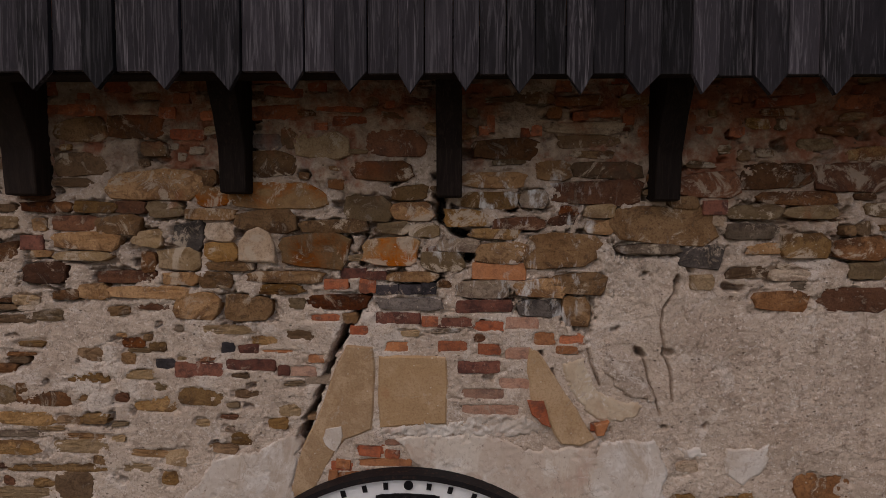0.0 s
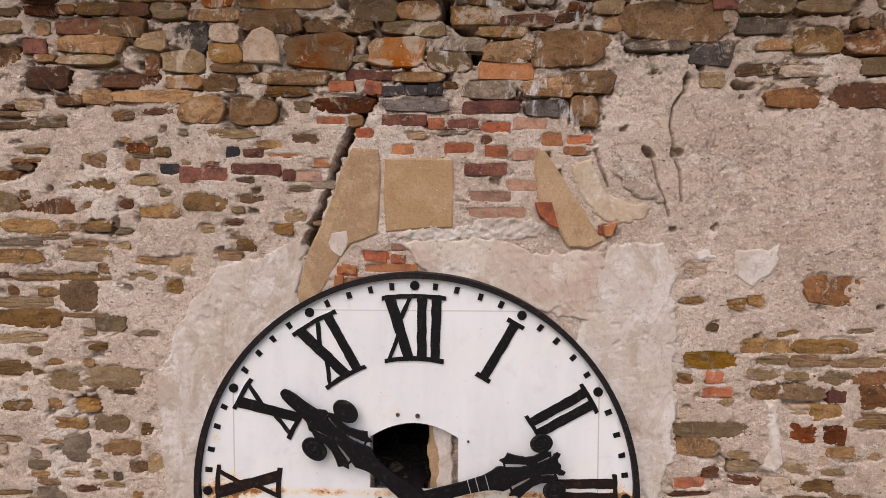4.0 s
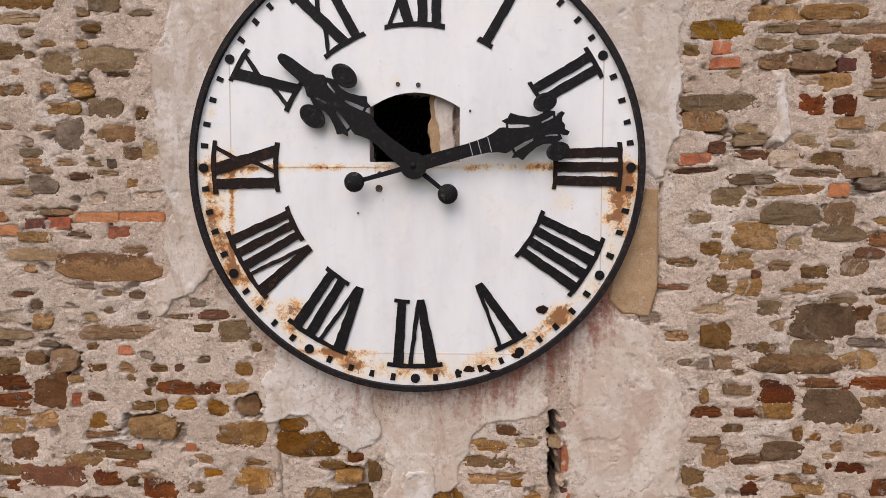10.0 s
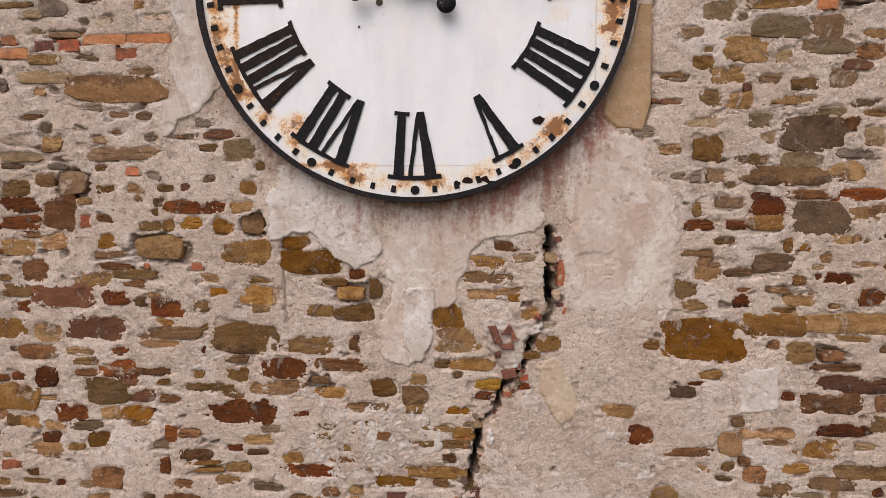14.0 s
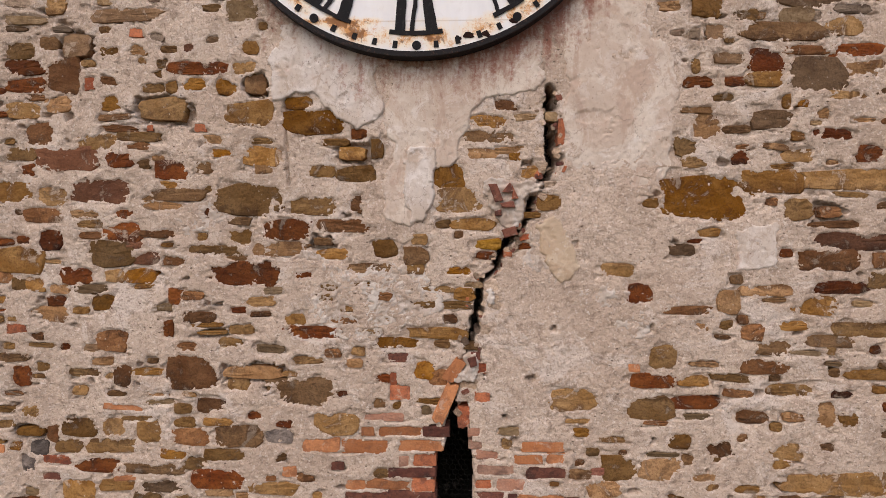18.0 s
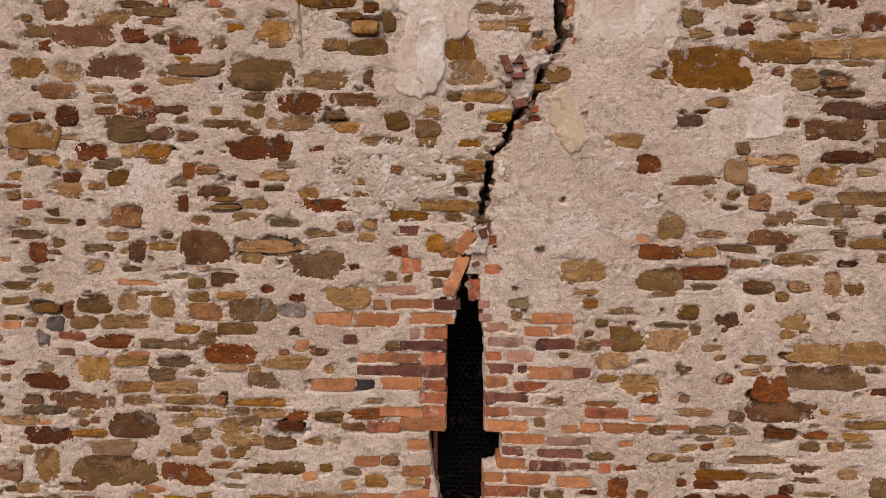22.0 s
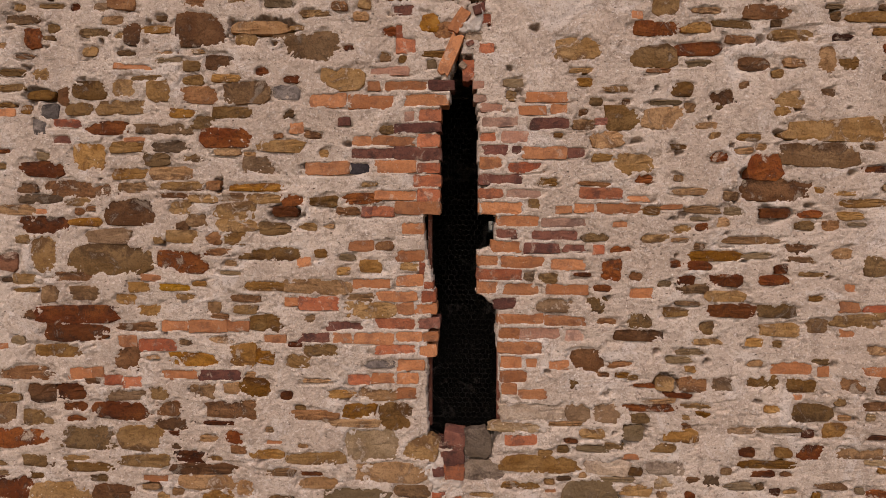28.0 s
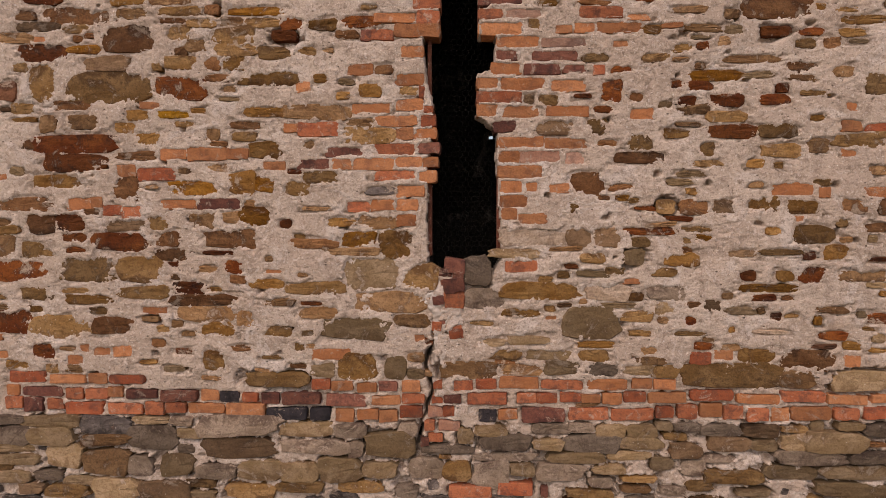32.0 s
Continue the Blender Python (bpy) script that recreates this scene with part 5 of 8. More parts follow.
def lay(pieces, turn=0.0):
    """Beds stones and bricks in the wall: middle x, z, width, height, kind."""
    for x, z, w, h, kind in pieces:
        rng = random.Random(int(x * 1000) * 7 + int(z * 1000))
        square = kind in BRICK
        if not square and float(along(np.array(x), np.array(z), CRACKS[1][0])) < 0.05:
            continue
        cut = False
        if not turn:
            x, w, cut = side_of_crack(x, z, w)
            if w < 0.035:
                continue
        kind = rng.choice((UPPER if z > 12.0 else DULLER if z > 8.9 else LOWER if z > 4.4 or (z > 3.6 and abs(x - 0.3) > 1.3) else PALER if z > 3.6 else FOOT).get(kind, (kind,)))
        ob = new("brick" if square else "stone", piece_mesh(kind, rng.randrange(10 if square else 18)))
        ob.parent = stage_at(z)
        rough = float(rough_zone(np.array(z))) * (0.35 if z > 12.72 else 1.0)
        gappy = rng.random() < 0.05 + 0.35 * rough
        grow = 1.06 if square else (1.04 if gappy else 1.14)
        if cut:
            grow = 1.0
        if gappy:
            x, z = x + rng.uniform(-0.006, 0.006), z + rng.uniform(0.0, 0.008)
        out = -0.014 if turn > 10 else -0.001 if turn else rng.uniform(0.006, 0.013) - (0.03 if z < 3.3 else 0.012) * rough * rng.random()
        low = square and z < 3.62
        tall = h * (0.9 if low else grow)
        ob.matrix_basis = pose(x, seat(x, z) + out, z, 0, turn + rng.uniform(-1.5, 1.5), 0) @ Matrix.Diagonal((w * (0.96 if low else grow), 1, tall, 1))
        # loose pieces stand in an open joint, deepest underneath
        loose = gappy and not square
        LAID.append((x, z - 0.005 * loose, 0.02 if turn else w + 0.008 * loose, h + 0.010 * loose, square, 0.06 if loose else 0.014 + (0.034 if z < 3.3 else 0.014) * rough, 0.010 if square else rng.uniform(0.012, 0.03 - 0.01 * rough)))


lay([
    (-1.84, 13.23, 0.16, 0.061, "red"), (1.20, 13.18, 0.06, 0.083, "red"), (-1.53, 13.14, 0.29, 0.123, "brown"), (0.45, 13.14, 0.04, 0.087, "red"), (0.96, 13.12, 0.38, 0.060, "pale"),
    (-1.85, 13.12, 0.29, 0.123, "brown"), (0.70, 13.11, 0.06, 0.057, "red"), (0.64, 13.10, 0.05, 0.054, "red"), (-0.67, 13.07, 0.08, 0.110, "brown"), (0.98, 13.05, 0.31, 0.066, "brown"),
    (-0.79, 13.05, 0.16, 0.085, "slate"), (-0.07, 13.04, 0.30, 0.139, "brown"), (-0.49, 13.03, 0.28, 0.137, "ochre"), (-1.43, 13.01, 0.15, 0.086, "brown"), (0.53, 13.01, 0.34, 0.105, "ochre"),
    (-1.85, 12.93, 0.29, 0.124, "brown"), (-0.76, 12.93, 0.25, 0.138, "brown"), (-0.15, 12.89, 0.32, 0.104, "brown"), (0.79, 12.89, 0.18, 0.106, "brown"), (1.08, 12.89, 0.35, 0.090, "brown"),
    (2.00, 12.86, 0.39, 0.137, "brown"), (-1.14, 12.85, 0.13, 0.093, "brown"), (2.39, 12.85, 0.37, 0.151, "brown"), (0.47, 12.84, 0.33, 0.085, "brown")])
lay([
    (-0.41, 12.82, 0.03, 0.058, "orange"), (-1.43, 12.81, 0.48, 0.161, "brown"), (1.63, 12.81, 0.34, 0.129, "brown"), (-2.11, 12.77, 0.18, 0.078, "brown"), (1.01, 12.77, 0.48, 0.127, "brown"),
    (-0.74, 12.75, 0.50, 0.139, "burnt"), (-1.10, 12.75, 0.18, 0.105, "burnt"), (2.12, 12.74, 0.40, 0.075, "amber"), (0.44, 12.73, 0.32, 0.091, "olive"), (0.69, 12.73, 0.15, 0.109, "grey"),
    (1.51, 12.71, 0.16, 0.072, "brown"), (-1.57, 12.69, 0.16, 0.069, "brown"), (1.67, 12.69, 0.13, 0.078, "plum"), (-1.96, 12.69, 0.10, 0.056, "brown"), (-2.10, 12.69, 0.20, 0.060, "rust"),
    (-1.77, 12.69, 0.24, 0.062, "ochre"), (-0.23, 12.68, 0.25, 0.138, "grey"), (-2.31, 12.68, 0.16, 0.047, "brown"), (-1.37, 12.67, 0.21, 0.090, "ochre"), (0.88, 12.67, 0.10, 0.055, "rust"),
    (1.05, 12.67, 0.16, 0.073, "ochre"), (0.02, 12.66, 0.24, 0.110, "amber"), (2.19, 12.66, 0.30, 0.075, "grey"), (1.88, 12.66, 0.29, 0.087, "grey")])
lay([
    (-1.11, 12.65, 0.27, 0.062, "grey"), (0.32, 12.63, 0.23, 0.092, "ochre"), (-0.80, 12.61, 0.33, 0.121, "ochre"), (0.60, 12.60, 0.27, 0.067, "brown"), (-1.89, 12.60, 0.24, 0.082, "brown"),
    (-1.64, 12.59, 0.25, 0.100, "tan"), (-2.10, 12.59, 0.08, 0.069, "tan"), (1.40, 12.59, 0.52, 0.199, "tan"), (1.05, 12.58, 0.15, 0.076, "tan"), (-0.43, 12.58, 0.38, 0.080, "brown"),
    (2.46, 12.57, 0.08, 0.081, "brown"), (-0.10, 12.57, 0.19, 0.071, "grey"), (0.08, 12.56, 0.16, 0.074, "grey"), (1.87, 12.56, 0.27, 0.081, "grey"), (2.38, 12.56, 0.07, 0.060, "brown"),
    (-1.06, 12.55, 0.15, 0.100, "pale"), (0.47, 12.54, 0.28, 0.067, "olive"), (-1.24, 12.53, 0.16, 0.144, "slate"), (-1.48, 12.51, 0.18, 0.100, "grey"), (-1.83, 12.50, 0.36, 0.094, "ochre"),
    (-2.14, 12.49, 0.13, 0.079, "plum"), (2.16, 12.48, 0.25, 0.132, "olive"), (0.27, 12.48, 0.22, 0.068, "grey"), (1.32, 12.46, 0.35, 0.058, "grey")])
lay([
    (2.45, 12.46, 0.29, 0.132, "brown"), (-0.53, 12.45, 0.36, 0.174, "burnt"), (0.84, 12.45, 0.39, 0.189, "tan"), (-0.10, 12.44, 0.32, 0.167, "burnt"), (0.51, 12.44, 0.26, 0.114, "tan"),
    (-1.05, 12.44, 0.17, 0.100, "ochre"), (-2.32, 12.43, 0.16, 0.108, "brown"), (-2.09, 12.42, 0.13, 0.041, "tan"), (1.60, 12.42, 0.23, 0.115, "slate"), (-1.86, 12.41, 0.32, 0.057, "ochre"),
    (0.19, 12.39, 0.22, 0.105, "ochre"), (-1.30, 12.39, 0.24, 0.132, "grey"), (-1.47, 12.38, 0.08, 0.110, "ochre"), (-1.01, 12.36, 0.24, 0.053, "grey"), (2.50, 12.34, 0.20, 0.096, "ochre"),
    (0.50, 12.33, 0.29, 0.089, "orange"), (2.08, 12.32, 0.21, 0.060, "pale"), (-0.31, 12.32, 0.14, 0.056, "plum"), (-0.18, 12.31, 0.11, 0.047, "plum"), (-2.08, 12.31, 0.26, 0.130, "brown"),
    (0.02, 12.30, 0.28, 0.059, "amber"), (-0.69, 12.30, 0.40, 0.066, "tan"), (-1.60, 12.29, 0.34, 0.073, "brown"), (-1.09, 12.28, 0.18, 0.091, "tan")])
lay([
    (1.61, 12.28, 0.12, 0.079, "ochre"), (-1.29, 12.28, 0.20, 0.076, "tan"), (0.94, 12.27, 0.28, 0.107, "ochre"), (-0.41, 12.26, 0.13, 0.059, "red"), (-0.23, 12.25, 0.09, 0.075, "red"),
    (0.11, 12.24, 0.08, 0.065, "black"), (0.73, 12.24, 0.30, 0.102, "grey"), (-0.73, 12.23, 0.26, 0.053, "yellow"), (0.41, 12.23, 0.31, 0.108, "grey"), (-0.12, 12.23, 0.12, 0.053, "black"),
    (0.01, 12.23, 0.12, 0.053, "black"), (-1.48, 12.21, 0.44, 0.066, "ochre"), (-1.80, 12.21, 0.16, 0.086, "tan"), (-1.96, 12.19, 0.16, 0.060, "brown"), (2.43, 12.19, 0.34, 0.124, "brown"),
    (2.04, 12.18, 0.27, 0.100, "ochre"), (-0.40, 12.16, 0.33, 0.084, "rust"), (-2.19, 12.16, 0.15, 0.054, "grey"), (-0.00, 12.15, 0.33, 0.065, "slate"), (-0.63, 12.15, 0.09, 0.060, "ochre"),
    (0.42, 12.14, 0.30, 0.065, "plum"), (0.72, 12.13, 0.22, 0.090, "slate"), (-1.20, 12.13, 0.23, 0.145, "tan"), (-0.91, 12.12, 0.28, 0.151, "ochre")])
lay([
    (0.93, 12.11, 0.16, 0.176, "ochre"), (-2.33, 12.11, 0.17, 0.032, "brown"), (-0.06, 12.07, 0.24, 0.062, "plum"), (-0.47, 12.07, 0.16, 0.044, "red"), (-2.07, 12.07, 0.17, 0.058, "grey"),
    (0.26, 12.05, 0.20, 0.059, "plum"), (0.12, 12.05, 0.09, 0.059, "red"), (0.63, 12.05, 0.18, 0.062, "pink"), (-2.29, 12.05, 0.26, 0.045, "brown"), (0.45, 12.03, 0.17, 0.062, "red"),
    (-1.04, 12.00, 0.29, 0.044, "tan"), (-0.28, 12.00, 0.10, 0.053, "red"), (-0.61, 11.97, 0.15, 0.054, "grey"), (0.75, 11.96, 0.13, 0.075, "orange"), (0.90, 11.96, 0.15, 0.059, "red"),
    (-0.81, 11.94, 0.15, 0.054, "olive"), (-1.57, 11.92, 0.12, 0.061, "rust"), (0.24, 11.91, 0.16, 0.063, "red"), (-0.07, 11.91, 0.14, 0.063, "orange"), (-2.16, 11.91, 0.15, 0.032, "tan"),
    (0.45, 11.90, 0.13, 0.066, "red"), (-1.43, 11.90, 0.09, 0.057, "ochre"), (0.88, 11.90, 0.12, 0.047, "orange"), (-1.02, 11.90, 0.08, 0.060, "black")])
lay([
    (-0.91, 11.89, 0.12, 0.054, "plum"), (0.61, 11.88, 0.14, 0.062, "pink"), (-0.72, 11.88, 0.23, 0.022, "orange"), (-1.82, 11.85, 0.14, 0.077, "brown"), (-2.22, 11.85, 0.17, 0.023, "brown"),
    (-0.53, 11.84, 0.10, 0.051, "orange"), (-1.60, 11.83, 0.08, 0.064, "tan"), (-2.24, 11.81, 0.11, 0.045, "brown"), (0.39, 11.80, 0.23, 0.069, "plum"), (-0.90, 11.80, 0.29, 0.064, "plum"),
    (-1.38, 11.80, 0.12, 0.064, "black"), (-1.19, 11.77, 0.27, 0.083, "plum"), (-0.59, 11.77, 0.16, 0.063, "pink"), (-0.71, 11.77, 0.07, 0.064, "plum"), (-2.34, 11.77, 0.17, 0.052, "brown"),
    (-1.83, 11.72, 0.23, 0.058, "olive"), (0.59, 11.71, 0.16, 0.056, "pink"), (0.40, 11.65, 0.25, 0.063, "pink"), (-1.18, 11.62, 0.23, 0.103, "tan"), (-2.35, 11.62, 0.17, 0.110, "ochre"),
    (-2.10, 11.59, 0.30, 0.084, "brown"), (-1.44, 11.57, 0.22, 0.084, "tan"), (0.74, 11.56, 0.10, 0.110, "red"), (0.46, 11.56, 0.31, 0.057, "pink")])
lay([
    (-0.68, 11.54, 0.13, 0.064, "tan"), (-1.80, 11.48, 0.17, 0.068, "olive"), (-2.20, 11.48, 0.31, 0.078, "olive"), (1.06, 11.47, 0.09, 0.047, "red"), (-1.95, 11.47, 0.14, 0.052, "brown"),
    (-2.26, 11.39, 0.36, 0.039, "grey"), (-1.87, 11.38, 0.24, 0.033, "tan"), (-0.94, 11.38, 0.13, 0.071, "tan"), (-0.07, 11.37, 0.13, 0.038, "pink"), (-0.22, 11.32, 0.16, 0.058, "red"),
    (-1.89, 11.32, 0.30, 0.078, "tan"), (-2.29, 11.31, 0.31, 0.075, "olive"), (-1.33, 11.26, 0.13, 0.085, "tan"), (1.55, 11.25, 0.12, 0.063, "pale"), (-0.14, 11.25, 0.30, 0.045, "orange"),
    (-0.38, 11.23, 0.12, 0.064, "red"), (-2.03, 11.19, 0.58, 0.046, "tan"), (-0.14, 11.19, 0.21, 0.039, "red"), (-0.35, 11.17, 0.14, 0.058, "orange"), (2.29, 11.14, 0.29, 0.163, "rust"),
    (-1.37, 11.14, 0.09, 0.072, "olive"), (-2.11, 11.10, 0.13, 0.046, "tan"), (-1.93, 11.08, 0.21, 0.165, "brown"), (-2.27, 11.04, 0.38, 0.066, "brown")])
lay([
    (-1.91, 10.97, 0.22, 0.026, "brown"), (-2.25, 10.95, 0.42, 0.106, "ochre"), (-1.75, 10.93, 0.17, 0.099, "tan"), (-2.30, 10.84, 0.34, 0.060, "brown"), (1.94, 10.83, 0.35, 0.078, "ochre"),
    (2.25, 10.83, 0.33, 0.077, "olive"), (-2.19, 10.76, 0.09, 0.040, "grey"), (2.18, 10.75, 0.23, 0.066, "grey"), (1.97, 10.75, 0.18, 0.042, "tan"), (1.66, 10.75, 0.29, 0.096, "yellow"),
    (2.44, 10.74, 0.29, 0.054, "brown"), (1.94, 10.67, 0.18, 0.066, "tan"), (2.50, 10.66, 0.17, 0.078, "brown"), (2.11, 10.66, 0.13, 0.048, "grey"), (-2.32, 10.66, 0.30, 0.087, "tan"),
    (2.30, 10.65, 0.20, 0.078, "brown"), (1.67, 10.65, 0.11, 0.066, "red"), (1.51, 10.64, 0.08, 0.054, "olive"), (-1.74, 10.61, 0.33, 0.123, "tan"), (-2.03, 10.59, 0.21, 0.124, "ochre"),
    (1.95, 10.57, 0.16, 0.081, "tan"), (2.16, 10.57, 0.25, 0.096, "brown"), (1.68, 10.57, 0.16, 0.060, "red"), (2.33, 10.55, 0.09, 0.072, "plum")])
lay([
    (2.52, 10.55, 0.15, 0.138, "brown"), (2.27, 10.46, 0.16, 0.090, "tan"), (-2.09, 10.45, 0.09, 0.057, "tan"), (-2.32, 10.44, 0.22, 0.063, "olive"), (-1.90, 10.44, 0.14, 0.082, "ochre"),
    (2.51, 10.40, 0.19, 0.036, "ochre"), (-1.76, 10.35, 0.20, 0.114, "tan"), (1.69, 10.35, 0.45, 0.091, "tan"), (2.32, 10.34, 0.12, 0.103, "rust"), (2.15, 10.34, 0.16, 0.109, "rust"),
    (-2.00, 10.34, 0.18, 0.060, "olive"), (-1.55, 10.31, 0.07, 0.069, "olive"), (1.58, 10.25, 0.24, 0.110, "tan"), (2.36, 10.24, 0.15, 0.061, "tan"), (-2.11, 10.23, 0.13, 0.025, "tan"),
    (-1.70, 10.20, 0.21, 0.089, "tan"), (-1.97, 10.19, 0.16, 0.162, "grey"), (1.83, 10.15, 0.19, 0.067, "tan"), (2.13, 10.14, 0.18, 0.073, "brown"), (2.32, 10.13, 0.12, 0.037, "brown"),
    (-1.51, 10.10, 0.09, 0.095, "tan"), (-2.19, 10.09, 0.13, 0.051, "tan"), (-1.61, 10.09, 0.10, 0.070, "tan"), (1.54, 10.05, 0.17, 0.062, "red")])
lay([
    (2.01, 10.05, 0.15, 0.086, "pale"), (2.21, 10.05, 0.23, 0.076, "tan"), (-2.00, 10.04, 0.10, 0.032, "tan"), (-1.84, 10.03, 0.09, 0.032, "tan"), (-1.73, 10.03, 0.05, 0.051, "grey"),
    (-2.13, 10.00, 0.14, 0.051, "brown"), (2.39, 9.98, 0.17, 0.067, "grey"), (-1.76, 9.98, 0.12, 0.032, "ochre"), (2.18, 9.97, 0.26, 0.043, "brown"), (1.84, 9.94, 0.26, 0.055, "grey"),
    (-1.61, 9.92, 0.07, 0.054, "ochre"), (-2.13, 9.91, 0.17, 0.097, "grey"), (2.52, 9.91, 0.20, 0.067, "grey"), (2.30, 9.88, 0.12, 0.074, "orange"), (2.06, 9.88, 0.35, 0.052, "olive"),
    (-2.25, 9.87, 0.11, 0.045, "ochre"), (1.72, 9.85, 0.20, 0.105, "tan"), (2.06, 9.75, 0.30, 0.108, "tan"), (-2.07, 9.75, 0.19, 0.036, "brown"), (2.32, 9.75, 0.16, 0.123, "grey"),
    (-1.57, 9.73, 0.26, 0.058, "orange"), (-2.41, 9.73, 0.10, 0.052, "orange"), (-1.84, 9.72, 0.26, 0.058, "orange"), (-2.19, 9.69, 0.11, 0.062, "plum")])
lay([
    (-2.05, 9.69, 0.13, 0.071, "red"), (-2.38, 9.65, 0.17, 0.059, "orange"), (-1.70, 9.64, 0.13, 0.065, "red"), (2.32, 9.64, 0.26, 0.080, "brown"), (1.88, 9.63, 0.27, 0.143, "ochre"),
    (-1.94, 9.63, 0.15, 0.039, "grey"), (2.56, 9.61, 0.16, 0.080, "brown"), (-2.19, 9.61, 0.20, 0.059, "ochre"), (2.08, 9.58, 0.09, 0.072, "tan"), (1.64, 9.56, 0.12, 0.069, "ochre"),
    (-2.20, 9.51, 0.31, 0.072, "ochre"), (1.79, 9.49, 0.21, 0.094, "tan"), (2.01, 9.46, 0.12, 0.056, "brown"), (2.41, 9.46, 0.15, 0.106, "grey"), (-1.77, 9.44, 0.55, 0.147, "tan"),
    (2.20, 9.43, 0.16, 0.069, "ochre"), (-2.24, 9.43, 0.07, 0.046, "tan"), (1.69, 9.36, 0.15, 0.101, "tan"), (2.15, 9.35, 0.25, 0.056, "olive"), (1.84, 9.34, 0.14, 0.091, "olive"),
    (-1.76, 9.29, 0.11, 0.039, "brown"), (-2.28, 9.28, 0.12, 0.036, "brown"), (2.34, 9.28, 0.17, 0.044, "brown"), (-1.61, 9.28, 0.09, 0.046, "brown")])
lay([
    (2.57, 9.27, 0.17, 0.044, "ochre"), (1.63, 9.23, 0.18, 0.076, "ochre"), (1.96, 9.23, 0.12, 0.082, "ochre"), (2.46, 9.21, 0.10, 0.078, "brown"), (2.26, 9.16, 0.35, 0.202, "brown"),
    (2.60, 9.14, 0.11, 0.094, "grey"), (-2.41, 9.14, 0.15, 0.046, "grey"), (-2.18, 9.12, 0.12, 0.096, "olive"), (-1.22, 9.09, 0.11, 0.046, "ochre"), (-1.04, 9.07, 0.18, 0.118, "ochre"),
    (1.67, 9.07, 0.16, 0.137, "ochre"), (-1.75, 9.06, 0.41, 0.079, "brown"), (-2.37, 9.04, 0.23, 0.050, "tan"), (2.49, 9.04, 0.20, 0.047, "grey"), (1.89, 9.01, 0.13, 0.073, "olive"),
    (2.18, 9.01, 0.18, 0.089, "ochre"), (-2.43, 8.99, 0.12, 0.033, "brown"), (-1.69, 8.96, 0.08, 0.053, "red"), (2.45, 8.95, 0.21, 0.101, "olive"), (1.73, 8.92, 0.11, 0.083, "grey"),
    (2.11, 8.92, 0.46, 0.102, "tan"), (-2.23, 8.90, 0.11, 0.073, "grey"), (-2.06, 8.88, 0.18, 0.146, "grey"), (-2.41, 8.86, 0.18, 0.094, "grey")])
lay([
    (-0.99, 8.86, 0.09, 0.072, "ochre"), (-1.86, 8.85, 0.11, 0.060, "tan"), (2.52, 8.81, 0.30, 0.070, "brown"), (2.24, 8.81, 0.24, 0.051, "brown"), (-1.53, 8.77, 0.07, 0.050, "ochre"),
    (1.81, 8.77, 0.17, 0.064, "grey"), (2.02, 8.76, 0.23, 0.128, "rust"), (-2.38, 8.76, 0.24, 0.087, "rust"), (-1.03, 8.74, 0.15, 0.073, "olive"), (-1.30, 8.74, 0.39, 0.073, "brown"),
    (1.62, 8.73, 0.05, 0.080, "ochre"), (-2.15, 8.71, 0.22, 0.201, "brown"), (2.57, 8.70, 0.21, 0.089, "grey"), (2.31, 8.67, 0.31, 0.186, "grey"), (-1.99, 8.66, 0.06, 0.074, "red"),
    (-2.39, 8.65, 0.23, 0.081, "rust"), (-1.34, 8.65, 0.13, 0.067, "ochre"), (2.02, 8.65, 0.22, 0.084, "tan"), (1.63, 8.64, 0.17, 0.065, "brown"), (-0.97, 8.64, 0.13, 0.119, "grey"),
    (1.85, 8.64, 0.11, 0.052, "brown"), (-1.14, 8.63, 0.12, 0.100, "ochre"), (-1.48, 8.63, 0.07, 0.067, "ochre"), (-2.32, 8.58, 0.11, 0.037, "brown")])
lay([
    (-2.19, 8.54, 0.15, 0.094, "tan"), (-1.86, 8.54, 0.12, 0.094, "ochre"), (-0.71, 8.53, 0.15, 0.074, "ochre"), (2.14, 8.52, 0.05, 0.077, "ochre"), (2.23, 8.51, 0.06, 0.039, "ochre"),
    (-2.41, 8.50, 0.20, 0.095, "olive"), (-1.54, 8.50, 0.30, 0.134, "olive"), (-1.01, 8.47, 0.27, 0.140, "ochre"), (2.06, 8.42, 0.22, 0.107, "grey"), (0.43, 8.42, 0.26, 0.067, "tan"),
    (-0.62, 8.42, 0.34, 0.135, "ochre"), (1.70, 8.39, 0.16, 0.137, "grey"), (-1.62, 8.39, 0.04, 0.037, "red"), (-1.31, 8.39, 0.07, 0.047, "red"), (0.85, 8.36, 0.04, 0.150, "red"),
    (-2.31, 8.36, 0.17, 0.132, "brown"), (-1.69, 8.34, 0.25, 0.054, "ochre"), (0.42, 8.33, 0.28, 0.074, "tan"), (-0.93, 8.31, 0.12, 0.034, "olive"), (-1.96, 8.31, 0.25, 0.088, "ochre"),
    (-0.49, 8.30, 0.15, 0.041, "tan"), (1.58, 8.27, 0.13, 0.105, "olive"), (1.89, 8.26, 0.11, 0.033, "brown"), (-0.24, 8.26, 0.07, 0.111, "ochre")])
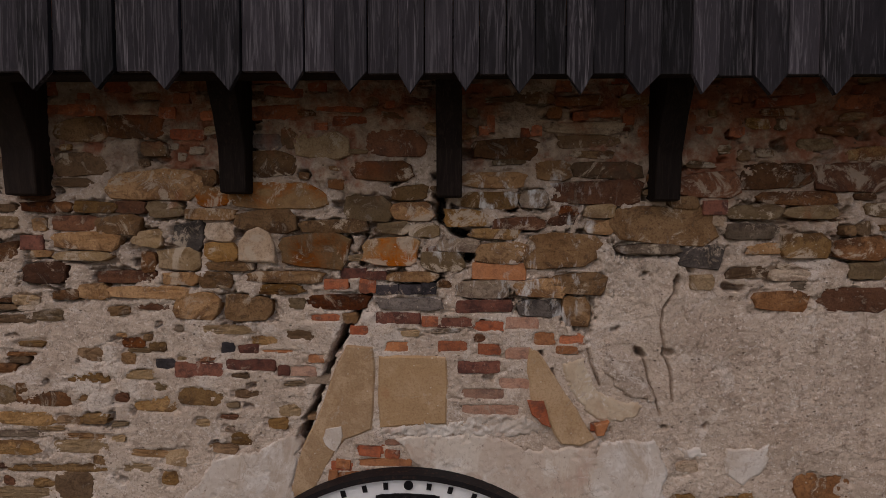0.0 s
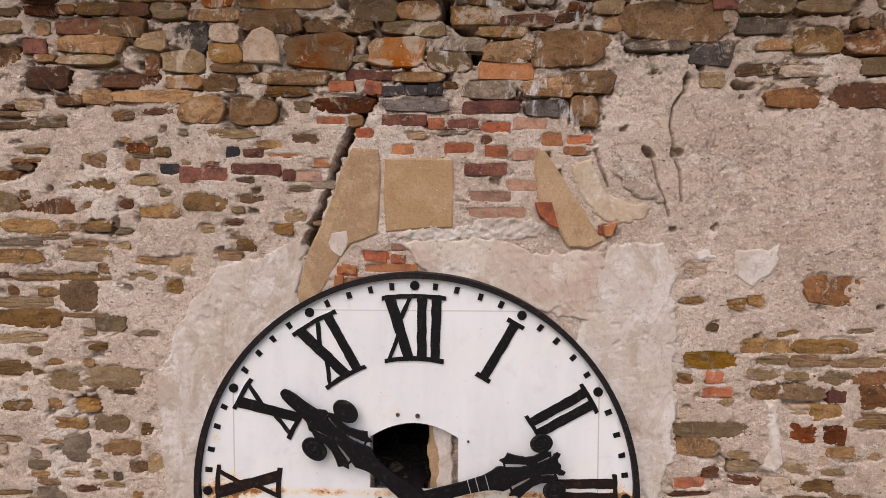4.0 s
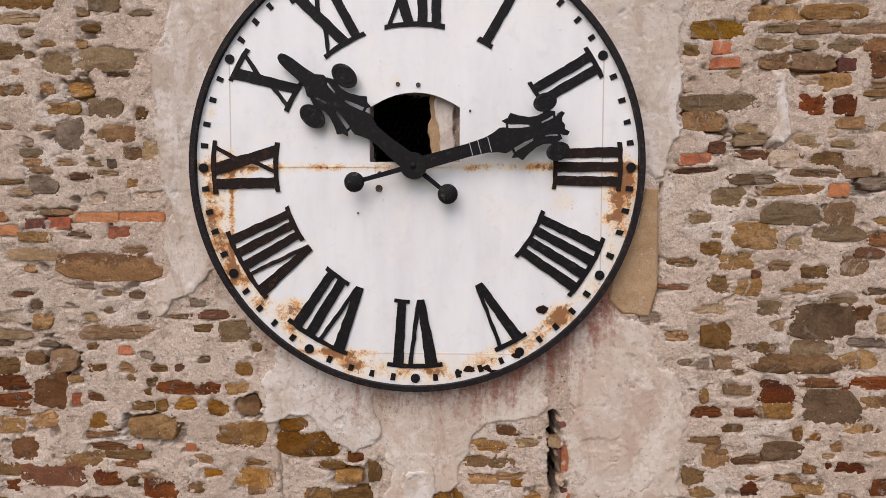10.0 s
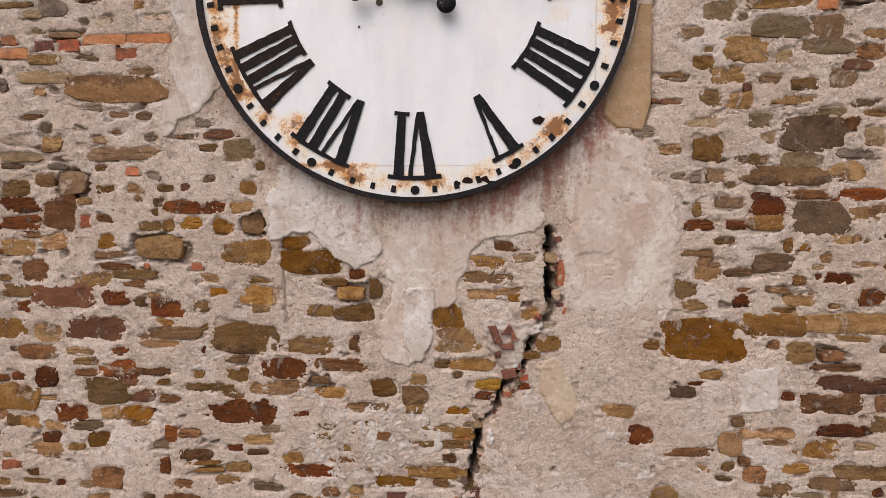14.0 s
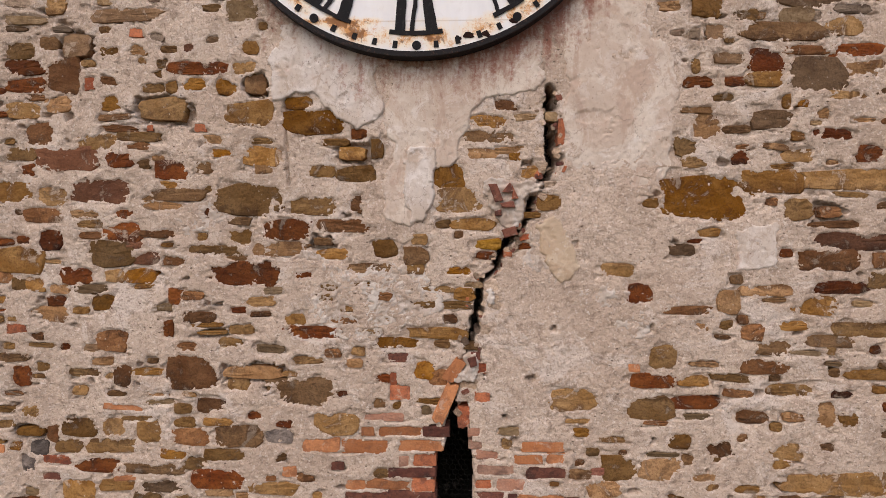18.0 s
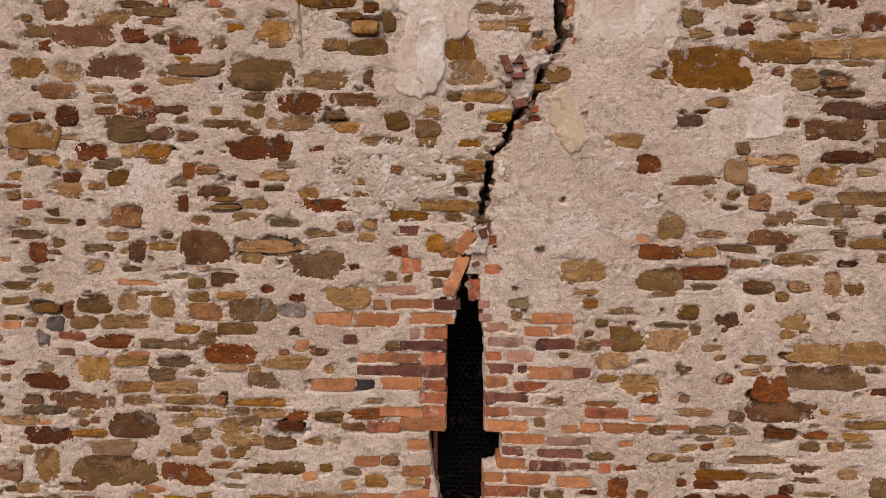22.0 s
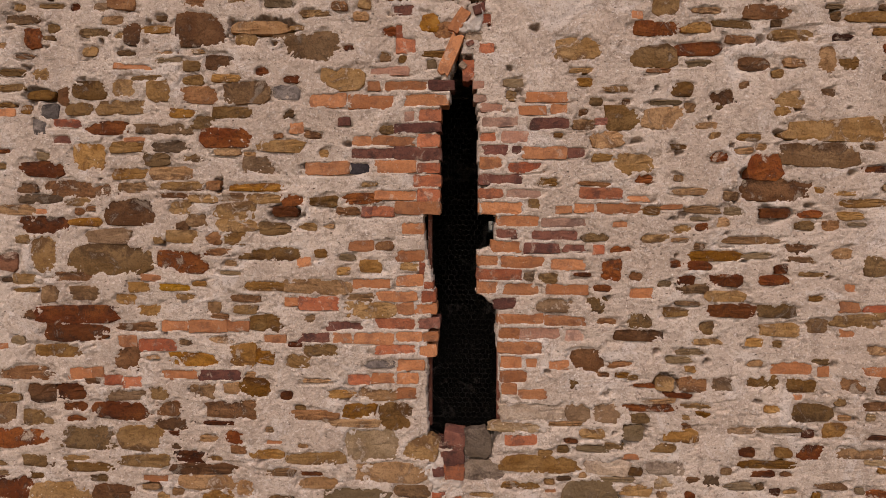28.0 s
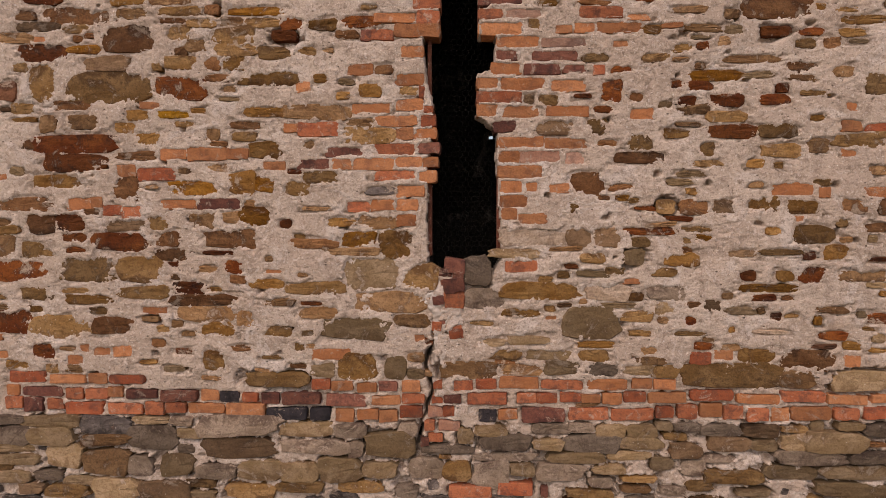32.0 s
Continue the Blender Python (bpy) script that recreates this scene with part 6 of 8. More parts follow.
lay([
    (0.73, 8.25, 0.09, 0.067, "pale"), (-2.43, 8.24, 0.18, 0.082, "olive"), (-1.17, 8.24, 0.13, 0.044, "ochre"), (0.39, 8.23, 0.17, 0.057, "tan"), (-0.39, 8.23, 0.16, 0.081, "ochre"),
    (-0.93, 8.22, 0.23, 0.108, "tan"), (2.62, 8.22, 0.15, 0.097, "rust"), (2.22, 8.21, 0.17, 0.075, "brown"), (0.58, 8.21, 0.07, 0.047, "ochre"), (-2.14, 8.21, 0.37, 0.136, "rust"),
    (-1.58, 8.21, 0.07, 0.034, "tan"), (1.89, 8.20, 0.10, 0.078, "brown"), (-1.81, 8.20, 0.16, 0.082, "rust"), (1.63, 8.18, 0.15, 0.066, "olive"), (0.73, 8.15, 0.06, 0.067, "pale"),
    (-1.29, 8.15, 0.12, 0.074, "tan"), (-2.39, 8.14, 0.08, 0.068, "brown"), (-0.93, 8.14, 0.10, 0.051, "tan"), (-1.49, 8.14, 0.20, 0.109, "brown"), (-0.58, 8.13, 0.15, 0.072, "ochre"),
    (0.66, 8.12, 0.10, 0.067, "ochre"), (-0.37, 8.11, 0.23, 0.092, "ochre"), (0.19, 8.09, 0.17, 0.152, "ochre"), (2.53, 8.07, 0.52, 0.119, "brown")])
lay([
    (2.08, 8.06, 0.37, 0.133, "tan"), (0.77, 8.05, 0.12, 0.037, "pale"), (-1.95, 8.01, 0.37, 0.142, "rust"), (-2.48, 8.01, 0.28, 0.122, "ochre"), (0.60, 7.99, 0.06, 0.084, "red"),
    (-1.51, 7.99, 0.42, 0.069, "tan"), (-2.24, 7.98, 0.17, 0.104, "brown"), (0.52, 7.97, 0.09, 0.078, "plum"), (1.70, 7.97, 0.52, 0.254, "amber"), (-1.02, 7.96, 0.42, 0.193, "olive"),
    (0.24, 7.95, 0.27, 0.143, "olive"), (0.77, 7.94, 0.18, 0.101, "tan"), (-0.37, 7.93, 0.07, 0.096, "brown"), (-0.63, 7.92, 0.27, 0.110, "ochre"), (0.67, 7.92, 0.07, 0.068, "red"),
    (0.59, 7.91, 0.08, 0.058, "plum"), (2.23, 7.90, 0.16, 0.117, "ochre"), (2.42, 7.88, 0.13, 0.067, "brown"), (-2.04, 7.87, 0.19, 0.049, "tan"), (-1.79, 7.87, 0.11, 0.056, "brown"),
    (-2.31, 7.86, 0.23, 0.084, "brown"), (0.49, 7.85, 0.09, 0.061, "pale"), (-1.09, 7.83, 0.14, 0.045, "tan"), (0.62, 7.82, 0.11, 0.085, "pale")])
lay([
    (2.44, 7.81, 0.29, 0.040, "brown"), (-2.01, 7.81, 0.16, 0.049, "brown"), (0.33, 7.81, 0.24, 0.068, "tan"), (-0.45, 7.80, 0.31, 0.079, "brown"), (-0.79, 7.78, 0.27, 0.124, "rust"),
    (-1.82, 7.76, 0.23, 0.108, "rust"), (-1.60, 7.75, 0.21, 0.049, "brown"), (-2.01, 7.74, 0.13, 0.046, "brown"), (-1.09, 7.73, 0.14, 0.094, "ochre"), (0.64, 7.73, 0.06, 0.041, "red"),
    (0.01, 7.72, 0.09, 0.062, "brown"), (2.58, 7.71, 0.44, 0.100, "rust"), (-2.26, 7.71, 0.14, 0.127, "rust"), (-2.43, 7.71, 0.09, 0.049, "rust"), (-2.57, 7.70, 0.13, 0.042, "rust"),
    (-0.57, 7.70, 0.12, 0.052, "tan"), (0.44, 7.69, 0.19, 0.068, "yellow"), (-1.74, 7.68, 0.11, 0.042, "rust"), (1.56, 7.66, 0.15, 0.068, "grey"), (-0.84, 7.66, 0.33, 0.090, "tan"),
    (-0.20, 7.66, 0.14, 0.103, "tan"), (-1.22, 7.65, 0.35, 0.063, "olive"), (2.17, 7.64, 0.07, 0.047, "rust"), (-0.52, 7.63, 0.19, 0.062, "ochre")])
lay([
    (0.54, 7.63, 0.05, 0.034, "red"), (-1.88, 7.63, 0.26, 0.148, "olive"), (-0.01, 7.62, 0.14, 0.103, "tan"), (2.74, 7.60, 0.13, 0.084, "brown"), (2.42, 7.60, 0.32, 0.118, "brown"),
    (-1.67, 7.60, 0.15, 0.077, "rust"), (-2.48, 7.59, 0.33, 0.149, "ochre"), (1.19, 7.54, 0.18, 0.075, "olive"), (-0.30, 7.54, 0.27, 0.069, "tan"), (-0.02, 7.54, 0.12, 0.062, "ochre"),
    (0.24, 7.53, 0.15, 0.045, "ochre"), (-1.09, 7.51, 0.47, 0.136, "brown"), (-1.87, 7.49, 0.11, 0.078, "ochre"), (-1.71, 7.49, 0.18, 0.088, "ochre"), (-2.11, 7.49, 0.19, 0.096, "rust"),
    (2.73, 7.48, 0.17, 0.101, "brown"), (-2.58, 7.48, 0.13, 0.071, "brown"), (-2.47, 7.44, 0.11, 0.071, "brown"), (2.50, 7.44, 0.29, 0.068, "rust"), (-2.37, 7.44, 0.12, 0.092, "ochre"),
    (0.44, 7.44, 0.08, 0.069, "pale"), (2.06, 7.42, 0.29, 0.068, "tan"), (1.33, 7.40, 0.15, 0.127, "rust"), (0.30, 7.39, 0.17, 0.083, "tan")])
lay([
    (-1.49, 7.37, 0.08, 0.099, "rust"), (1.85, 7.35, 0.13, 0.136, "tan"), (0.46, 7.34, 0.08, 0.076, "pale"), (-1.94, 7.33, 0.15, 0.099, "ochre"), (-2.25, 7.33, 0.11, 0.071, "brown"),
    (2.35, 7.33, 0.24, 0.112, "ochre"), (0.15, 7.32, 0.39, 0.056, "ochre"), (1.61, 7.30, 0.27, 0.051, "brown"), (-0.43, 7.30, 0.09, 0.042, "ochre"), (-0.96, 7.26, 0.14, 0.035, "brown"),
    (-2.30, 7.25, 0.23, 0.093, "grey"), (-1.35, 7.24, 0.20, 0.071, "brown"), (-0.75, 7.23, 0.12, 0.070, "ochre"), (1.84, 7.21, 0.07, 0.055, "ochre"), (2.23, 7.21, 0.16, 0.055, "tan"),
    (1.70, 7.20, 0.08, 0.052, "grey"), (2.65, 7.19, 0.36, 0.082, "ochre"), (-1.54, 7.17, 0.06, 0.096, "rust"), (1.99, 7.17, 0.13, 0.086, "brown"), (0.41, 7.17, 0.06, 0.056, "pale"),
    (-2.50, 7.16, 0.14, 0.057, "red"), (-0.66, 7.15, 0.42, 0.078, "brown"), (0.12, 7.15, 0.38, 0.077, "tan"), (-1.27, 7.14, 0.19, 0.025, "tan")])
lay([
    (2.46, 7.12, 0.28, 0.075, "grey"), (-1.90, 7.09, 0.19, 0.122, "brown"), (-0.12, 7.09, 0.24, 0.063, "ochre"), (2.12, 7.07, 0.20, 0.086, "tan"), (-2.02, 7.04, 0.11, 0.050, "grey"),
    (1.47, 7.01, 0.15, 0.149, "brown"), (0.34, 7.01, 0.08, 0.060, "plum"), (-0.13, 7.00, 0.14, 0.063, "plum"), (-1.96, 6.96, 0.13, 0.050, "tan"), (2.07, 6.96, 0.28, 0.083, "brown"),
    (1.30, 6.95, 0.07, 0.049, "orange"), (0.38, 6.94, 0.07, 0.063, "red"), (2.70, 6.92, 0.28, 0.062, "tan"), (0.04, 6.92, 0.11, 0.106, "ochre"), (-1.02, 6.90, 0.37, 0.079, "tan"),
    (-1.40, 6.89, 0.30, 0.208, "brown"), (0.12, 6.88, 0.12, 0.095, "brown"), (-0.15, 6.87, 0.04, 0.085, "red"), (1.65, 6.87, 0.17, 0.063, "tan"), (1.42, 6.87, 0.28, 0.084, "brown"),
    (-1.84, 6.87, 0.11, 0.126, "brown"), (-2.49, 6.86, 0.11, 0.120, "brown"), (0.31, 6.84, 0.12, 0.064, "pale"), (2.23, 6.82, 0.26, 0.066, "brown")])
lay([
    (-1.10, 6.82, 0.14, 0.072, "grey"), (-0.72, 6.78, 0.40, 0.168, "tan"), (-0.11, 6.78, 0.12, 0.086, "red"), (-2.12, 6.77, 0.09, 0.058, "ochre"), (0.39, 6.76, 0.09, 0.058, "red"),
    (0.95, 6.75, 0.30, 0.136, "olive"), (1.66, 6.74, 0.27, 0.078, "brown"), (1.40, 6.70, 0.27, 0.136, "olive"), (-1.28, 6.69, 0.18, 0.084, "brown"), (2.45, 6.67, 0.11, 0.151, "tan"),
    (-1.46, 6.67, 0.11, 0.063, "ochre"), (2.57, 6.65, 0.11, 0.077, "tan"), (2.01, 6.65, 0.18, 0.078, "brown"), (-0.21, 6.63, 0.24, 0.055, "pink"), (-2.45, 6.63, 0.11, 0.071, "grey"),
    (0.27, 6.63, 0.09, 0.131, "red"), (-1.74, 6.60, 0.22, 0.035, "ochre"), (-1.24, 6.59, 0.18, 0.046, "ochre"), (-1.45, 6.58, 0.13, 0.060, "ochre"), (-0.51, 6.58, 0.27, 0.136, "olive"),
    (0.99, 6.55, 0.09, 0.051, "ochre"), (-0.11, 6.54, 0.26, 0.062, "orange"), (-1.91, 6.54, 0.14, 0.106, "brown"), (-0.31, 6.54, 0.08, 0.059, "orange")])
lay([
    (0.34, 6.54, 0.07, 0.048, "pink"), (0.11, 6.54, 0.16, 0.062, "plum"), (-2.15, 6.53, 0.24, 0.113, "ochre"), (-1.68, 6.52, 0.14, 0.123, "grey"), (1.58, 6.50, 0.12, 0.085, "ochre"),
    (-1.11, 6.50, 0.27, 0.130, "grey"), (-0.86, 6.50, 0.16, 0.087, "slate"), (-2.45, 6.50, 0.18, 0.064, "ochre"), (-1.42, 6.49, 0.23, 0.106, "brown"), (-2.31, 6.49, 0.07, 0.107, "brown"),
    (0.76, 6.46, 0.25, 0.062, "orange"), (0.35, 6.46, 0.08, 0.048, "pink"), (0.01, 6.45, 0.28, 0.076, "orange"), (1.83, 6.45, 0.19, 0.095, "brown"), (-0.60, 6.45, 0.22, 0.087, "orange"),
    (-0.33, 6.44, 0.28, 0.084, "orange"), (2.21, 6.44, 0.23, 0.095, "ochre"), (1.06, 6.43, 0.08, 0.048, "ochre"), (-1.90, 6.42, 0.38, 0.092, "brown"), (-2.55, 6.41, 0.07, 0.054, "ochre"),
    (-2.21, 6.41, 0.16, 0.078, "brown"), (-2.40, 6.40, 0.11, 0.093, "slate"), (0.43, 6.40, 0.15, 0.055, "pink"), (-2.69, 6.39, 0.13, 0.054, "orange")])
lay([
    (0.84, 6.39, 0.11, 0.062, "orange"), (-1.21, 6.38, 0.25, 0.070, "ochre"), (-1.53, 6.38, 0.16, 0.057, "ochre"), (0.67, 6.38, 0.17, 0.059, "orange"), (0.04, 6.36, 0.14, 0.077, "red"),
    (-0.09, 6.35, 0.06, 0.063, "pink"), (1.22, 6.33, 0.20, 0.148, "tan"), (1.47, 6.33, 0.25, 0.130, "grey"), (-0.50, 6.32, 0.08, 0.053, "plum"), (-2.29, 6.32, 0.19, 0.057, "red"),
    (-1.40, 6.32, 0.16, 0.078, "brown"), (1.09, 6.31, 0.08, 0.041, "plum"), (0.48, 6.31, 0.22, 0.059, "pink"), (0.78, 6.30, 0.23, 0.069, "plum"), (-2.47, 6.30, 0.09, 0.090, "slate"),
    (-2.02, 6.29, 0.27, 0.086, "brown"), (1.73, 6.28, 0.13, 0.045, "tan"), (-1.66, 6.28, 0.34, 0.071, "tan"), (-0.80, 6.28, 0.09, 0.070, "orange"), (-0.04, 6.28, 0.28, 0.063, "plum"),
    (-0.23, 6.27, 0.09, 0.053, "grey"), (2.52, 6.25, 0.59, 0.136, "ochre"), (-1.25, 6.22, 0.32, 0.121, "brown"), (-2.33, 6.22, 0.13, 0.057, "plum")])
lay([
    (0.40, 6.22, 0.10, 0.063, "red"), (0.57, 6.22, 0.17, 0.070, "pink"), (-0.19, 6.20, 0.27, 0.060, "orange"), (1.13, 6.20, 0.19, 0.097, "grey"), (0.03, 6.20, 0.14, 0.077, "red"),
    (-0.39, 6.20, 0.12, 0.067, "orange"), (-1.60, 6.17, 0.25, 0.078, "grey"), (-0.91, 6.17, 0.30, 0.071, "olive"), (-1.89, 6.17, 0.24, 0.072, "tan"), (0.44, 6.14, 0.17, 0.070, "plum"),
    (0.58, 6.14, 0.06, 0.052, "plum"), (0.95, 6.12, 0.11, 0.063, "plum"), (0.75, 6.12, 0.27, 0.077, "orange"), (-0.32, 6.12, 0.26, 0.067, "plum"), (-0.04, 6.12, 0.29, 0.077, "plum"),
    (-2.15, 6.11, 0.20, 0.165, "ochre"), (-1.47, 6.10, 0.12, 0.057, "olive"), (2.41, 6.10, 0.45, 0.144, "tan"), (1.10, 6.09, 0.12, 0.052, "ochre"), (-1.70, 6.09, 0.16, 0.082, "olive"),
    (0.42, 6.06, 0.14, 0.074, "orange"), (1.29, 6.05, 0.24, 0.121, "olive"), (-1.05, 6.05, 0.20, 0.107, "grey"), (-0.18, 6.04, 0.26, 0.078, "orange")])
lay([
    (-0.40, 6.03, 0.13, 0.071, "black"), (0.63, 6.03, 0.24, 0.070, "red"), (0.03, 6.03, 0.14, 0.063, "red"), (-0.61, 6.03, 0.27, 0.078, "orange"), (2.10, 6.03, 0.20, 0.148, "brown"),
    (-2.48, 6.03, 0.28, 0.098, "brown"), (-1.61, 6.00, 0.28, 0.082, "tan"), (-1.88, 6.00, 0.24, 0.072, "ochre"), (0.48, 5.96, 0.26, 0.070, "plum"), (0.02, 5.95, 0.17, 0.078, "red"),
    (-1.54, 5.92, 0.27, 0.057, "brown"), (-1.34, 5.92, 0.10, 0.065, "brown"), (-1.86, 5.91, 0.21, 0.065, "tan"), (-2.58, 5.91, 0.14, 0.065, "brown"), (-1.06, 5.91, 0.36, 0.050, "ochre"),
    (-2.21, 5.90, 0.46, 0.116, "brown"), (2.17, 5.89, 0.40, 0.145, "brown"), (1.64, 5.88, 0.20, 0.038, "tan"), (0.63, 5.87, 0.24, 0.056, "pink"), (1.10, 5.87, 0.26, 0.070, "red"),
    (0.42, 5.87, 0.15, 0.063, "red"), (2.58, 5.87, 0.15, 0.034, "ochre"), (-0.18, 5.86, 0.26, 0.057, "orange"), (-1.60, 5.86, 0.16, 0.036, "brown")])
lay([
    (0.03, 5.86, 0.14, 0.078, "red"), (-1.23, 5.85, 0.16, 0.050, "tan"), (1.33, 5.84, 0.14, 0.042, "orange"), (-1.41, 5.84, 0.18, 0.054, "brown"), (-0.40, 5.84, 0.23, 0.064, "brown"),
    (-2.49, 5.84, 0.28, 0.058, "grey"), (-1.01, 5.84, 0.22, 0.057, "brown"), (-0.83, 5.83, 0.14, 0.072, "brown"), (-2.24, 5.82, 0.17, 0.051, "brown"), (-0.64, 5.82, 0.18, 0.064, "tan"),
    (2.69, 5.81, 0.29, 0.052, "tan"), (0.70, 5.80, 0.09, 0.070, "grey"), (-1.56, 5.78, 0.13, 0.090, "olive"), (0.49, 5.78, 0.28, 0.081, "orange"), (-0.04, 5.78, 0.28, 0.082, "orange"),
    (1.00, 5.78, 0.13, 0.060, "orange"), (1.21, 5.77, 0.27, 0.070, "orange"), (-2.66, 5.77, 0.26, 0.066, "tan"), (0.87, 5.77, 0.10, 0.049, "orange"), (-0.28, 5.76, 0.18, 0.064, "red"),
    (-1.21, 5.76, 0.25, 0.108, "olive"), (-0.48, 5.76, 0.14, 0.054, "brown"), (-0.37, 5.75, 0.07, 0.064, "plum"), (-1.89, 5.75, 0.31, 0.167, "brown")])
lay([
    (-0.88, 5.75, 0.17, 0.072, "brown"), (2.37, 5.74, 0.15, 0.045, "rust"), (2.17, 5.74, 0.18, 0.063, "rust"), (2.62, 5.73, 0.15, 0.048, "ochre"), (-1.45, 5.70, 0.13, 0.080, "grey"),
    (0.59, 5.70, 0.26, 0.071, "orange"), (0.87, 5.69, 0.27, 0.056, "pink"), (-2.19, 5.69, 0.22, 0.051, "ochre"), (1.22, 5.68, 0.09, 0.042, "orange"), (-2.47, 5.67, 0.30, 0.117, "brown"),
    (2.50, 5.67, 0.10, 0.069, "brown"), (-1.19, 5.67, 0.25, 0.079, "olive"), (2.34, 5.67, 0.12, 0.056, "ochre"), (-0.74, 5.66, 0.11, 0.050, "brown"), (1.72, 5.66, 0.08, 0.049, "brown"),
    (-0.95, 5.65, 0.20, 0.076, "brown"), (1.59, 5.65, 0.14, 0.049, "brown"), (-0.07, 5.65, 0.14, 0.071, "orange"), (0.52, 5.62, 0.13, 0.064, "plum"), (0.82, 5.61, 0.27, 0.057, "plum"),
    (-1.55, 5.60, 0.20, 0.080, "olive"), (-2.04, 5.60, 0.28, 0.088, "grey"), (-1.35, 5.59, 0.10, 0.091, "brown"), (-1.20, 5.59, 0.14, 0.083, "tan")])
lay([
    (-2.61, 5.58, 0.09, 0.059, "brown"), (1.59, 5.58, 0.10, 0.028, "tan"), (2.02, 5.58, 0.34, 0.042, "tan"), (-0.25, 5.54, 0.11, 0.057, "brown"), (0.52, 5.54, 0.19, 0.078, "orange"),
    (-0.40, 5.54, 0.16, 0.065, "orange"), (0.94, 5.53, 0.14, 0.050, "plum"), (0.74, 5.53, 0.22, 0.064, "plum"), (1.23, 5.52, 0.12, 0.042, "rust"), (1.09, 5.52, 0.07, 0.057, "red"),
    (2.33, 5.52, 0.18, 0.077, "brown"), (2.57, 5.50, 0.13, 0.063, "tan"), (-1.31, 5.50, 0.16, 0.044, "brown"), (-2.47, 5.49, 0.17, 0.228, "brown"), (-1.00, 5.49, 0.37, 0.087, "tan"),
    (1.81, 5.48, 0.32, 0.063, "ochre"), (-0.09, 5.48, 0.18, 0.074, "orange"), (-2.03, 5.45, 0.53, 0.183, "olive"), (0.40, 5.45, 0.13, 0.066, "orange"), (-1.55, 5.44, 0.31, 0.146, "brown"),
    (0.63, 5.44, 0.28, 0.077, "orange"), (-2.73, 5.43, 0.15, 0.111, "rust"), (0.90, 5.43, 0.23, 0.078, "orange"), (2.78, 5.42, 0.14, 0.119, "brown")])
lay([
    (1.70, 5.42, 0.17, 0.056, "brown"), (-0.34, 5.41, 0.14, 0.081, "ochre"), (-0.10, 5.41, 0.12, 0.056, "olive"), (-0.01, 5.40, 0.04, 0.074, "red"), (1.17, 5.39, 0.12, 0.125, "brown"),
    (-0.51, 5.38, 0.09, 0.049, "ochre"), (0.47, 5.36, 0.27, 0.073, "red"), (0.66, 5.35, 0.06, 0.056, "grey"), (-2.30, 5.34, 0.26, 0.063, "brown"), (0.78, 5.34, 0.11, 0.063, "brown"),
    (2.17, 5.33, 0.17, 0.063, "rust"), (1.88, 5.33, 0.19, 0.078, "brown"), (1.63, 5.33, 0.12, 0.060, "brown"), (-2.62, 5.32, 0.15, 0.067, "brown"), (-0.09, 5.32, 0.17, 0.074, "orange"),
    (-0.33, 5.30, 0.24, 0.064, "orange"), (0.03, 5.29, 0.06, 0.046, "red"), (-0.69, 5.28, 0.41, 0.099, "tan"), (-1.01, 5.28, 0.27, 0.058, "ochre"), (1.12, 5.28, 0.11, 0.042, "rust"),
    (0.40, 5.28, 0.13, 0.081, "orange"), (-1.84, 5.27, 0.15, 0.063, "tan"), (0.62, 5.27, 0.27, 0.074, "orange"), (-1.60, 5.27, 0.21, 0.044, "yellow")])
lay([
    (0.90, 5.27, 0.26, 0.063, "orange"), (1.36, 5.25, 0.14, 0.071, "orange"), (-2.21, 5.23, 0.19, 0.089, "tan"), (1.88, 5.23, 0.24, 0.067, "brown"), (0.03, 5.22, 0.09, 0.071, "red"),
    (-0.18, 5.22, 0.27, 0.064, "orange"), (-2.45, 5.22, 0.11, 0.111, "grey"), (-1.52, 5.21, 0.16, 0.044, "ochre"), (-0.40, 5.21, 0.16, 0.047, "tan"), (-1.15, 5.20, 0.18, 0.048, "brown"),
    (-1.93, 5.19, 0.13, 0.066, "tan"), (0.51, 5.18, 0.14, 0.070, "plum"), (-0.85, 5.18, 0.09, 0.054, "orange"), (-0.67, 5.17, 0.26, 0.089, "red"), (1.09, 5.17, 0.13, 0.098, "grey"),
    (2.64, 5.17, 0.13, 0.070, "orange"), (0.82, 5.17, 0.20, 0.091, "grey"), (2.79, 5.16, 0.14, 0.046, "red"), (-1.36, 5.15, 0.09, 0.092, "tan"), (2.19, 5.14, 0.22, 0.085, "ochre"),
    (-0.12, 5.14, 0.11, 0.071, "orange"), (0.01, 5.14, 0.14, 0.071, "orange"), (1.90, 5.14, 0.32, 0.078, "brown"), (1.58, 5.13, 0.15, 0.057, "ochre")])
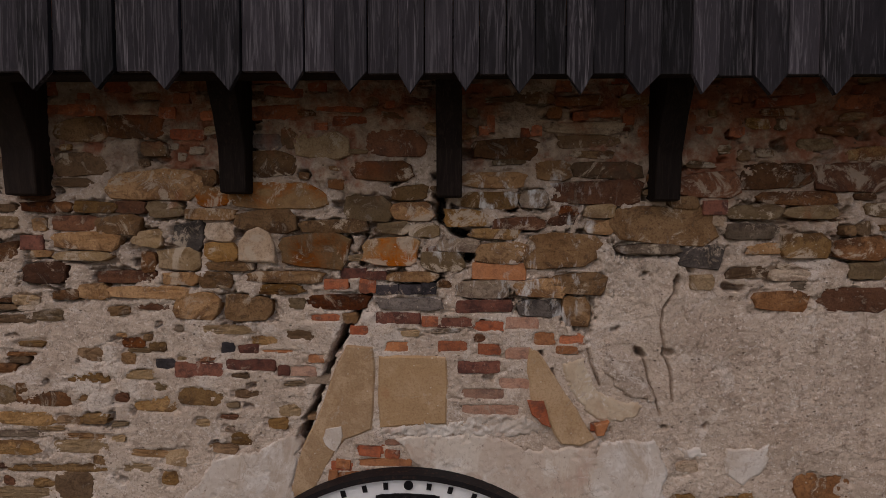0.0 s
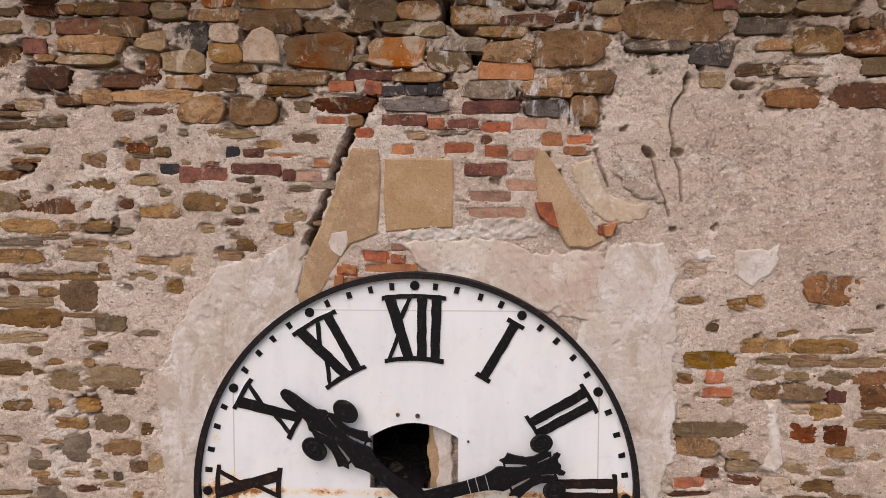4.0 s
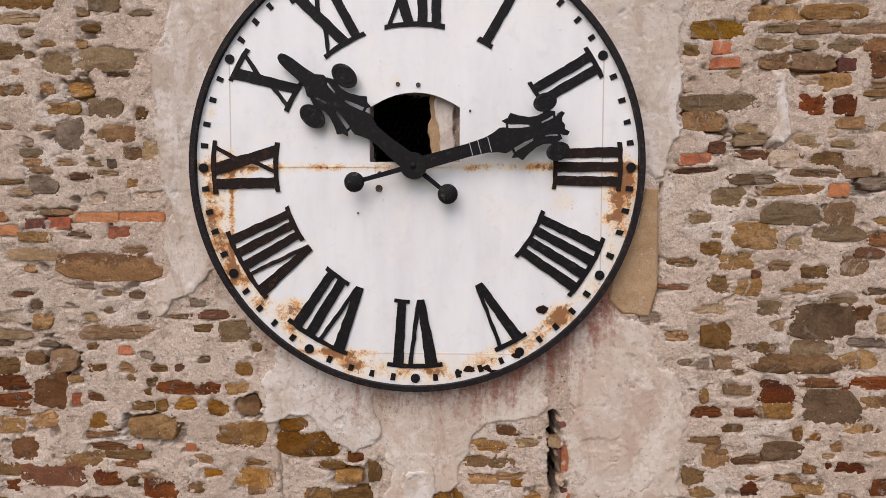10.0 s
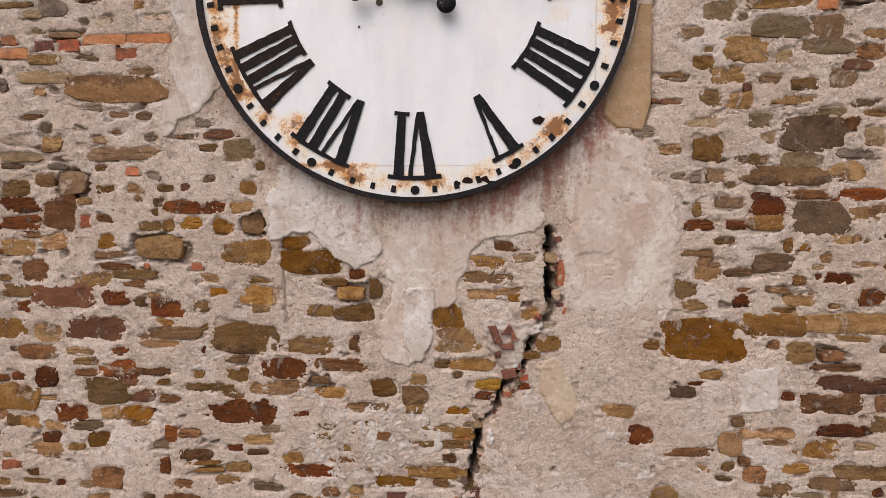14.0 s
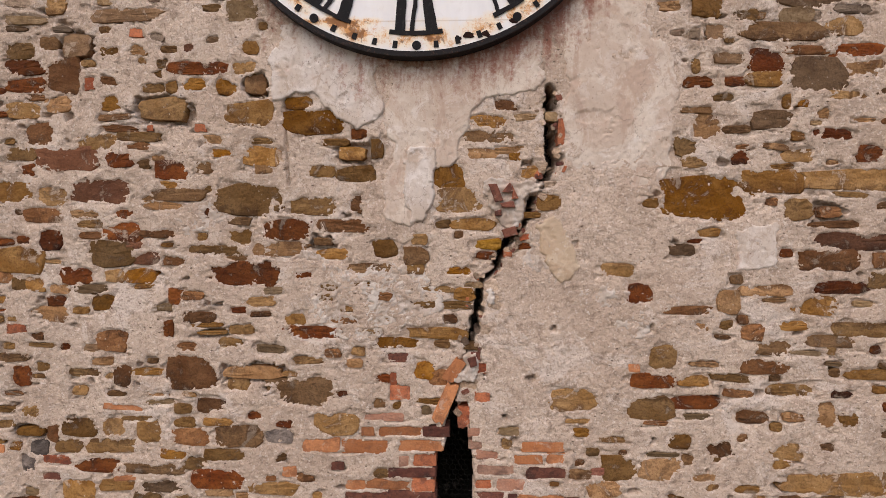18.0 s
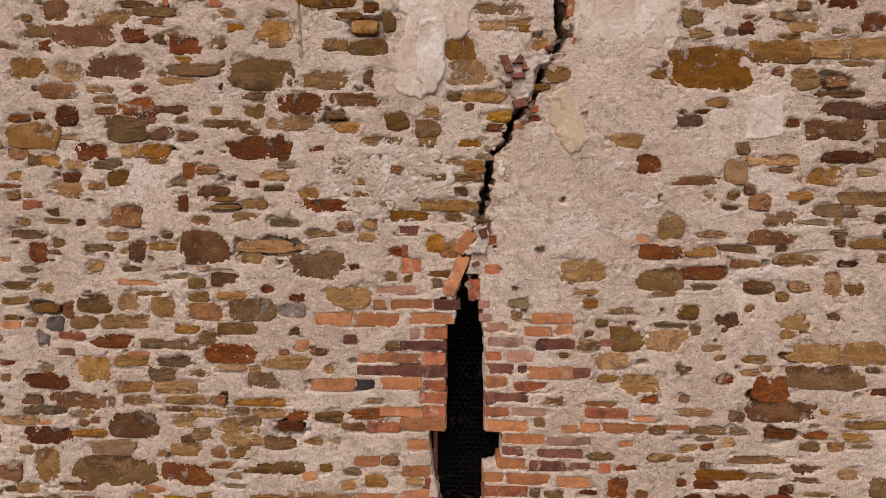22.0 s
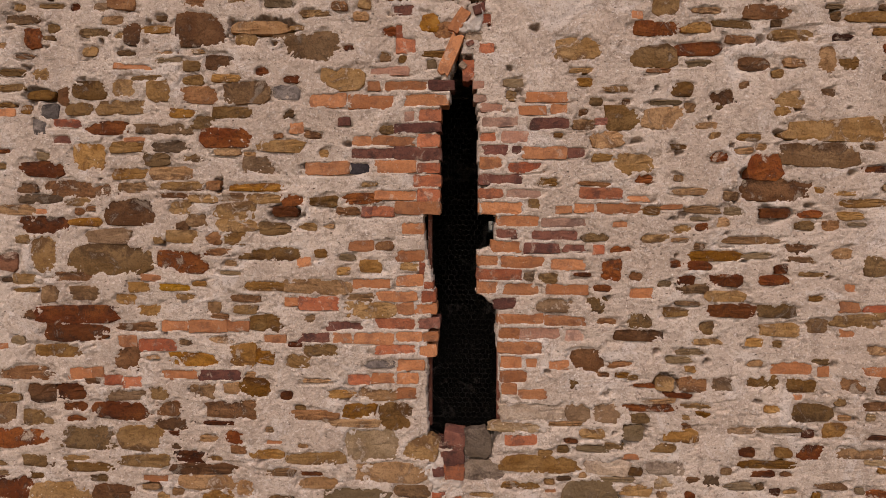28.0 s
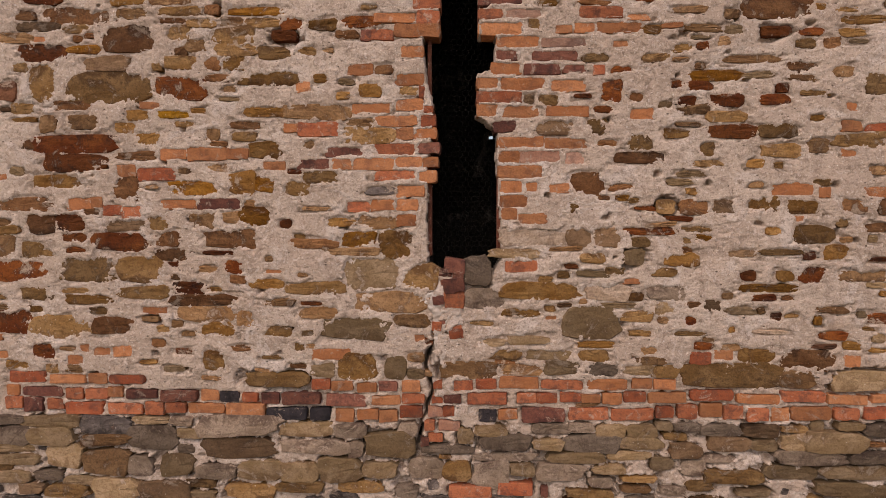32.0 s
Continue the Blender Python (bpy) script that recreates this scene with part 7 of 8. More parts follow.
lay([
    (-0.35, 5.13, 0.33, 0.103, "olive"), (-1.15, 5.13, 0.15, 0.059, "ochre"), (-1.79, 5.12, 0.15, 0.074, "tan"), (-2.58, 5.09, 0.13, 0.063, "brown"), (-2.27, 5.09, 0.52, 0.112, "rust"),
    (2.70, 5.08, 0.32, 0.085, "olive"), (0.61, 5.08, 0.28, 0.067, "orange"), (0.90, 5.07, 0.27, 0.067, "orange"), (1.35, 5.07, 0.14, 0.090, "grey"), (1.14, 5.07, 0.14, 0.036, "brown"),
    (2.44, 5.05, 0.13, 0.085, "tan"), (0.03, 5.05, 0.14, 0.068, "plum"), (-1.02, 5.04, 0.20, 0.110, "tan"), (-0.18, 5.04, 0.27, 0.075, "red"), (-0.50, 5.03, 0.25, 0.064, "plum"),
    (1.77, 5.03, 0.09, 0.079, "brown"), (-1.40, 5.02, 0.25, 0.081, "orange"), (-1.62, 5.02, 0.17, 0.067, "orange"), (-1.20, 5.02, 0.14, 0.066, "orange"), (2.22, 5.02, 0.24, 0.082, "brown"),
    (-1.87, 5.01, 0.25, 0.056, "brown"), (2.63, 5.00, 0.10, 0.053, "orange"), (0.54, 4.99, 0.13, 0.074, "orange"), (0.73, 4.99, 0.25, 0.074, "pink")])
lay([
    (0.95, 4.98, 0.12, 0.078, "pink"), (1.34, 4.98, 0.29, 0.072, "brown"), (-2.28, 4.97, 0.41, 0.112, "rust"), (0.04, 4.96, 0.10, 0.064, "orange"), (-0.10, 4.96, 0.17, 0.068, "orange"),
    (-0.32, 4.95, 0.26, 0.075, "orange"), (-0.71, 4.95, 0.20, 0.072, "plum"), (-0.52, 4.95, 0.13, 0.072, "orange"), (-0.96, 4.94, 0.14, 0.059, "orange"), (-1.33, 4.93, 0.16, 0.048, "tan"),
    (-1.94, 4.91, 0.13, 0.089, "orange"), (0.61, 4.89, 0.27, 0.078, "orange"), (-1.74, 4.89, 0.25, 0.082, "red"), (-0.18, 4.88, 0.27, 0.068, "red"), (0.02, 4.87, 0.12, 0.071, "orange"),
    (-0.66, 4.87, 0.21, 0.072, "brown"), (-2.36, 4.85, 0.37, 0.083, "ochre"), (-1.03, 4.83, 0.13, 0.101, "ochre"), (-1.18, 4.83, 0.17, 0.145, "ochre"), (1.03, 4.82, 0.19, 0.138, "brown"),
    (0.55, 4.80, 0.13, 0.075, "orange"), (-1.50, 4.80, 0.30, 0.087, "ochre"), (-0.81, 4.80, 0.15, 0.094, "grey"), (0.68, 4.80, 0.07, 0.061, "orange")])
lay([
    (-1.94, 4.80, 0.17, 0.146, "brown"), (0.85, 4.79, 0.13, 0.060, "orange"), (-0.09, 4.78, 0.18, 0.079, "orange"), (-0.28, 4.78, 0.18, 0.050, "slate"), (2.28, 4.78, 0.27, 0.080, "orange"),
    (2.81, 4.76, 0.21, 0.069, "orange"), (2.49, 4.76, 0.07, 0.063, "orange"), (1.25, 4.73, 0.09, 0.035, "ochre"), (-2.14, 4.71, 0.08, 0.073, "orange"), (0.57, 4.71, 0.17, 0.079, "orange"),
    (-2.64, 4.70, 0.42, 0.081, "brown"), (-2.26, 4.70, 0.16, 0.081, "orange"), (-1.59, 4.70, 0.25, 0.066, "orange"), (-1.33, 4.70, 0.27, 0.073, "plum"), (-0.27, 4.69, 0.16, 0.076, "orange"),
    (-0.11, 4.69, 0.14, 0.072, "orange"), (2.12, 4.68, 0.19, 0.105, "ochre"), (-0.42, 4.68, 0.14, 0.069, "red"), (1.69, 4.67, 0.16, 0.099, "brown"), (2.67, 4.67, 0.15, 0.098, "brown"),
    (2.37, 4.67, 0.21, 0.080, "ochre"), (1.88, 4.67, 0.13, 0.088, "grey"), (2.87, 4.67, 0.10, 0.104, "brown"), (1.52, 4.67, 0.12, 0.095, "olive")])
lay([
    (-2.04, 4.66, 0.13, 0.066, "red"), (0.95, 4.66, 0.08, 0.078, "tan"), (-1.91, 4.65, 0.13, 0.077, "red"), (-2.17, 4.65, 0.12, 0.044, "brown"), (0.54, 4.63, 0.10, 0.075, "orange"),
    (-1.10, 4.62, 0.19, 0.117, "ochre"), (-1.25, 4.61, 0.11, 0.073, "tan"), (0.69, 4.60, 0.18, 0.064, "orange"), (-0.11, 4.59, 0.13, 0.076, "orange"), (-1.44, 4.59, 0.17, 0.099, "grey"),
    (-1.74, 4.58, 0.13, 0.092, "grey"), (-0.30, 4.58, 0.24, 0.091, "grey"), (-0.55, 4.58, 0.22, 0.054, "tan"), (-2.32, 4.58, 0.18, 0.103, "brown"), (-2.51, 4.57, 0.19, 0.119, "brown"),
    (2.60, 4.57, 0.07, 0.049, "brown"), (-1.95, 4.56, 0.25, 0.074, "grey"), (1.75, 4.53, 0.31, 0.042, "brown"), (1.42, 4.52, 0.33, 0.046, "brown"), (2.18, 4.52, 0.09, 0.049, "ochre"),
    (2.43, 4.50, 0.24, 0.113, "grey"), (0.98, 4.48, 0.15, 0.111, "grey"), (1.77, 4.48, 0.18, 0.043, "ochre"), (1.16, 4.48, 0.17, 0.118, "grey")])
lay([
    (-2.30, 4.48, 0.15, 0.059, "brown"), (0.70, 4.48, 0.41, 0.097, "pale"), (-0.42, 4.47, 0.21, 0.102, "amber"), (-1.23, 4.47, 0.37, 0.117, "brown"), (-1.68, 4.47, 0.16, 0.096, "brown"),
    (1.36, 4.45, 0.12, 0.064, "olive"), (-1.98, 4.45, 0.39, 0.118, "rust"), (-0.74, 4.44, 0.35, 0.062, "brown"), (-0.18, 4.43, 0.23, 0.182, "tan"), (-2.79, 4.43, 0.16, 0.149, "tan"),
    (-2.27, 4.40, 0.16, 0.041, "brown"), (-2.59, 4.40, 0.14, 0.101, "olive"), (2.57, 4.39, 0.14, 0.092, "tan"), (-0.49, 4.39, 0.37, 0.051, "brown"), (2.24, 4.39, 0.26, 0.035, "ochre"),
    (2.00, 4.38, 0.17, 0.046, "grey"), (-1.33, 4.38, 0.22, 0.029, "brown"), (0.58, 4.38, 0.31, 0.061, "tan"), (-1.63, 4.37, 0.26, 0.081, "brown"), (1.07, 4.35, 0.15, 0.061, "ochre"),
    (1.32, 4.35, 0.14, 0.107, "grey"), (1.62, 4.34, 0.21, 0.086, "ochre"), (-1.24, 4.29, 0.11, 0.085, "rust"), (0.62, 4.29, 0.20, 0.072, "red")])
lay([
    (1.21, 4.27, 0.11, 0.047, "ochre"), (-2.23, 4.27, 0.40, 0.160, "brown"), (-1.86, 4.27, 0.30, 0.167, "brown"), (1.51, 4.26, 0.16, 0.054, "ochre"), (0.34, 4.26, 0.18, 0.200, "grey"),
    (-2.69, 4.26, 0.38, 0.128, "rust"), (-0.34, 4.25, 0.34, 0.209, "tan"), (0.13, 4.25, 0.09, 0.044, "plum"), (2.43, 4.25, 0.17, 0.099, "rust"), (0.22, 4.24, 0.07, 0.044, "plum"),
    (2.27, 4.24, 0.10, 0.064, "tan"), (2.04, 4.24, 0.10, 0.064, "rust"), (2.73, 4.24, 0.42, 0.071, "tan"), (-0.03, 4.23, 0.23, 0.146, "olive"), (-1.21, 4.21, 0.10, 0.052, "brown"),
    (0.17, 4.19, 0.13, 0.036, "plum"), (-1.03, 4.18, 0.22, 0.063, "ochre"), (2.18, 4.16, 0.38, 0.050, "ochre"), (-1.54, 4.15, 0.23, 0.082, "rust"), (-0.71, 4.15, 0.39, 0.081, "ochre"),
    (0.74, 4.14, 0.47, 0.102, "ochre"), (-2.31, 4.13, 0.18, 0.038, "brown"), (1.54, 4.13, 0.24, 0.094, "grey"), (1.17, 4.13, 0.27, 0.094, "pale")])
lay([
    (-1.85, 4.12, 0.32, 0.082, "brown"), (-2.56, 4.11, 0.22, 0.090, "ochre"), (2.30, 4.10, 0.09, 0.036, "brown"), (2.14, 4.10, 0.16, 0.043, "brown"), (0.19, 4.10, 0.13, 0.062, "red"),
    (0.38, 4.09, 0.25, 0.120, "grey"), (-1.45, 4.07, 0.44, 0.075, "brown"), (-2.21, 4.07, 0.31, 0.060, "tan"), (-0.96, 4.06, 0.22, 0.044, "brown"), (-0.22, 4.06, 0.64, 0.147, "tan"),
    (1.24, 4.05, 0.21, 0.033, "brown"), (1.82, 4.05, 0.14, 0.072, "grey"), (1.53, 4.03, 0.12, 0.076, "tan"), (-2.59, 4.01, 0.10, 0.045, "tan"), (-2.16, 4.00, 0.13, 0.049, "brown"),
    (0.62, 4.00, 0.23, 0.051, "ochre"), (-0.69, 3.99, 0.22, 0.074, "tan"), (-1.42, 3.98, 0.36, 0.097, "tan"), (2.22, 3.98, 0.07, 0.047, "brown"), (1.35, 3.98, 0.20, 0.065, "ochre"),
    (2.87, 3.97, 0.16, 0.071, "rust"), (2.48, 3.95, 0.05, 0.057, "ochre"), (-1.17, 3.95, 0.11, 0.097, "grey"), (-1.81, 3.94, 0.11, 0.038, "grey")])
lay([
    (-0.08, 3.94, 0.22, 0.081, "tan"), (1.07, 3.94, 0.34, 0.193, "olive"), (0.11, 3.92, 0.07, 0.063, "plum"), (-2.75, 3.92, 0.27, 0.152, "rust"), (-2.07, 3.90, 0.27, 0.113, "brown"),
    (1.95, 3.90, 0.04, 0.043, "ochre"), (-2.42, 3.89, 0.40, 0.144, "olive"), (-0.46, 3.89, 0.44, 0.130, "olive"), (2.19, 3.88, 0.21, 0.032, "pale"), (-1.35, 3.88, 0.21, 0.086, "tan"),
    (1.69, 3.87, 0.19, 0.029, "brown"), (0.21, 3.87, 0.07, 0.092, "red"), (1.38, 3.87, 0.14, 0.040, "ochre"), (-0.96, 3.87, 0.17, 0.067, "olive"), (2.58, 3.86, 0.17, 0.050, "rust"),
    (0.67, 3.82, 0.25, 0.055, "tan"), (0.44, 3.80, 0.16, 0.055, "tan"), (2.53, 3.79, 0.14, 0.032, "rust"), (1.78, 3.79, 0.12, 0.044, "brown"), (-1.20, 3.76, 0.13, 0.045, "brown"),
    (-2.26, 3.75, 0.08, 0.061, "orange"), (-2.14, 3.73, 0.12, 0.061, "orange"), (1.90, 3.73, 0.12, 0.065, "orange"), (-2.00, 3.73, 0.13, 0.076, "orange")])
lay([
    (-1.59, 3.73, 0.11, 0.038, "brown"), (2.11, 3.73, 0.22, 0.083, "ochre"), (1.09, 3.72, 0.18, 0.073, "ochre"), (0.51, 3.72, 0.21, 0.059, "olive"), (-2.54, 3.72, 0.14, 0.095, "brown"),
    (-0.61, 3.72, 0.25, 0.071, "orange"), (0.81, 3.72, 0.30, 0.066, "olive"), (1.76, 3.71, 0.13, 0.073, "red"), (2.70, 3.70, 0.10, 0.072, "orange"), (2.44, 3.70, 0.34, 0.127, "brown"),
    (-0.00, 3.70, 0.24, 0.071, "tan"), (-2.84, 3.70, 0.12, 0.057, "orange"), (1.45, 3.69, 0.18, 0.055, "brown"), (-1.39, 3.67, 0.13, 0.132, "ochre"), (-2.32, 3.67, 0.12, 0.072, "orange"),
    (-0.44, 3.64, 0.24, 0.168, "ochre"), (0.89, 3.64, 0.24, 0.092, "olive"), (-0.19, 3.63, 0.13, 0.146, "tan"), (-2.71, 3.63, 0.19, 0.065, "ochre"), (1.13, 3.63, 0.21, 0.081, "grey"),
    (1.37, 3.63, 0.17, 0.059, "grey"), (0.29, 3.62, 0.34, 0.111, "tan"), (1.54, 3.62, 0.16, 0.081, "brown"), (0.63, 3.62, 0.26, 0.070, "brown")])
lay([
    (-2.33, 3.61, 0.12, 0.050, "tan"), (-0.67, 3.61, 0.15, 0.086, "olive"), (-2.48, 3.61, 0.08, 0.057, "brown"), (1.96, 3.60, 0.60, 0.157, "brown"), (-0.06, 3.59, 0.11, 0.067, "grey"),
    (2.37, 3.58, 0.21, 0.105, "tan"), (2.77, 3.57, 0.39, 0.141, "brown"), (-2.66, 3.55, 0.26, 0.088, "red"), (1.54, 3.54, 0.15, 0.073, "orange"), (-1.98, 3.54, 0.25, 0.065, "orange"),
    (-2.18, 3.54, 0.14, 0.076, "orange"), (1.40, 3.54, 0.14, 0.074, "orange"), (-0.97, 3.54, 0.41, 0.102, "olive"), (0.02, 3.54, 0.04, 0.123, "red"), (0.61, 3.54, 0.27, 0.085, "orange"),
    (-2.38, 3.54, 0.26, 0.065, "orange"), (1.17, 3.53, 0.27, 0.077, "orange"), (0.89, 3.53, 0.28, 0.074, "red"), (0.40, 3.53, 0.14, 0.078, "red"), (0.25, 3.52, 0.13, 0.078, "red"),
    (0.08, 3.52, 0.07, 0.060, "red"), (-0.68, 3.52, 0.13, 0.079, "orange"), (-0.54, 3.51, 0.15, 0.075, "orange"), (-0.09, 3.51, 0.13, 0.086, "orange")])
lay([
    (-0.24, 3.51, 0.13, 0.075, "plum"), (-0.38, 3.50, 0.14, 0.079, "orange"), (1.84, 3.47, 0.28, 0.077, "orange"), (-2.76, 3.46, 0.10, 0.077, "orange"), (2.41, 3.46, 0.29, 0.080, "orange"),
    (2.90, 3.46, 0.14, 0.058, "orange"), (2.69, 3.45, 0.26, 0.065, "orange"), (1.56, 3.45, 0.26, 0.077, "orange"), (-2.56, 3.45, 0.29, 0.073, "plum"), (2.13, 3.45, 0.28, 0.070, "orange"),
    (1.35, 3.45, 0.15, 0.078, "red"), (-2.06, 3.45, 0.11, 0.077, "orange"), (-2.34, 3.44, 0.13, 0.081, "red"), (-1.88, 3.44, 0.22, 0.069, "plum"), (1.21, 3.44, 0.13, 0.078, "orange"),
    (-2.19, 3.44, 0.16, 0.081, "red"), (1.07, 3.44, 0.13, 0.063, "orange"), (0.66, 3.44, 0.13, 0.078, "red"), (0.79, 3.44, 0.14, 0.074, "red"), (0.94, 3.44, 0.14, 0.067, "red"),
    (-1.42, 3.44, 0.13, 0.080, "orange"), (-1.63, 3.43, 0.26, 0.080, "plum"), (0.41, 3.43, 0.27, 0.082, "orange"), (-1.29, 3.43, 0.14, 0.084, "black")])
lay([
    (0.18, 3.43, 0.12, 0.064, "plum"), (-1.15, 3.43, 0.11, 0.065, "orange"), (0.08, 3.42, 0.08, 0.049, "red"), (-1.02, 3.42, 0.13, 0.087, "plum"), (-0.08, 3.42, 0.16, 0.071, "orange"),
    (-0.82, 3.42, 0.27, 0.087, "plum"), (-0.26, 3.41, 0.20, 0.071, "orange"), (-0.51, 3.41, 0.28, 0.087, "plum"), (2.88, 3.37, 0.20, 0.084, "red"), (1.84, 3.37, 0.15, 0.107, "orange"),
    (-2.76, 3.37, 0.13, 0.093, "red"), (2.68, 3.36, 0.16, 0.084, "red"), (-2.62, 3.36, 0.14, 0.104, "plum"), (1.98, 3.36, 0.13, 0.099, "red"), (2.46, 3.36, 0.26, 0.091, "orange"),
    (-2.48, 3.36, 0.12, 0.081, "red"), (1.69, 3.36, 0.13, 0.100, "red"), (1.55, 3.35, 0.12, 0.078, "red"), (2.27, 3.35, 0.12, 0.099, "orange"), (-1.45, 3.35, 0.26, 0.076, "orange"),
    (-1.65, 3.35, 0.15, 0.080, "red"), (2.13, 3.35, 0.14, 0.096, "red"), (-2.00, 3.34, 0.25, 0.085, "red"), (1.34, 3.34, 0.28, 0.089, "red")])
lay([
    (-2.28, 3.34, 0.27, 0.096, "red"), (1.06, 3.34, 0.27, 0.089, "red"), (0.16, 3.34, 0.08, 0.075, "red"), (-0.09, 3.34, 0.16, 0.087, "orange"), (0.06, 3.34, 0.12, 0.075, "pink"),
    (-1.18, 3.34, 0.27, 0.107, "orange"), (-1.80, 3.34, 0.13, 0.096, "red"), (0.54, 3.33, 0.13, 0.079, "orange"), (0.77, 3.33, 0.29, 0.101, "plum"), (0.41, 3.32, 0.12, 0.090, "black"),
    (-0.69, 3.32, 0.14, 0.091, "black"), (-0.38, 3.32, 0.15, 0.083, "orange"), (-0.91, 3.32, 0.28, 0.087, "black"), (-0.53, 3.31, 0.13, 0.098, "orange"), (-0.24, 3.31, 0.13, 0.091, "orange"),
    (2.71, 3.28, 0.16, 0.051, "tan"), (-1.62, 3.26, 0.16, 0.061, "slate"), (2.89, 3.26, 0.19, 0.080, "grey"), (-1.82, 3.26, 0.25, 0.050, "slate"), (-2.81, 3.26, 0.23, 0.058, "slate"),
    (1.68, 3.26, 0.17, 0.056, "grey"), (1.54, 3.26, 0.11, 0.059, "slate"), (-2.51, 3.25, 0.37, 0.085, "slate"), (1.01, 3.25, 0.16, 0.056, "grey")])
lay([
    (2.36, 3.25, 0.17, 0.048, "olive"), (0.03, 3.25, 0.07, 0.072, "red"), (0.16, 3.25, 0.15, 0.075, "pink"), (1.90, 3.24, 0.26, 0.070, "grey"), (0.82, 3.24, 0.24, 0.071, "grey"),
    (2.15, 3.24, 0.23, 0.085, "slate"), (-1.24, 3.24, 0.53, 0.145, "slate"), (1.40, 3.23, 0.18, 0.082, "grey"), (1.20, 3.23, 0.20, 0.093, "grey"), (-2.14, 3.23, 0.34, 0.116, "slate"),
    (0.43, 3.22, 0.19, 0.071, "grey"), (-0.09, 3.22, 0.18, 0.095, "grey"), (-0.49, 3.21, 0.19, 0.091, "grey"), (-0.78, 3.21, 0.38, 0.107, "tan"), (1.61, 3.19, 0.15, 0.056, "olive"),
    (2.61, 3.18, 0.37, 0.125, "slate"), (0.27, 3.18, 0.11, 0.106, "slate"), (-1.56, 3.18, 0.18, 0.069, "grey"), (2.35, 3.17, 0.15, 0.107, "slate"), (0.07, 3.17, 0.10, 0.064, "red"),
    (1.95, 3.16, 0.26, 0.096, "slate"), (-2.80, 3.15, 0.27, 0.125, "grey"), (-2.51, 3.15, 0.29, 0.117, "tan"), (-1.82, 3.15, 0.32, 0.154, "grey")])
lay([
    (1.08, 3.15, 0.35, 0.109, "slate"), (1.39, 3.15, 0.27, 0.075, "grey"), (2.17, 3.15, 0.17, 0.074, "slate"), (0.80, 3.14, 0.19, 0.064, "slate"), (-0.02, 3.14, 0.09, 0.057, "plum"),
    (0.52, 3.14, 0.34, 0.098, "slate"), (-2.14, 3.13, 0.32, 0.077, "ochre"), (-0.23, 3.12, 0.35, 0.182, "tan"), (1.68, 3.11, 0.19, 0.093, "brown"), (-0.73, 3.10, 0.42, 0.092, "grey"),
    (0.14, 3.09, 0.37, 0.061, "slate"), (-0.46, 3.08, 0.11, 0.122, "grey"), (-1.23, 3.08, 0.50, 0.142, "slate"), (2.84, 3.08, 0.30, 0.077, "slate"), (1.32, 3.07, 0.27, 0.056, "grey"),
    (2.46, 3.07, 0.45, 0.089, "tan"), (-2.77, 3.06, 0.34, 0.055, "olive"), (0.53, 3.05, 0.39, 0.053, "grey"), (0.99, 3.05, 0.39, 0.075, "grey"), (1.89, 3.05, 0.21, 0.056, "grey"),
    (1.53, 3.02, 0.14, 0.079, "brown"), (-2.43, 3.01, 0.25, 0.156, "brown"), (1.73, 2.99, 0.16, 0.112, "grey"), (-2.77, 2.99, 0.34, 0.063, "grey")])
lay([
    (2.76, 2.98, 0.47, 0.096, "olive"), (-2.14, 2.98, 0.30, 0.156, "tan"), (1.19, 2.98, 0.22, 0.060, "tan"), (2.35, 2.97, 0.32, 0.089, "tan"), (0.63, 2.97, 0.16, 0.083, "grey"),
    (0.01, 2.96, 0.22, 0.133, "grey"), (-1.66, 2.96, 0.24, 0.163, "brown"), (0.21, 2.95, 0.18, 0.122, "ochre"), (0.88, 2.95, 0.33, 0.121, "grey"), (-0.56, 2.95, 0.27, 0.146, "grey"),
    (-0.30, 2.95, 0.24, 0.111, "tan"), (-1.91, 2.95, 0.16, 0.124, "tan"), (1.98, 2.94, 0.35, 0.086, "ochre"), (-1.09, 2.94, 0.28, 0.127, "brown"), (0.43, 2.93, 0.22, 0.178, "grey"),
    (-0.83, 2.93, 0.23, 0.123, "grey"), (-1.40, 2.92, 0.29, 0.108, "tan"), (1.38, 2.91, 0.23, 0.038, "ochre"), (1.14, 2.89, 0.16, 0.068, "tan"), (-2.54, 2.88, 0.19, 0.067, "tan"),
    (1.77, 2.88, 0.16, 0.060, "brown"), (-2.81, 2.87, 0.27, 0.075, "grey"), (2.76, 2.86, 0.49, 0.100, "brown"), (-2.32, 2.85, 0.22, 0.055, "olive")])
lay([
    (1.37, 2.85, 0.18, 0.038, "tan"), (1.61, 2.84, 0.15, 0.056, "grey"), (0.59, 2.84, 0.24, 0.091, "red"), (2.12, 2.84, 0.21, 0.052, "tan"), (-0.83, 2.83, 0.30, 0.066, "olive"),
    (-0.43, 2.83, 0.27, 0.077, "olive"), (0.30, 2.82, 0.29, 0.084, "red"), (0.78, 2.82, 0.05, 0.076, "plum"), (1.07, 2.81, 0.30, 0.061, "brown"), (-0.12, 2.81, 0.15, 0.077, "grey"),
    (-2.07, 2.80, 0.29, 0.129, "tan"), (-1.75, 2.79, 0.32, 0.125, "brown"), (-2.65, 2.79, 0.16, 0.071, "brown"), (-1.16, 2.79, 0.35, 0.097, "brown"), (-2.41, 2.77, 0.31, 0.087, "brown"),
    (-1.50, 2.76, 0.19, 0.051, "olive")])
lay([(0.194, 4.290, 0.13, 0.087, "plum"), (0.195, 4.072, 0.12, 0.094, "red"), (0.079, 3.906, 0.06, 0.058, "red")], 5)
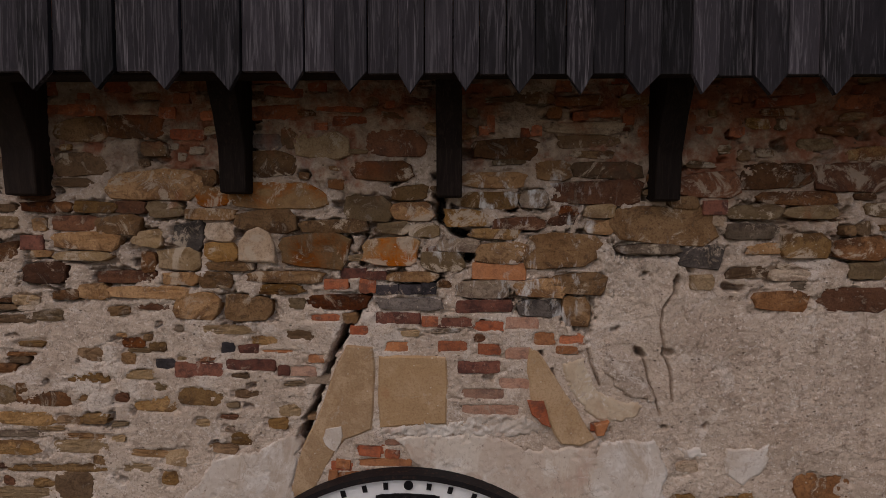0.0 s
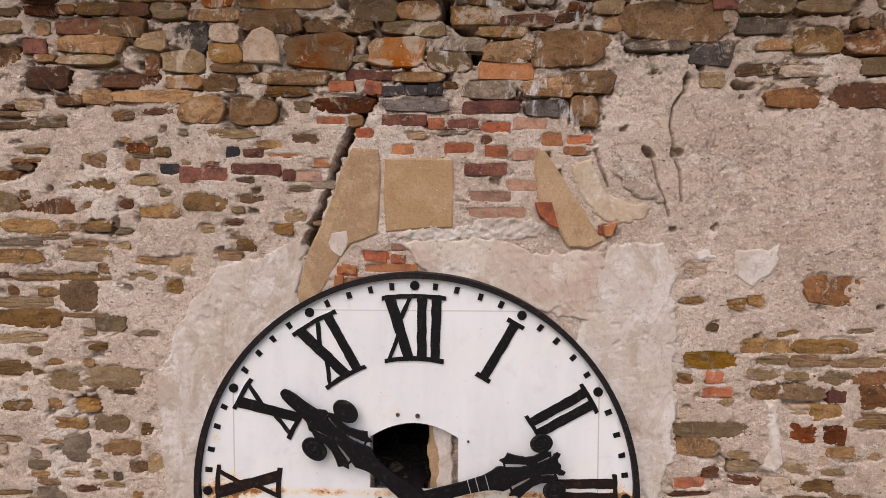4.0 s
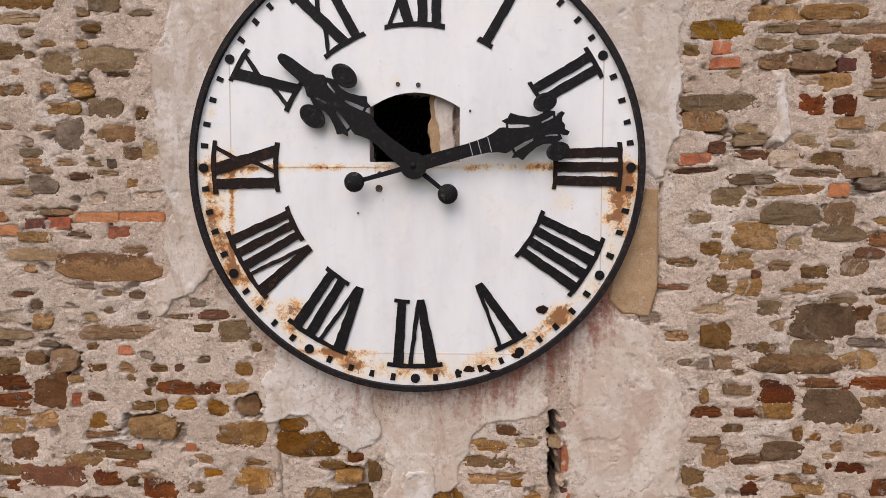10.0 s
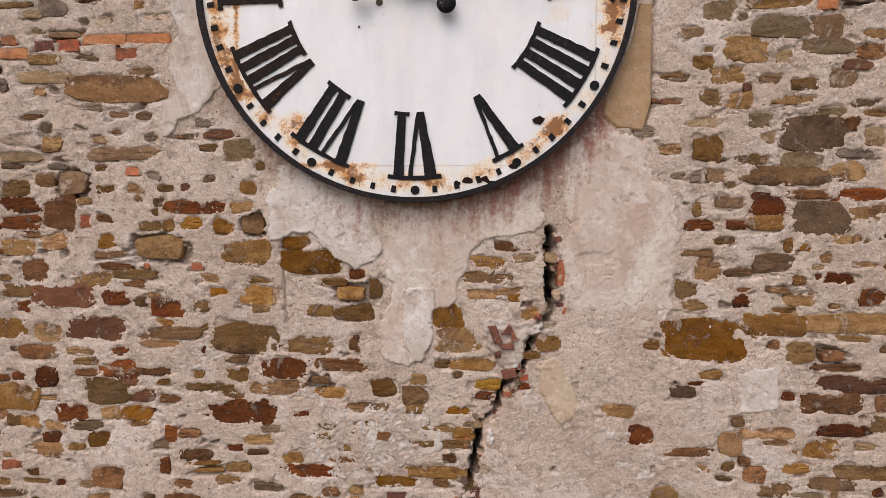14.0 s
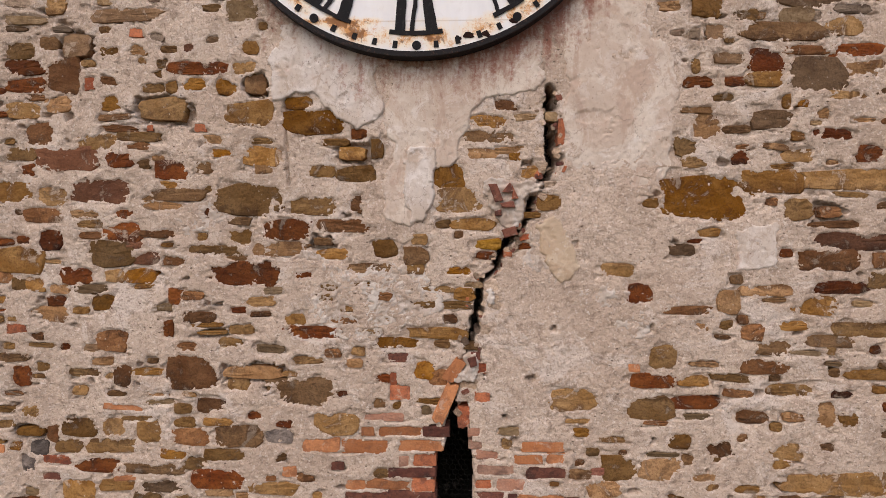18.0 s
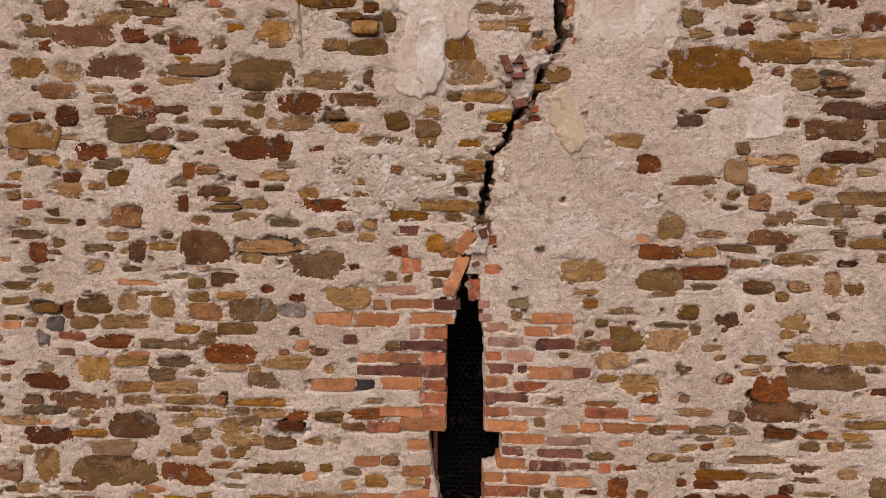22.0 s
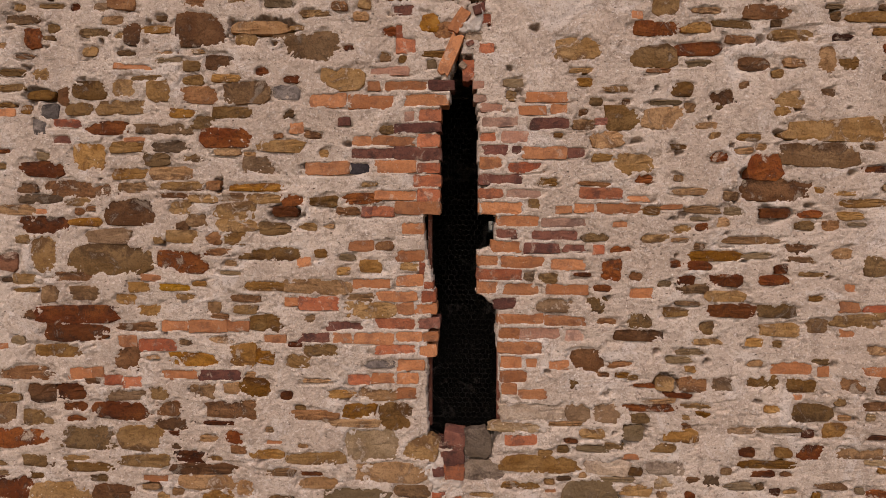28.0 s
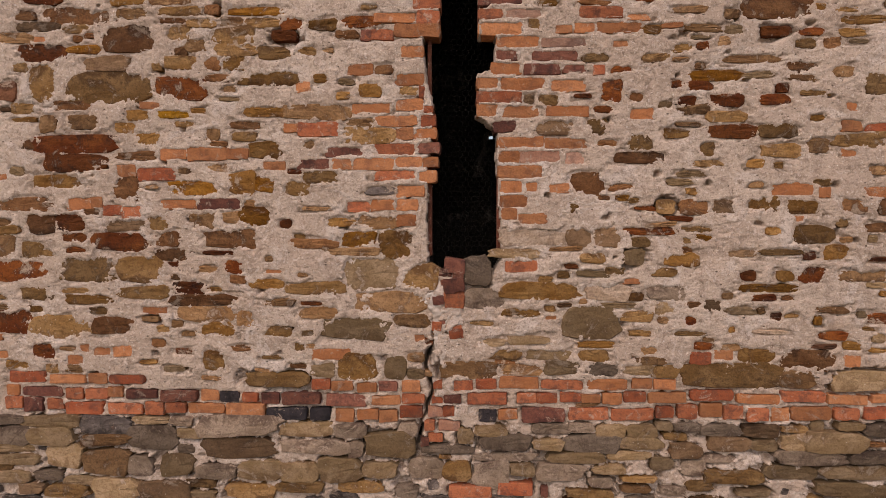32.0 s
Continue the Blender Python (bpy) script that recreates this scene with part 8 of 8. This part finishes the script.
lay([(0.190, 4.172, 0.13, 0.090, "plum"), (0.090, 4.075, 0.07, 0.058, "plum"), (0.206, 3.856, 0.09, 0.058, "red")], -7)
lay([(-0.220, 11.314, 0.12, 0.053, "red"), (-0.094, 11.302, 0.08, 0.048, "red"), (-0.372, 11.243, 0.08, 0.050, "orange"), (-0.430, 11.169, 0.05, 0.077, "orange")], 6)
lay([(0.165, 6.72, 0.075, 0.25, "orange")], 22)
lay([(0.219, 6.925, 0.07, 0.15, "orange")], 35)

# small rubble between the larger stones, joined by stage and kind
boxes = np.array([row[:4] for row in LAID])
rng = random.Random(33)
placed = []
# the coarse render in the upper part and the smooth mortar beside the crack stay bare
KEEP_CLEAR += [[(0.95, 12.45), (2.9, 12.1), (2.9, 10.9), (1.4, 11.4), (0.75, 12.0)], [(0.45, 7.6), (1.4, 7.8), (1.6, 6.9), (0.8, 6.6), (0.4, 6.7)], SLIT, [(-0.4, 11.4), (0.9, 11.4), (0.9, 11.95), (-0.4, 11.95)]]
for attempt in range(8000):
    zone = "crown" if attempt < 500 else "foot" if attempt < 2300 else ""
    z = rng.uniform(12.15, 13.42) if zone == "crown" else rng.uniform(2.1, 3.27) if zone == "foot" else rng.uniform(3.2, 13.4)
    x = rng.uniform(-3.2, 3.3)
    w = rng.choice((0.05, 0.07, 0.09, 0.12, 0.16)) * rng.uniform(0.8, 1.3)
    h = min(w * 0.9, rng.uniform(0.022, 0.055))
    if zone and attempt % 3:
        w, h = rng.uniform(0.11, 0.26), rng.uniform(0.035, 0.075)
    if math.hypot(x, z - 10) < 1.3 or np.any((np.abs(boxes[:, 0] - x) < (boxes[:, 2] + w) / 2 - 0.004) & (np.abs(boxes[:, 1] - z) < (boxes[:, 3] + h) / 2 - 0.002)):
        continue
    if any(abs(p[0] - x) < (p[2] + w) / 2 + (0.004 if zone else 0.012) and abs(p[1] - z) < (p[3] + h) / 2 + (0.003 if zone else 0.012) for p in placed):
        continue
    if any(bool(inside(np.array(x + a), np.array(z + b), poly)) for poly in KEEP_CLEAR for a, b in ((0, 0), (-w / 2, 0), (w / 2, 0))):
        continue
    if not zone and abs(x) < 2.8 and rng.random() < 0.45:
        continue
    kind = rng.choice(("drab", "tan", "olive", "umber", "grey", "drab", "pale", "mauve") if z > 8.8 else ("tan", "drab", "ochre", "brown", "olive", "olive", "tan", "rust")) if z > 3.25 else rng.choice(("slate", "slate", "grey", "olive", "brown", "slate"))
    if 3.6 < z < 6.8 and rng.random() < 0.12:
        kind = "orange"
    if zone == "crown":
        kind = rng.choice(("brown", "tan", "drab", "olive", "umber", "tan", "red" if z > 12.9 else "brown"))
    if z > 13.05 and rng.random() < 0.4:
        kind = "red"
    placed.append((x, z, w, h, kind))
groups = {}
for x, z, w, h, kind in placed:
    groups.setdefault((stage_at(z).name, kind), []).append((x, z, w, h))
for (stage_name, kind), rows in groups.items():
    co, fs = [], []
    for x, z, w, h in rows:
        verts, faces = rng.choice(SHAPES[kind in BRICK])
        base, y0, turn = len(co), seat(x, z) + rng.uniform(0.006, 0.013), rng.uniform(-0.12, 0.12)
        co += [(x + 1.25 * vx * w + turn * vz * h, y0 + vy, z + 1.25 * vz * h - turn * vx * w) for vx, vy, vz in verts]
        fs += [tuple(base + i for i in f) for f in faces]
    me = bpy.data.meshes.new("small_rubble")
    me.from_pydata(co, [], fs)
    me.materials.append(BRICK[kind] if kind in BRICK else STONE[kind])
    me.shade_flat()
    ob = new("small_rubble", me)
    ob.parent = bpy.data.objects[stage_name]
    tagged(ob, "", "", "", "stuff")

LAID += [(x, z, w, h, kind in BRICK, 0.02, 0.012) for x, z, w, h, kind in placed]
# empty pockets where stones have dropped out
for _ in range(420):
    x, z = rng.uniform(-2.9, 2.9), rng.uniform(2.6, 13.2)
    if math.hypot(x, z - 10) > 1.7:
        LAID.append((x, z, rng.uniform(0.018, 0.05), rng.uniform(0.014, 0.03), False, 0.06, 0.008))
for _ in range(60):
    x, z = rng.uniform(-2.4, 2.7), rng.uniform(12.15, 13.2)
    LAID.append((x, z, rng.uniform(0.03, 0.08), rng.uniform(0.02, 0.05), False, 0.11, 0.012))
XS = grid_lines([(-3.4, 0.05), (-2.93, 0.0085), (3.05, 0.05), (3.4, 0)])
for z0, z1, stage in STAGES:
    zs = grid_lines([(0.0, 0.25), (2.5, 0.0068), (z1, 0)]) if z0 == 0 else grid_lines([(z0, 0.0065), (min(z1, 13.5), 0.1), (z1, 0)] if z1 > 13.5 else [(z0, 0.0065), (z1, 0)])
    xs = grid_lines([(-3.4, 0.05), (-2.93, 0.0085), (1.02, 0.0048), (1.5, 0.0085), (3.05, 0.05), (3.4, 0)]) if z0 == 11.4 else XS
    sheet("mortar", xs, zs, mortar_depth, MORTAR, [SLIT, EYE_HOLE], stage)

# crumbs of mortar, stone and brick caught in the long crack
rng = random.Random(61)
for kind, count in (("pale", 70), ("grey", 26), ("plum", 26), ("red", 12)):
    co, fs = [], []
    line = CRACKS[0][0]
    for _ in range(count):
        (x0, z0), (x1, z1) = rng.choice(list(zip(line, line[1:])))
        t, w, h = rng.random(), rng.uniform(0.016, 0.055), rng.uniform(0.014, 0.045)
        x, z = x0 + (x1 - x0) * t + rng.choice((-1, 1)) * rng.uniform(0.03, 0.07), z0 + (z1 - z0) * t
        verts, faces = rng.choice(SHAPES[False])
        c, q = math.cos(rng.uniform(-0.9, 0.9)), rng.uniform(-0.7, 0.7)
        base, y0 = len(co), seat(x, z) + rng.uniform(-0.004, 0.02)
        co += [(x + vx * w * c + q * vz * h, y0 + vy * 0.6, z + vz * h * c - q * vx * w) for vx, vy, vz in verts]
        fs += [tuple(base + i for i in f) for f in faces]
    me = bpy.data.meshes.new("crumbs")
    me.from_pydata(co, [], fs)
    me.materials.append(BRICK[kind] if kind in BRICK else STONE[kind])
    ob = new("crumbs", me)
    ob.parent = STAGES[2][2]
    tagged(ob, "", "", "", "stuff")

# battens that hold the netting
for x0, x1, z0, z1 in ((0.022, 0.047, 4.36, 5.74), (0.466, 0.488, 4.36, 5.16)):
    bm = bmesh.new()
    box(bm, x0, x1, 0.07, 0.12, z0, z1, 0.003)
    tagged(part("netting_batten", bm, brick_material("red_brown_batten", (0.16, 0.05, 0.03), (0.22, 0.08, 0.05), (0.07, 0.03, 0.02)), None), "thin red-brown wooden batten beside the loophole netting", "batten")
# broken stone in the jamb behind the dial opening
part("jamb_stone", slab(torn([(0.06, 9.9), (0.09, 10.0), (0.075, 10.12), (0.06, 10.2), (0.09, 10.28), (0.08, 10.46), (0.2, 10.46), (0.2, 9.9)], random.Random(3), 0.03, 0.01), -0.02, 0.2), STONE["block"], STAGES[3][2])
part("jamb_plaster", slab(torn([(0.14, 9.9), (0.12, 10.05), (0.135, 10.2), (0.11, 10.3), (0.125, 10.46), (0.21, 10.46), (0.21, 9.9)], random.Random(5), 0.03, 0.012), -0.032, 0.1), PLASTER, STAGES[3][2])
